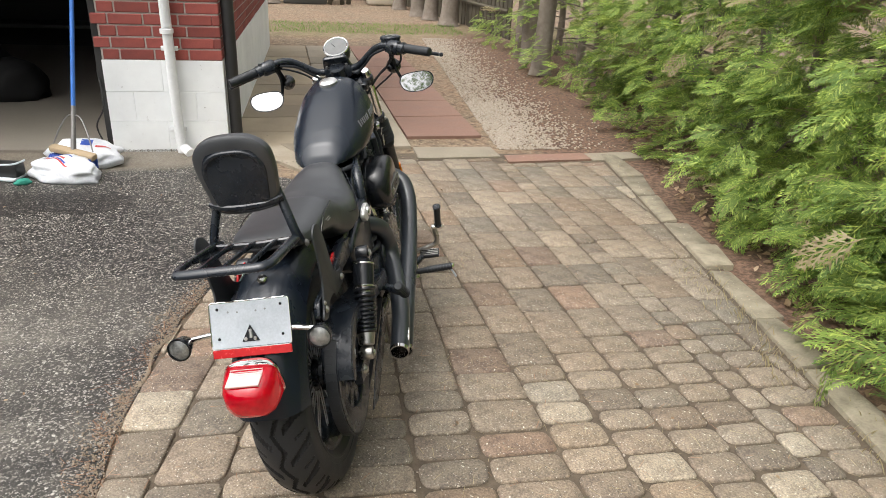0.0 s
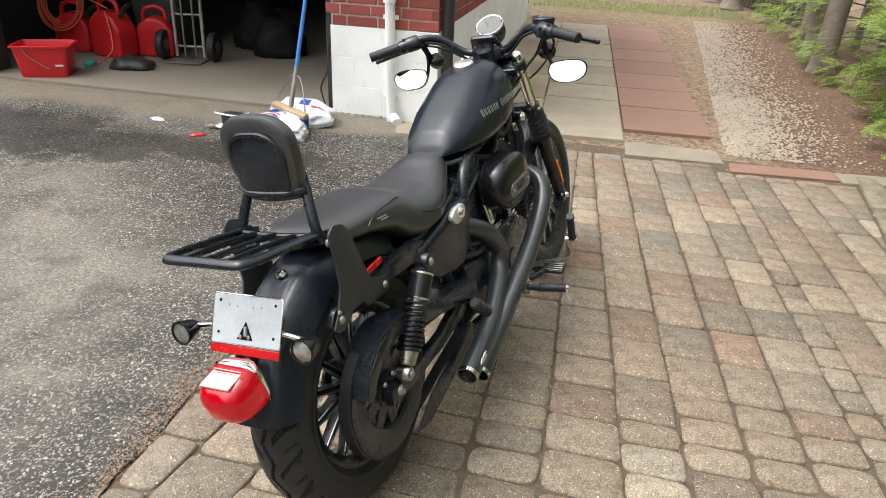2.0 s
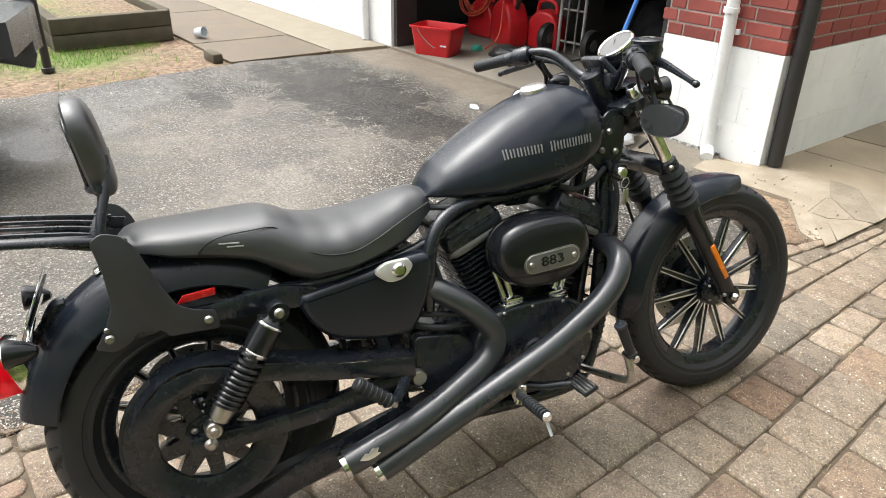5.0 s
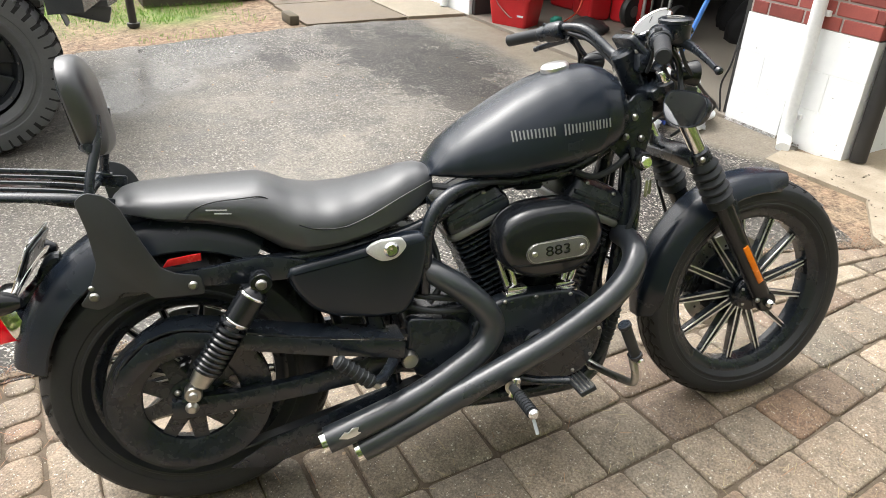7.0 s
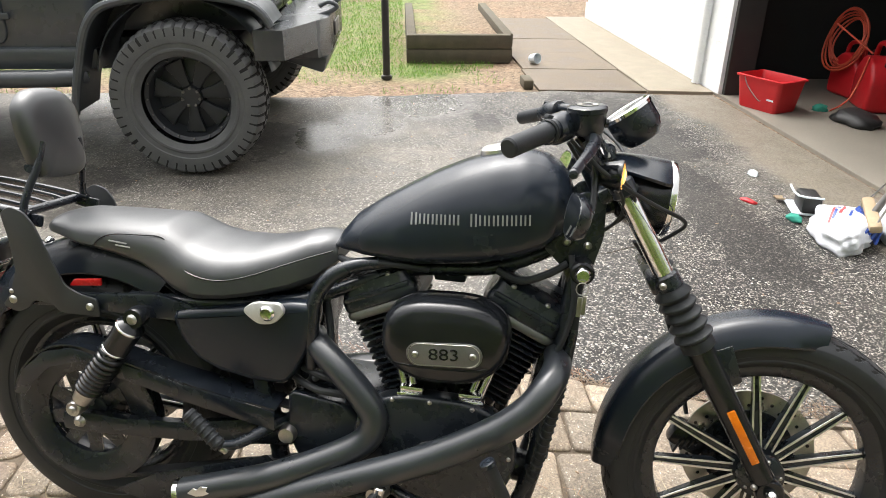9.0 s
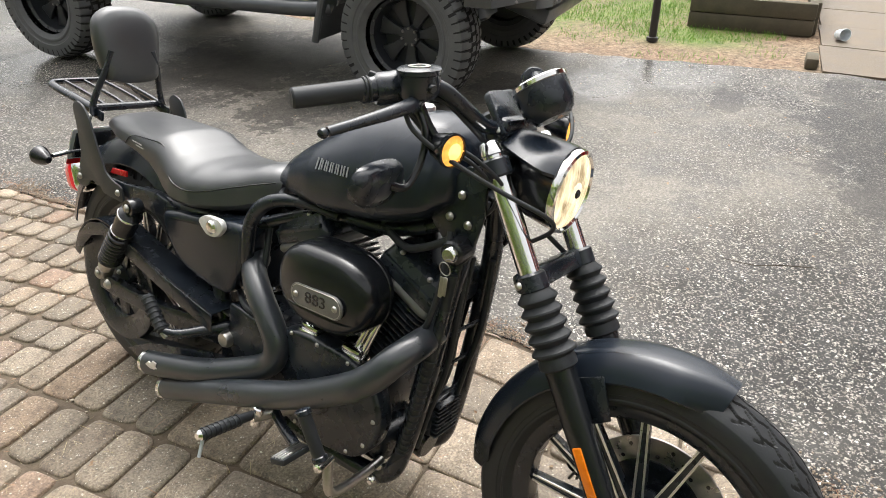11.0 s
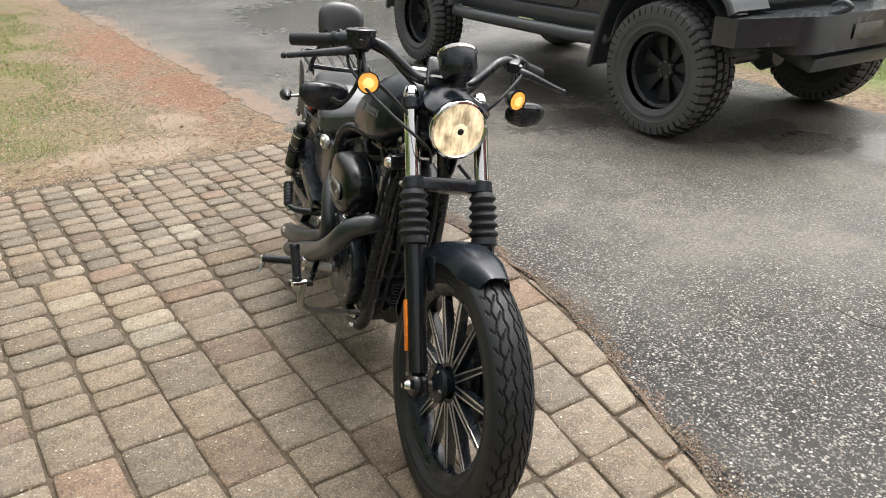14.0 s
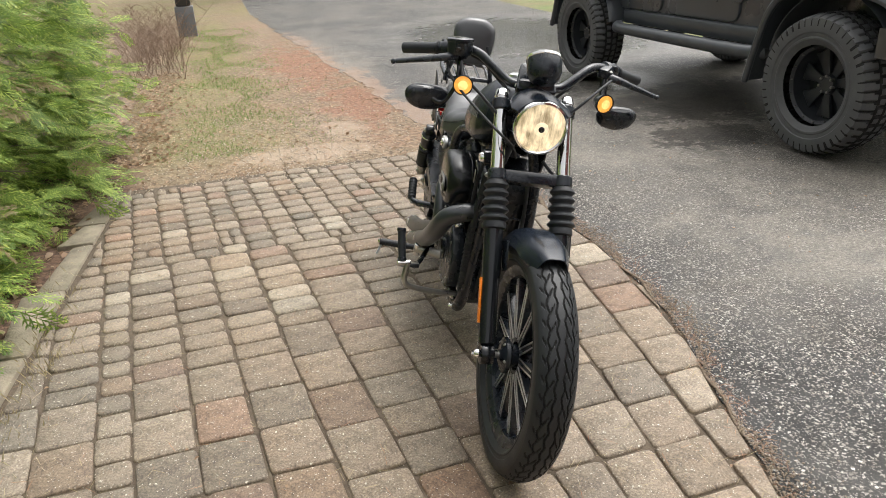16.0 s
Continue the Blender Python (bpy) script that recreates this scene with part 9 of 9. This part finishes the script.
body = bmesh.new()
box(3.1, 1.56, 0.68, (-2.05, 0, 0.95), 0.05, 3, bm=body)
box(1.0, 1.36, 0.46, (-0.12, 0, 0.99), 0.06, 3, bm=body)
part("body", body, TRUCK_PAINT, truck)
part("hood", box(1.08, 1.30, 0.07, (-0.15, 0, 1.235), 0.03, 3), TRUCK_PAINT, truck)
cab = bmesh.new()
loft([[(x, yy, z) for x, yy in ((-0.72 - k * 0.32, -0.74 + 0.09 * k), (-3.5 + k * 0.05, -0.74 + 0.09 * k), (-3.5 + k * 0.05, 0.74 - 0.09 * k), (-0.72 - k * 0.32, 0.74 - 0.09 * k))] for k, z in ((0, 1.28), (0.9, 1.76), (1.0, 1.84))], bm=cab)
part("cabin", cab, TRUCK_PAINT, truck)
for sy in (-1, 1):
    for x0, x1 in ((-1.08, -1.92), (-2.02, -2.72), (-2.82, -3.40)):
        part("window", plate(rounded([(x0, 1.31), (x1, 1.31), (x1, 1.68), (x0 - 0.12, 1.68)], 0.05), 0.012, 0.003, Matrix.Translation((0, sy * 0.72, 0)) @ pose(0, 0, 0, sy * 9, 0, 0) @ Matrix.Translation((0, sy * 0.232, 0))), TINT, truck)
    for x0, x1 in ((-0.98, -1.86), (-1.94, -2.62)):
        d = part("door", plate(rounded([(x0, 0.70), (x1, 0.70), (x1, 1.27), (x0, 1.27)], 0.09, 5), 0.03, 0.008, Matrix.Translation((0, sy * 0.785, 0)), seg=3), TRUCK_PAINT, truck)
        part("door_handle", box(0.14, 0.03, 0.035, (x1 + 0.16, sy * 0.812, 1.10), 0.01), TRIM, d)
        part("hinge", box(0.10, 0.02, 0.035, (x0 - 0.01, sy * 0.808, 0.86), 0.006), TRIM, d)
    part("rocker_rail", tube([(-0.60, sy * 0.86, 0.56), (-0.75, sy * 0.93, 0.545), (-2.3, sy * 0.93, 0.545), (-2.42, sy * 0.86, 0.56)], 0.048, 16, 4), TRIM, truck, "black side step rail")
    part("sill", box(2.0, 0.12, 0.12, (-1.5, sy * 0.76, 0.63), 0.02), TRIM, truck)
    for x0, tip in ((0.0, 0.37), (-3.01, 0.47)):
        arch = [(x0 - 0.62, tip), (x0 - 0.56, 0.60), (x0 - 0.46, 0.86), (x0 - 0.30, 0.965), (x0 + 0.10, 1.0), (x0 + 0.40, 0.95), (x0 + 0.50, 0.84)]
        ob = part("fender_flare", strip(arch, *sorted((sy * 0.66, sy * 0.985)), 0.03), TRIM, truck, "flat black fender flare")
        part("flare_lip", tube([(x, sy * 0.98, z - 0.01) for x, z in arch], 0.024, 10, 5), TRIM, ob)
        liner = fender_mesh(x0, 0.50, 0.50, 10, 170, 0.14, 0.02, n=20)
        liner.transform(Matrix.Translation((0, sy * 0.80, 0)))
        part("wheel_liner", liner, TRIM, truck)
    part("mirror", box(0.10, 0.20, 0.18, (-0.98, sy * 0.95, 1.38), 0.03), TRIM, truck)
    part("headlight", lathe([(0, 0.02), (0.07, 0.018), (0.088, 0.01), (0.09, -0.03), (0, -0.03)], (0.40, sy * 0.47, 1.05), "x", 32), TINT, truck)
    part("headlight_ring", lathe([(0.086, 0.008), (0.098, 0.012), (0.102, 0.0), (0.098, -0.02)], (0.41, sy * 0.47, 1.05), "x", 32), OLD_STEEL, truck)
    part("tow_hook", tube([(0.66, sy * 0.32, 0.80), (0.76, sy * 0.32, 0.83), (0.80, sy * 0.32, 0.86), (0.75, sy * 0.32, 0.885), (0.69, sy * 0.32, 0.86)], 0.014, 10, 5), TRIM, truck)
    part("bumper_end", loft([[(x, sy * yy, z) for x, yy in ((0.40, 1.0), (0.56, 1.0), (0.70, 0.62), (0.52, 0.62))] for z in (0.655, 0.665, 0.80, 0.815)]), STEEL_BLACK, truck, "black steel bumper wing")
    part("brush_bolt", rod((0.585, sy * 0.88, 0.74), (0.60, sy * 0.885, 0.74), 0.012, 0.01, 8), OLD_STEEL, truck)
part("bumper", loft([[(x, yy, z) for x, yy in ((0.44, -0.62), (0.70, -0.62), (0.76, -0.5), (0.76, 0.5), (0.70, 0.62), (0.44, 0.62))] for z in (0.60, 0.615, 0.80, 0.815)]), STEEL_BLACK, truck, "black steel front bumper")
part("skid_plate", box(0.3, 0.9, 0.10, bev=0.02, m=pose(0.58, 0, 0.565, 0, 18, 0)), TRIM, truck)
part("licence_blank", box(0.01, 0.30, 0.09, (0.768, -0.02, 0.705), 0.003), OLD_STEEL, truck)
gr = part("grille", box(0.05, 1.34, 0.36, (0.385, 0, 1.02), 0.02, 3), TRUCK_PAINT, truck)
for i in range(7):
    part("grille_slot", box(0.02, 0.055, 0.22, (0.405, -0.27 + 0.09 * i, 1.05), 0.008), TRIM, gr)
    part("grille_light", lathe([(0, 0.012), (0.016, 0.010), (0.018, 0.0), (0, 0.0)], (0.414, -0.27 + 0.09 * i, 0.90), "x", 16), PALE_PLASTIC, gr)
for wx in (0.0, -3.01):
    part("axle", tube([(wx, -0.75, 0.432), (wx, 0, 0.432), (wx, 0.75, 0.432)], 0.045, 12, 2), TRIM, truck)
    part("differential", lathe([(0, -0.12), (0.08, -0.11), (0.13, 0), (0.08, 0.11), (0, 0.12)], (wx, 0.15, 0.44), "x", 24), TRIM, truck)
part("underbody", box(3.6, 0.9, 0.2, (-1.6, 0, 0.60), 0.03), TRIM, truck)
part("spare_carrier", box(0.08, 0.7, 0.7, (-3.68, 0, 1.0), 0.05), TRIM, truck)
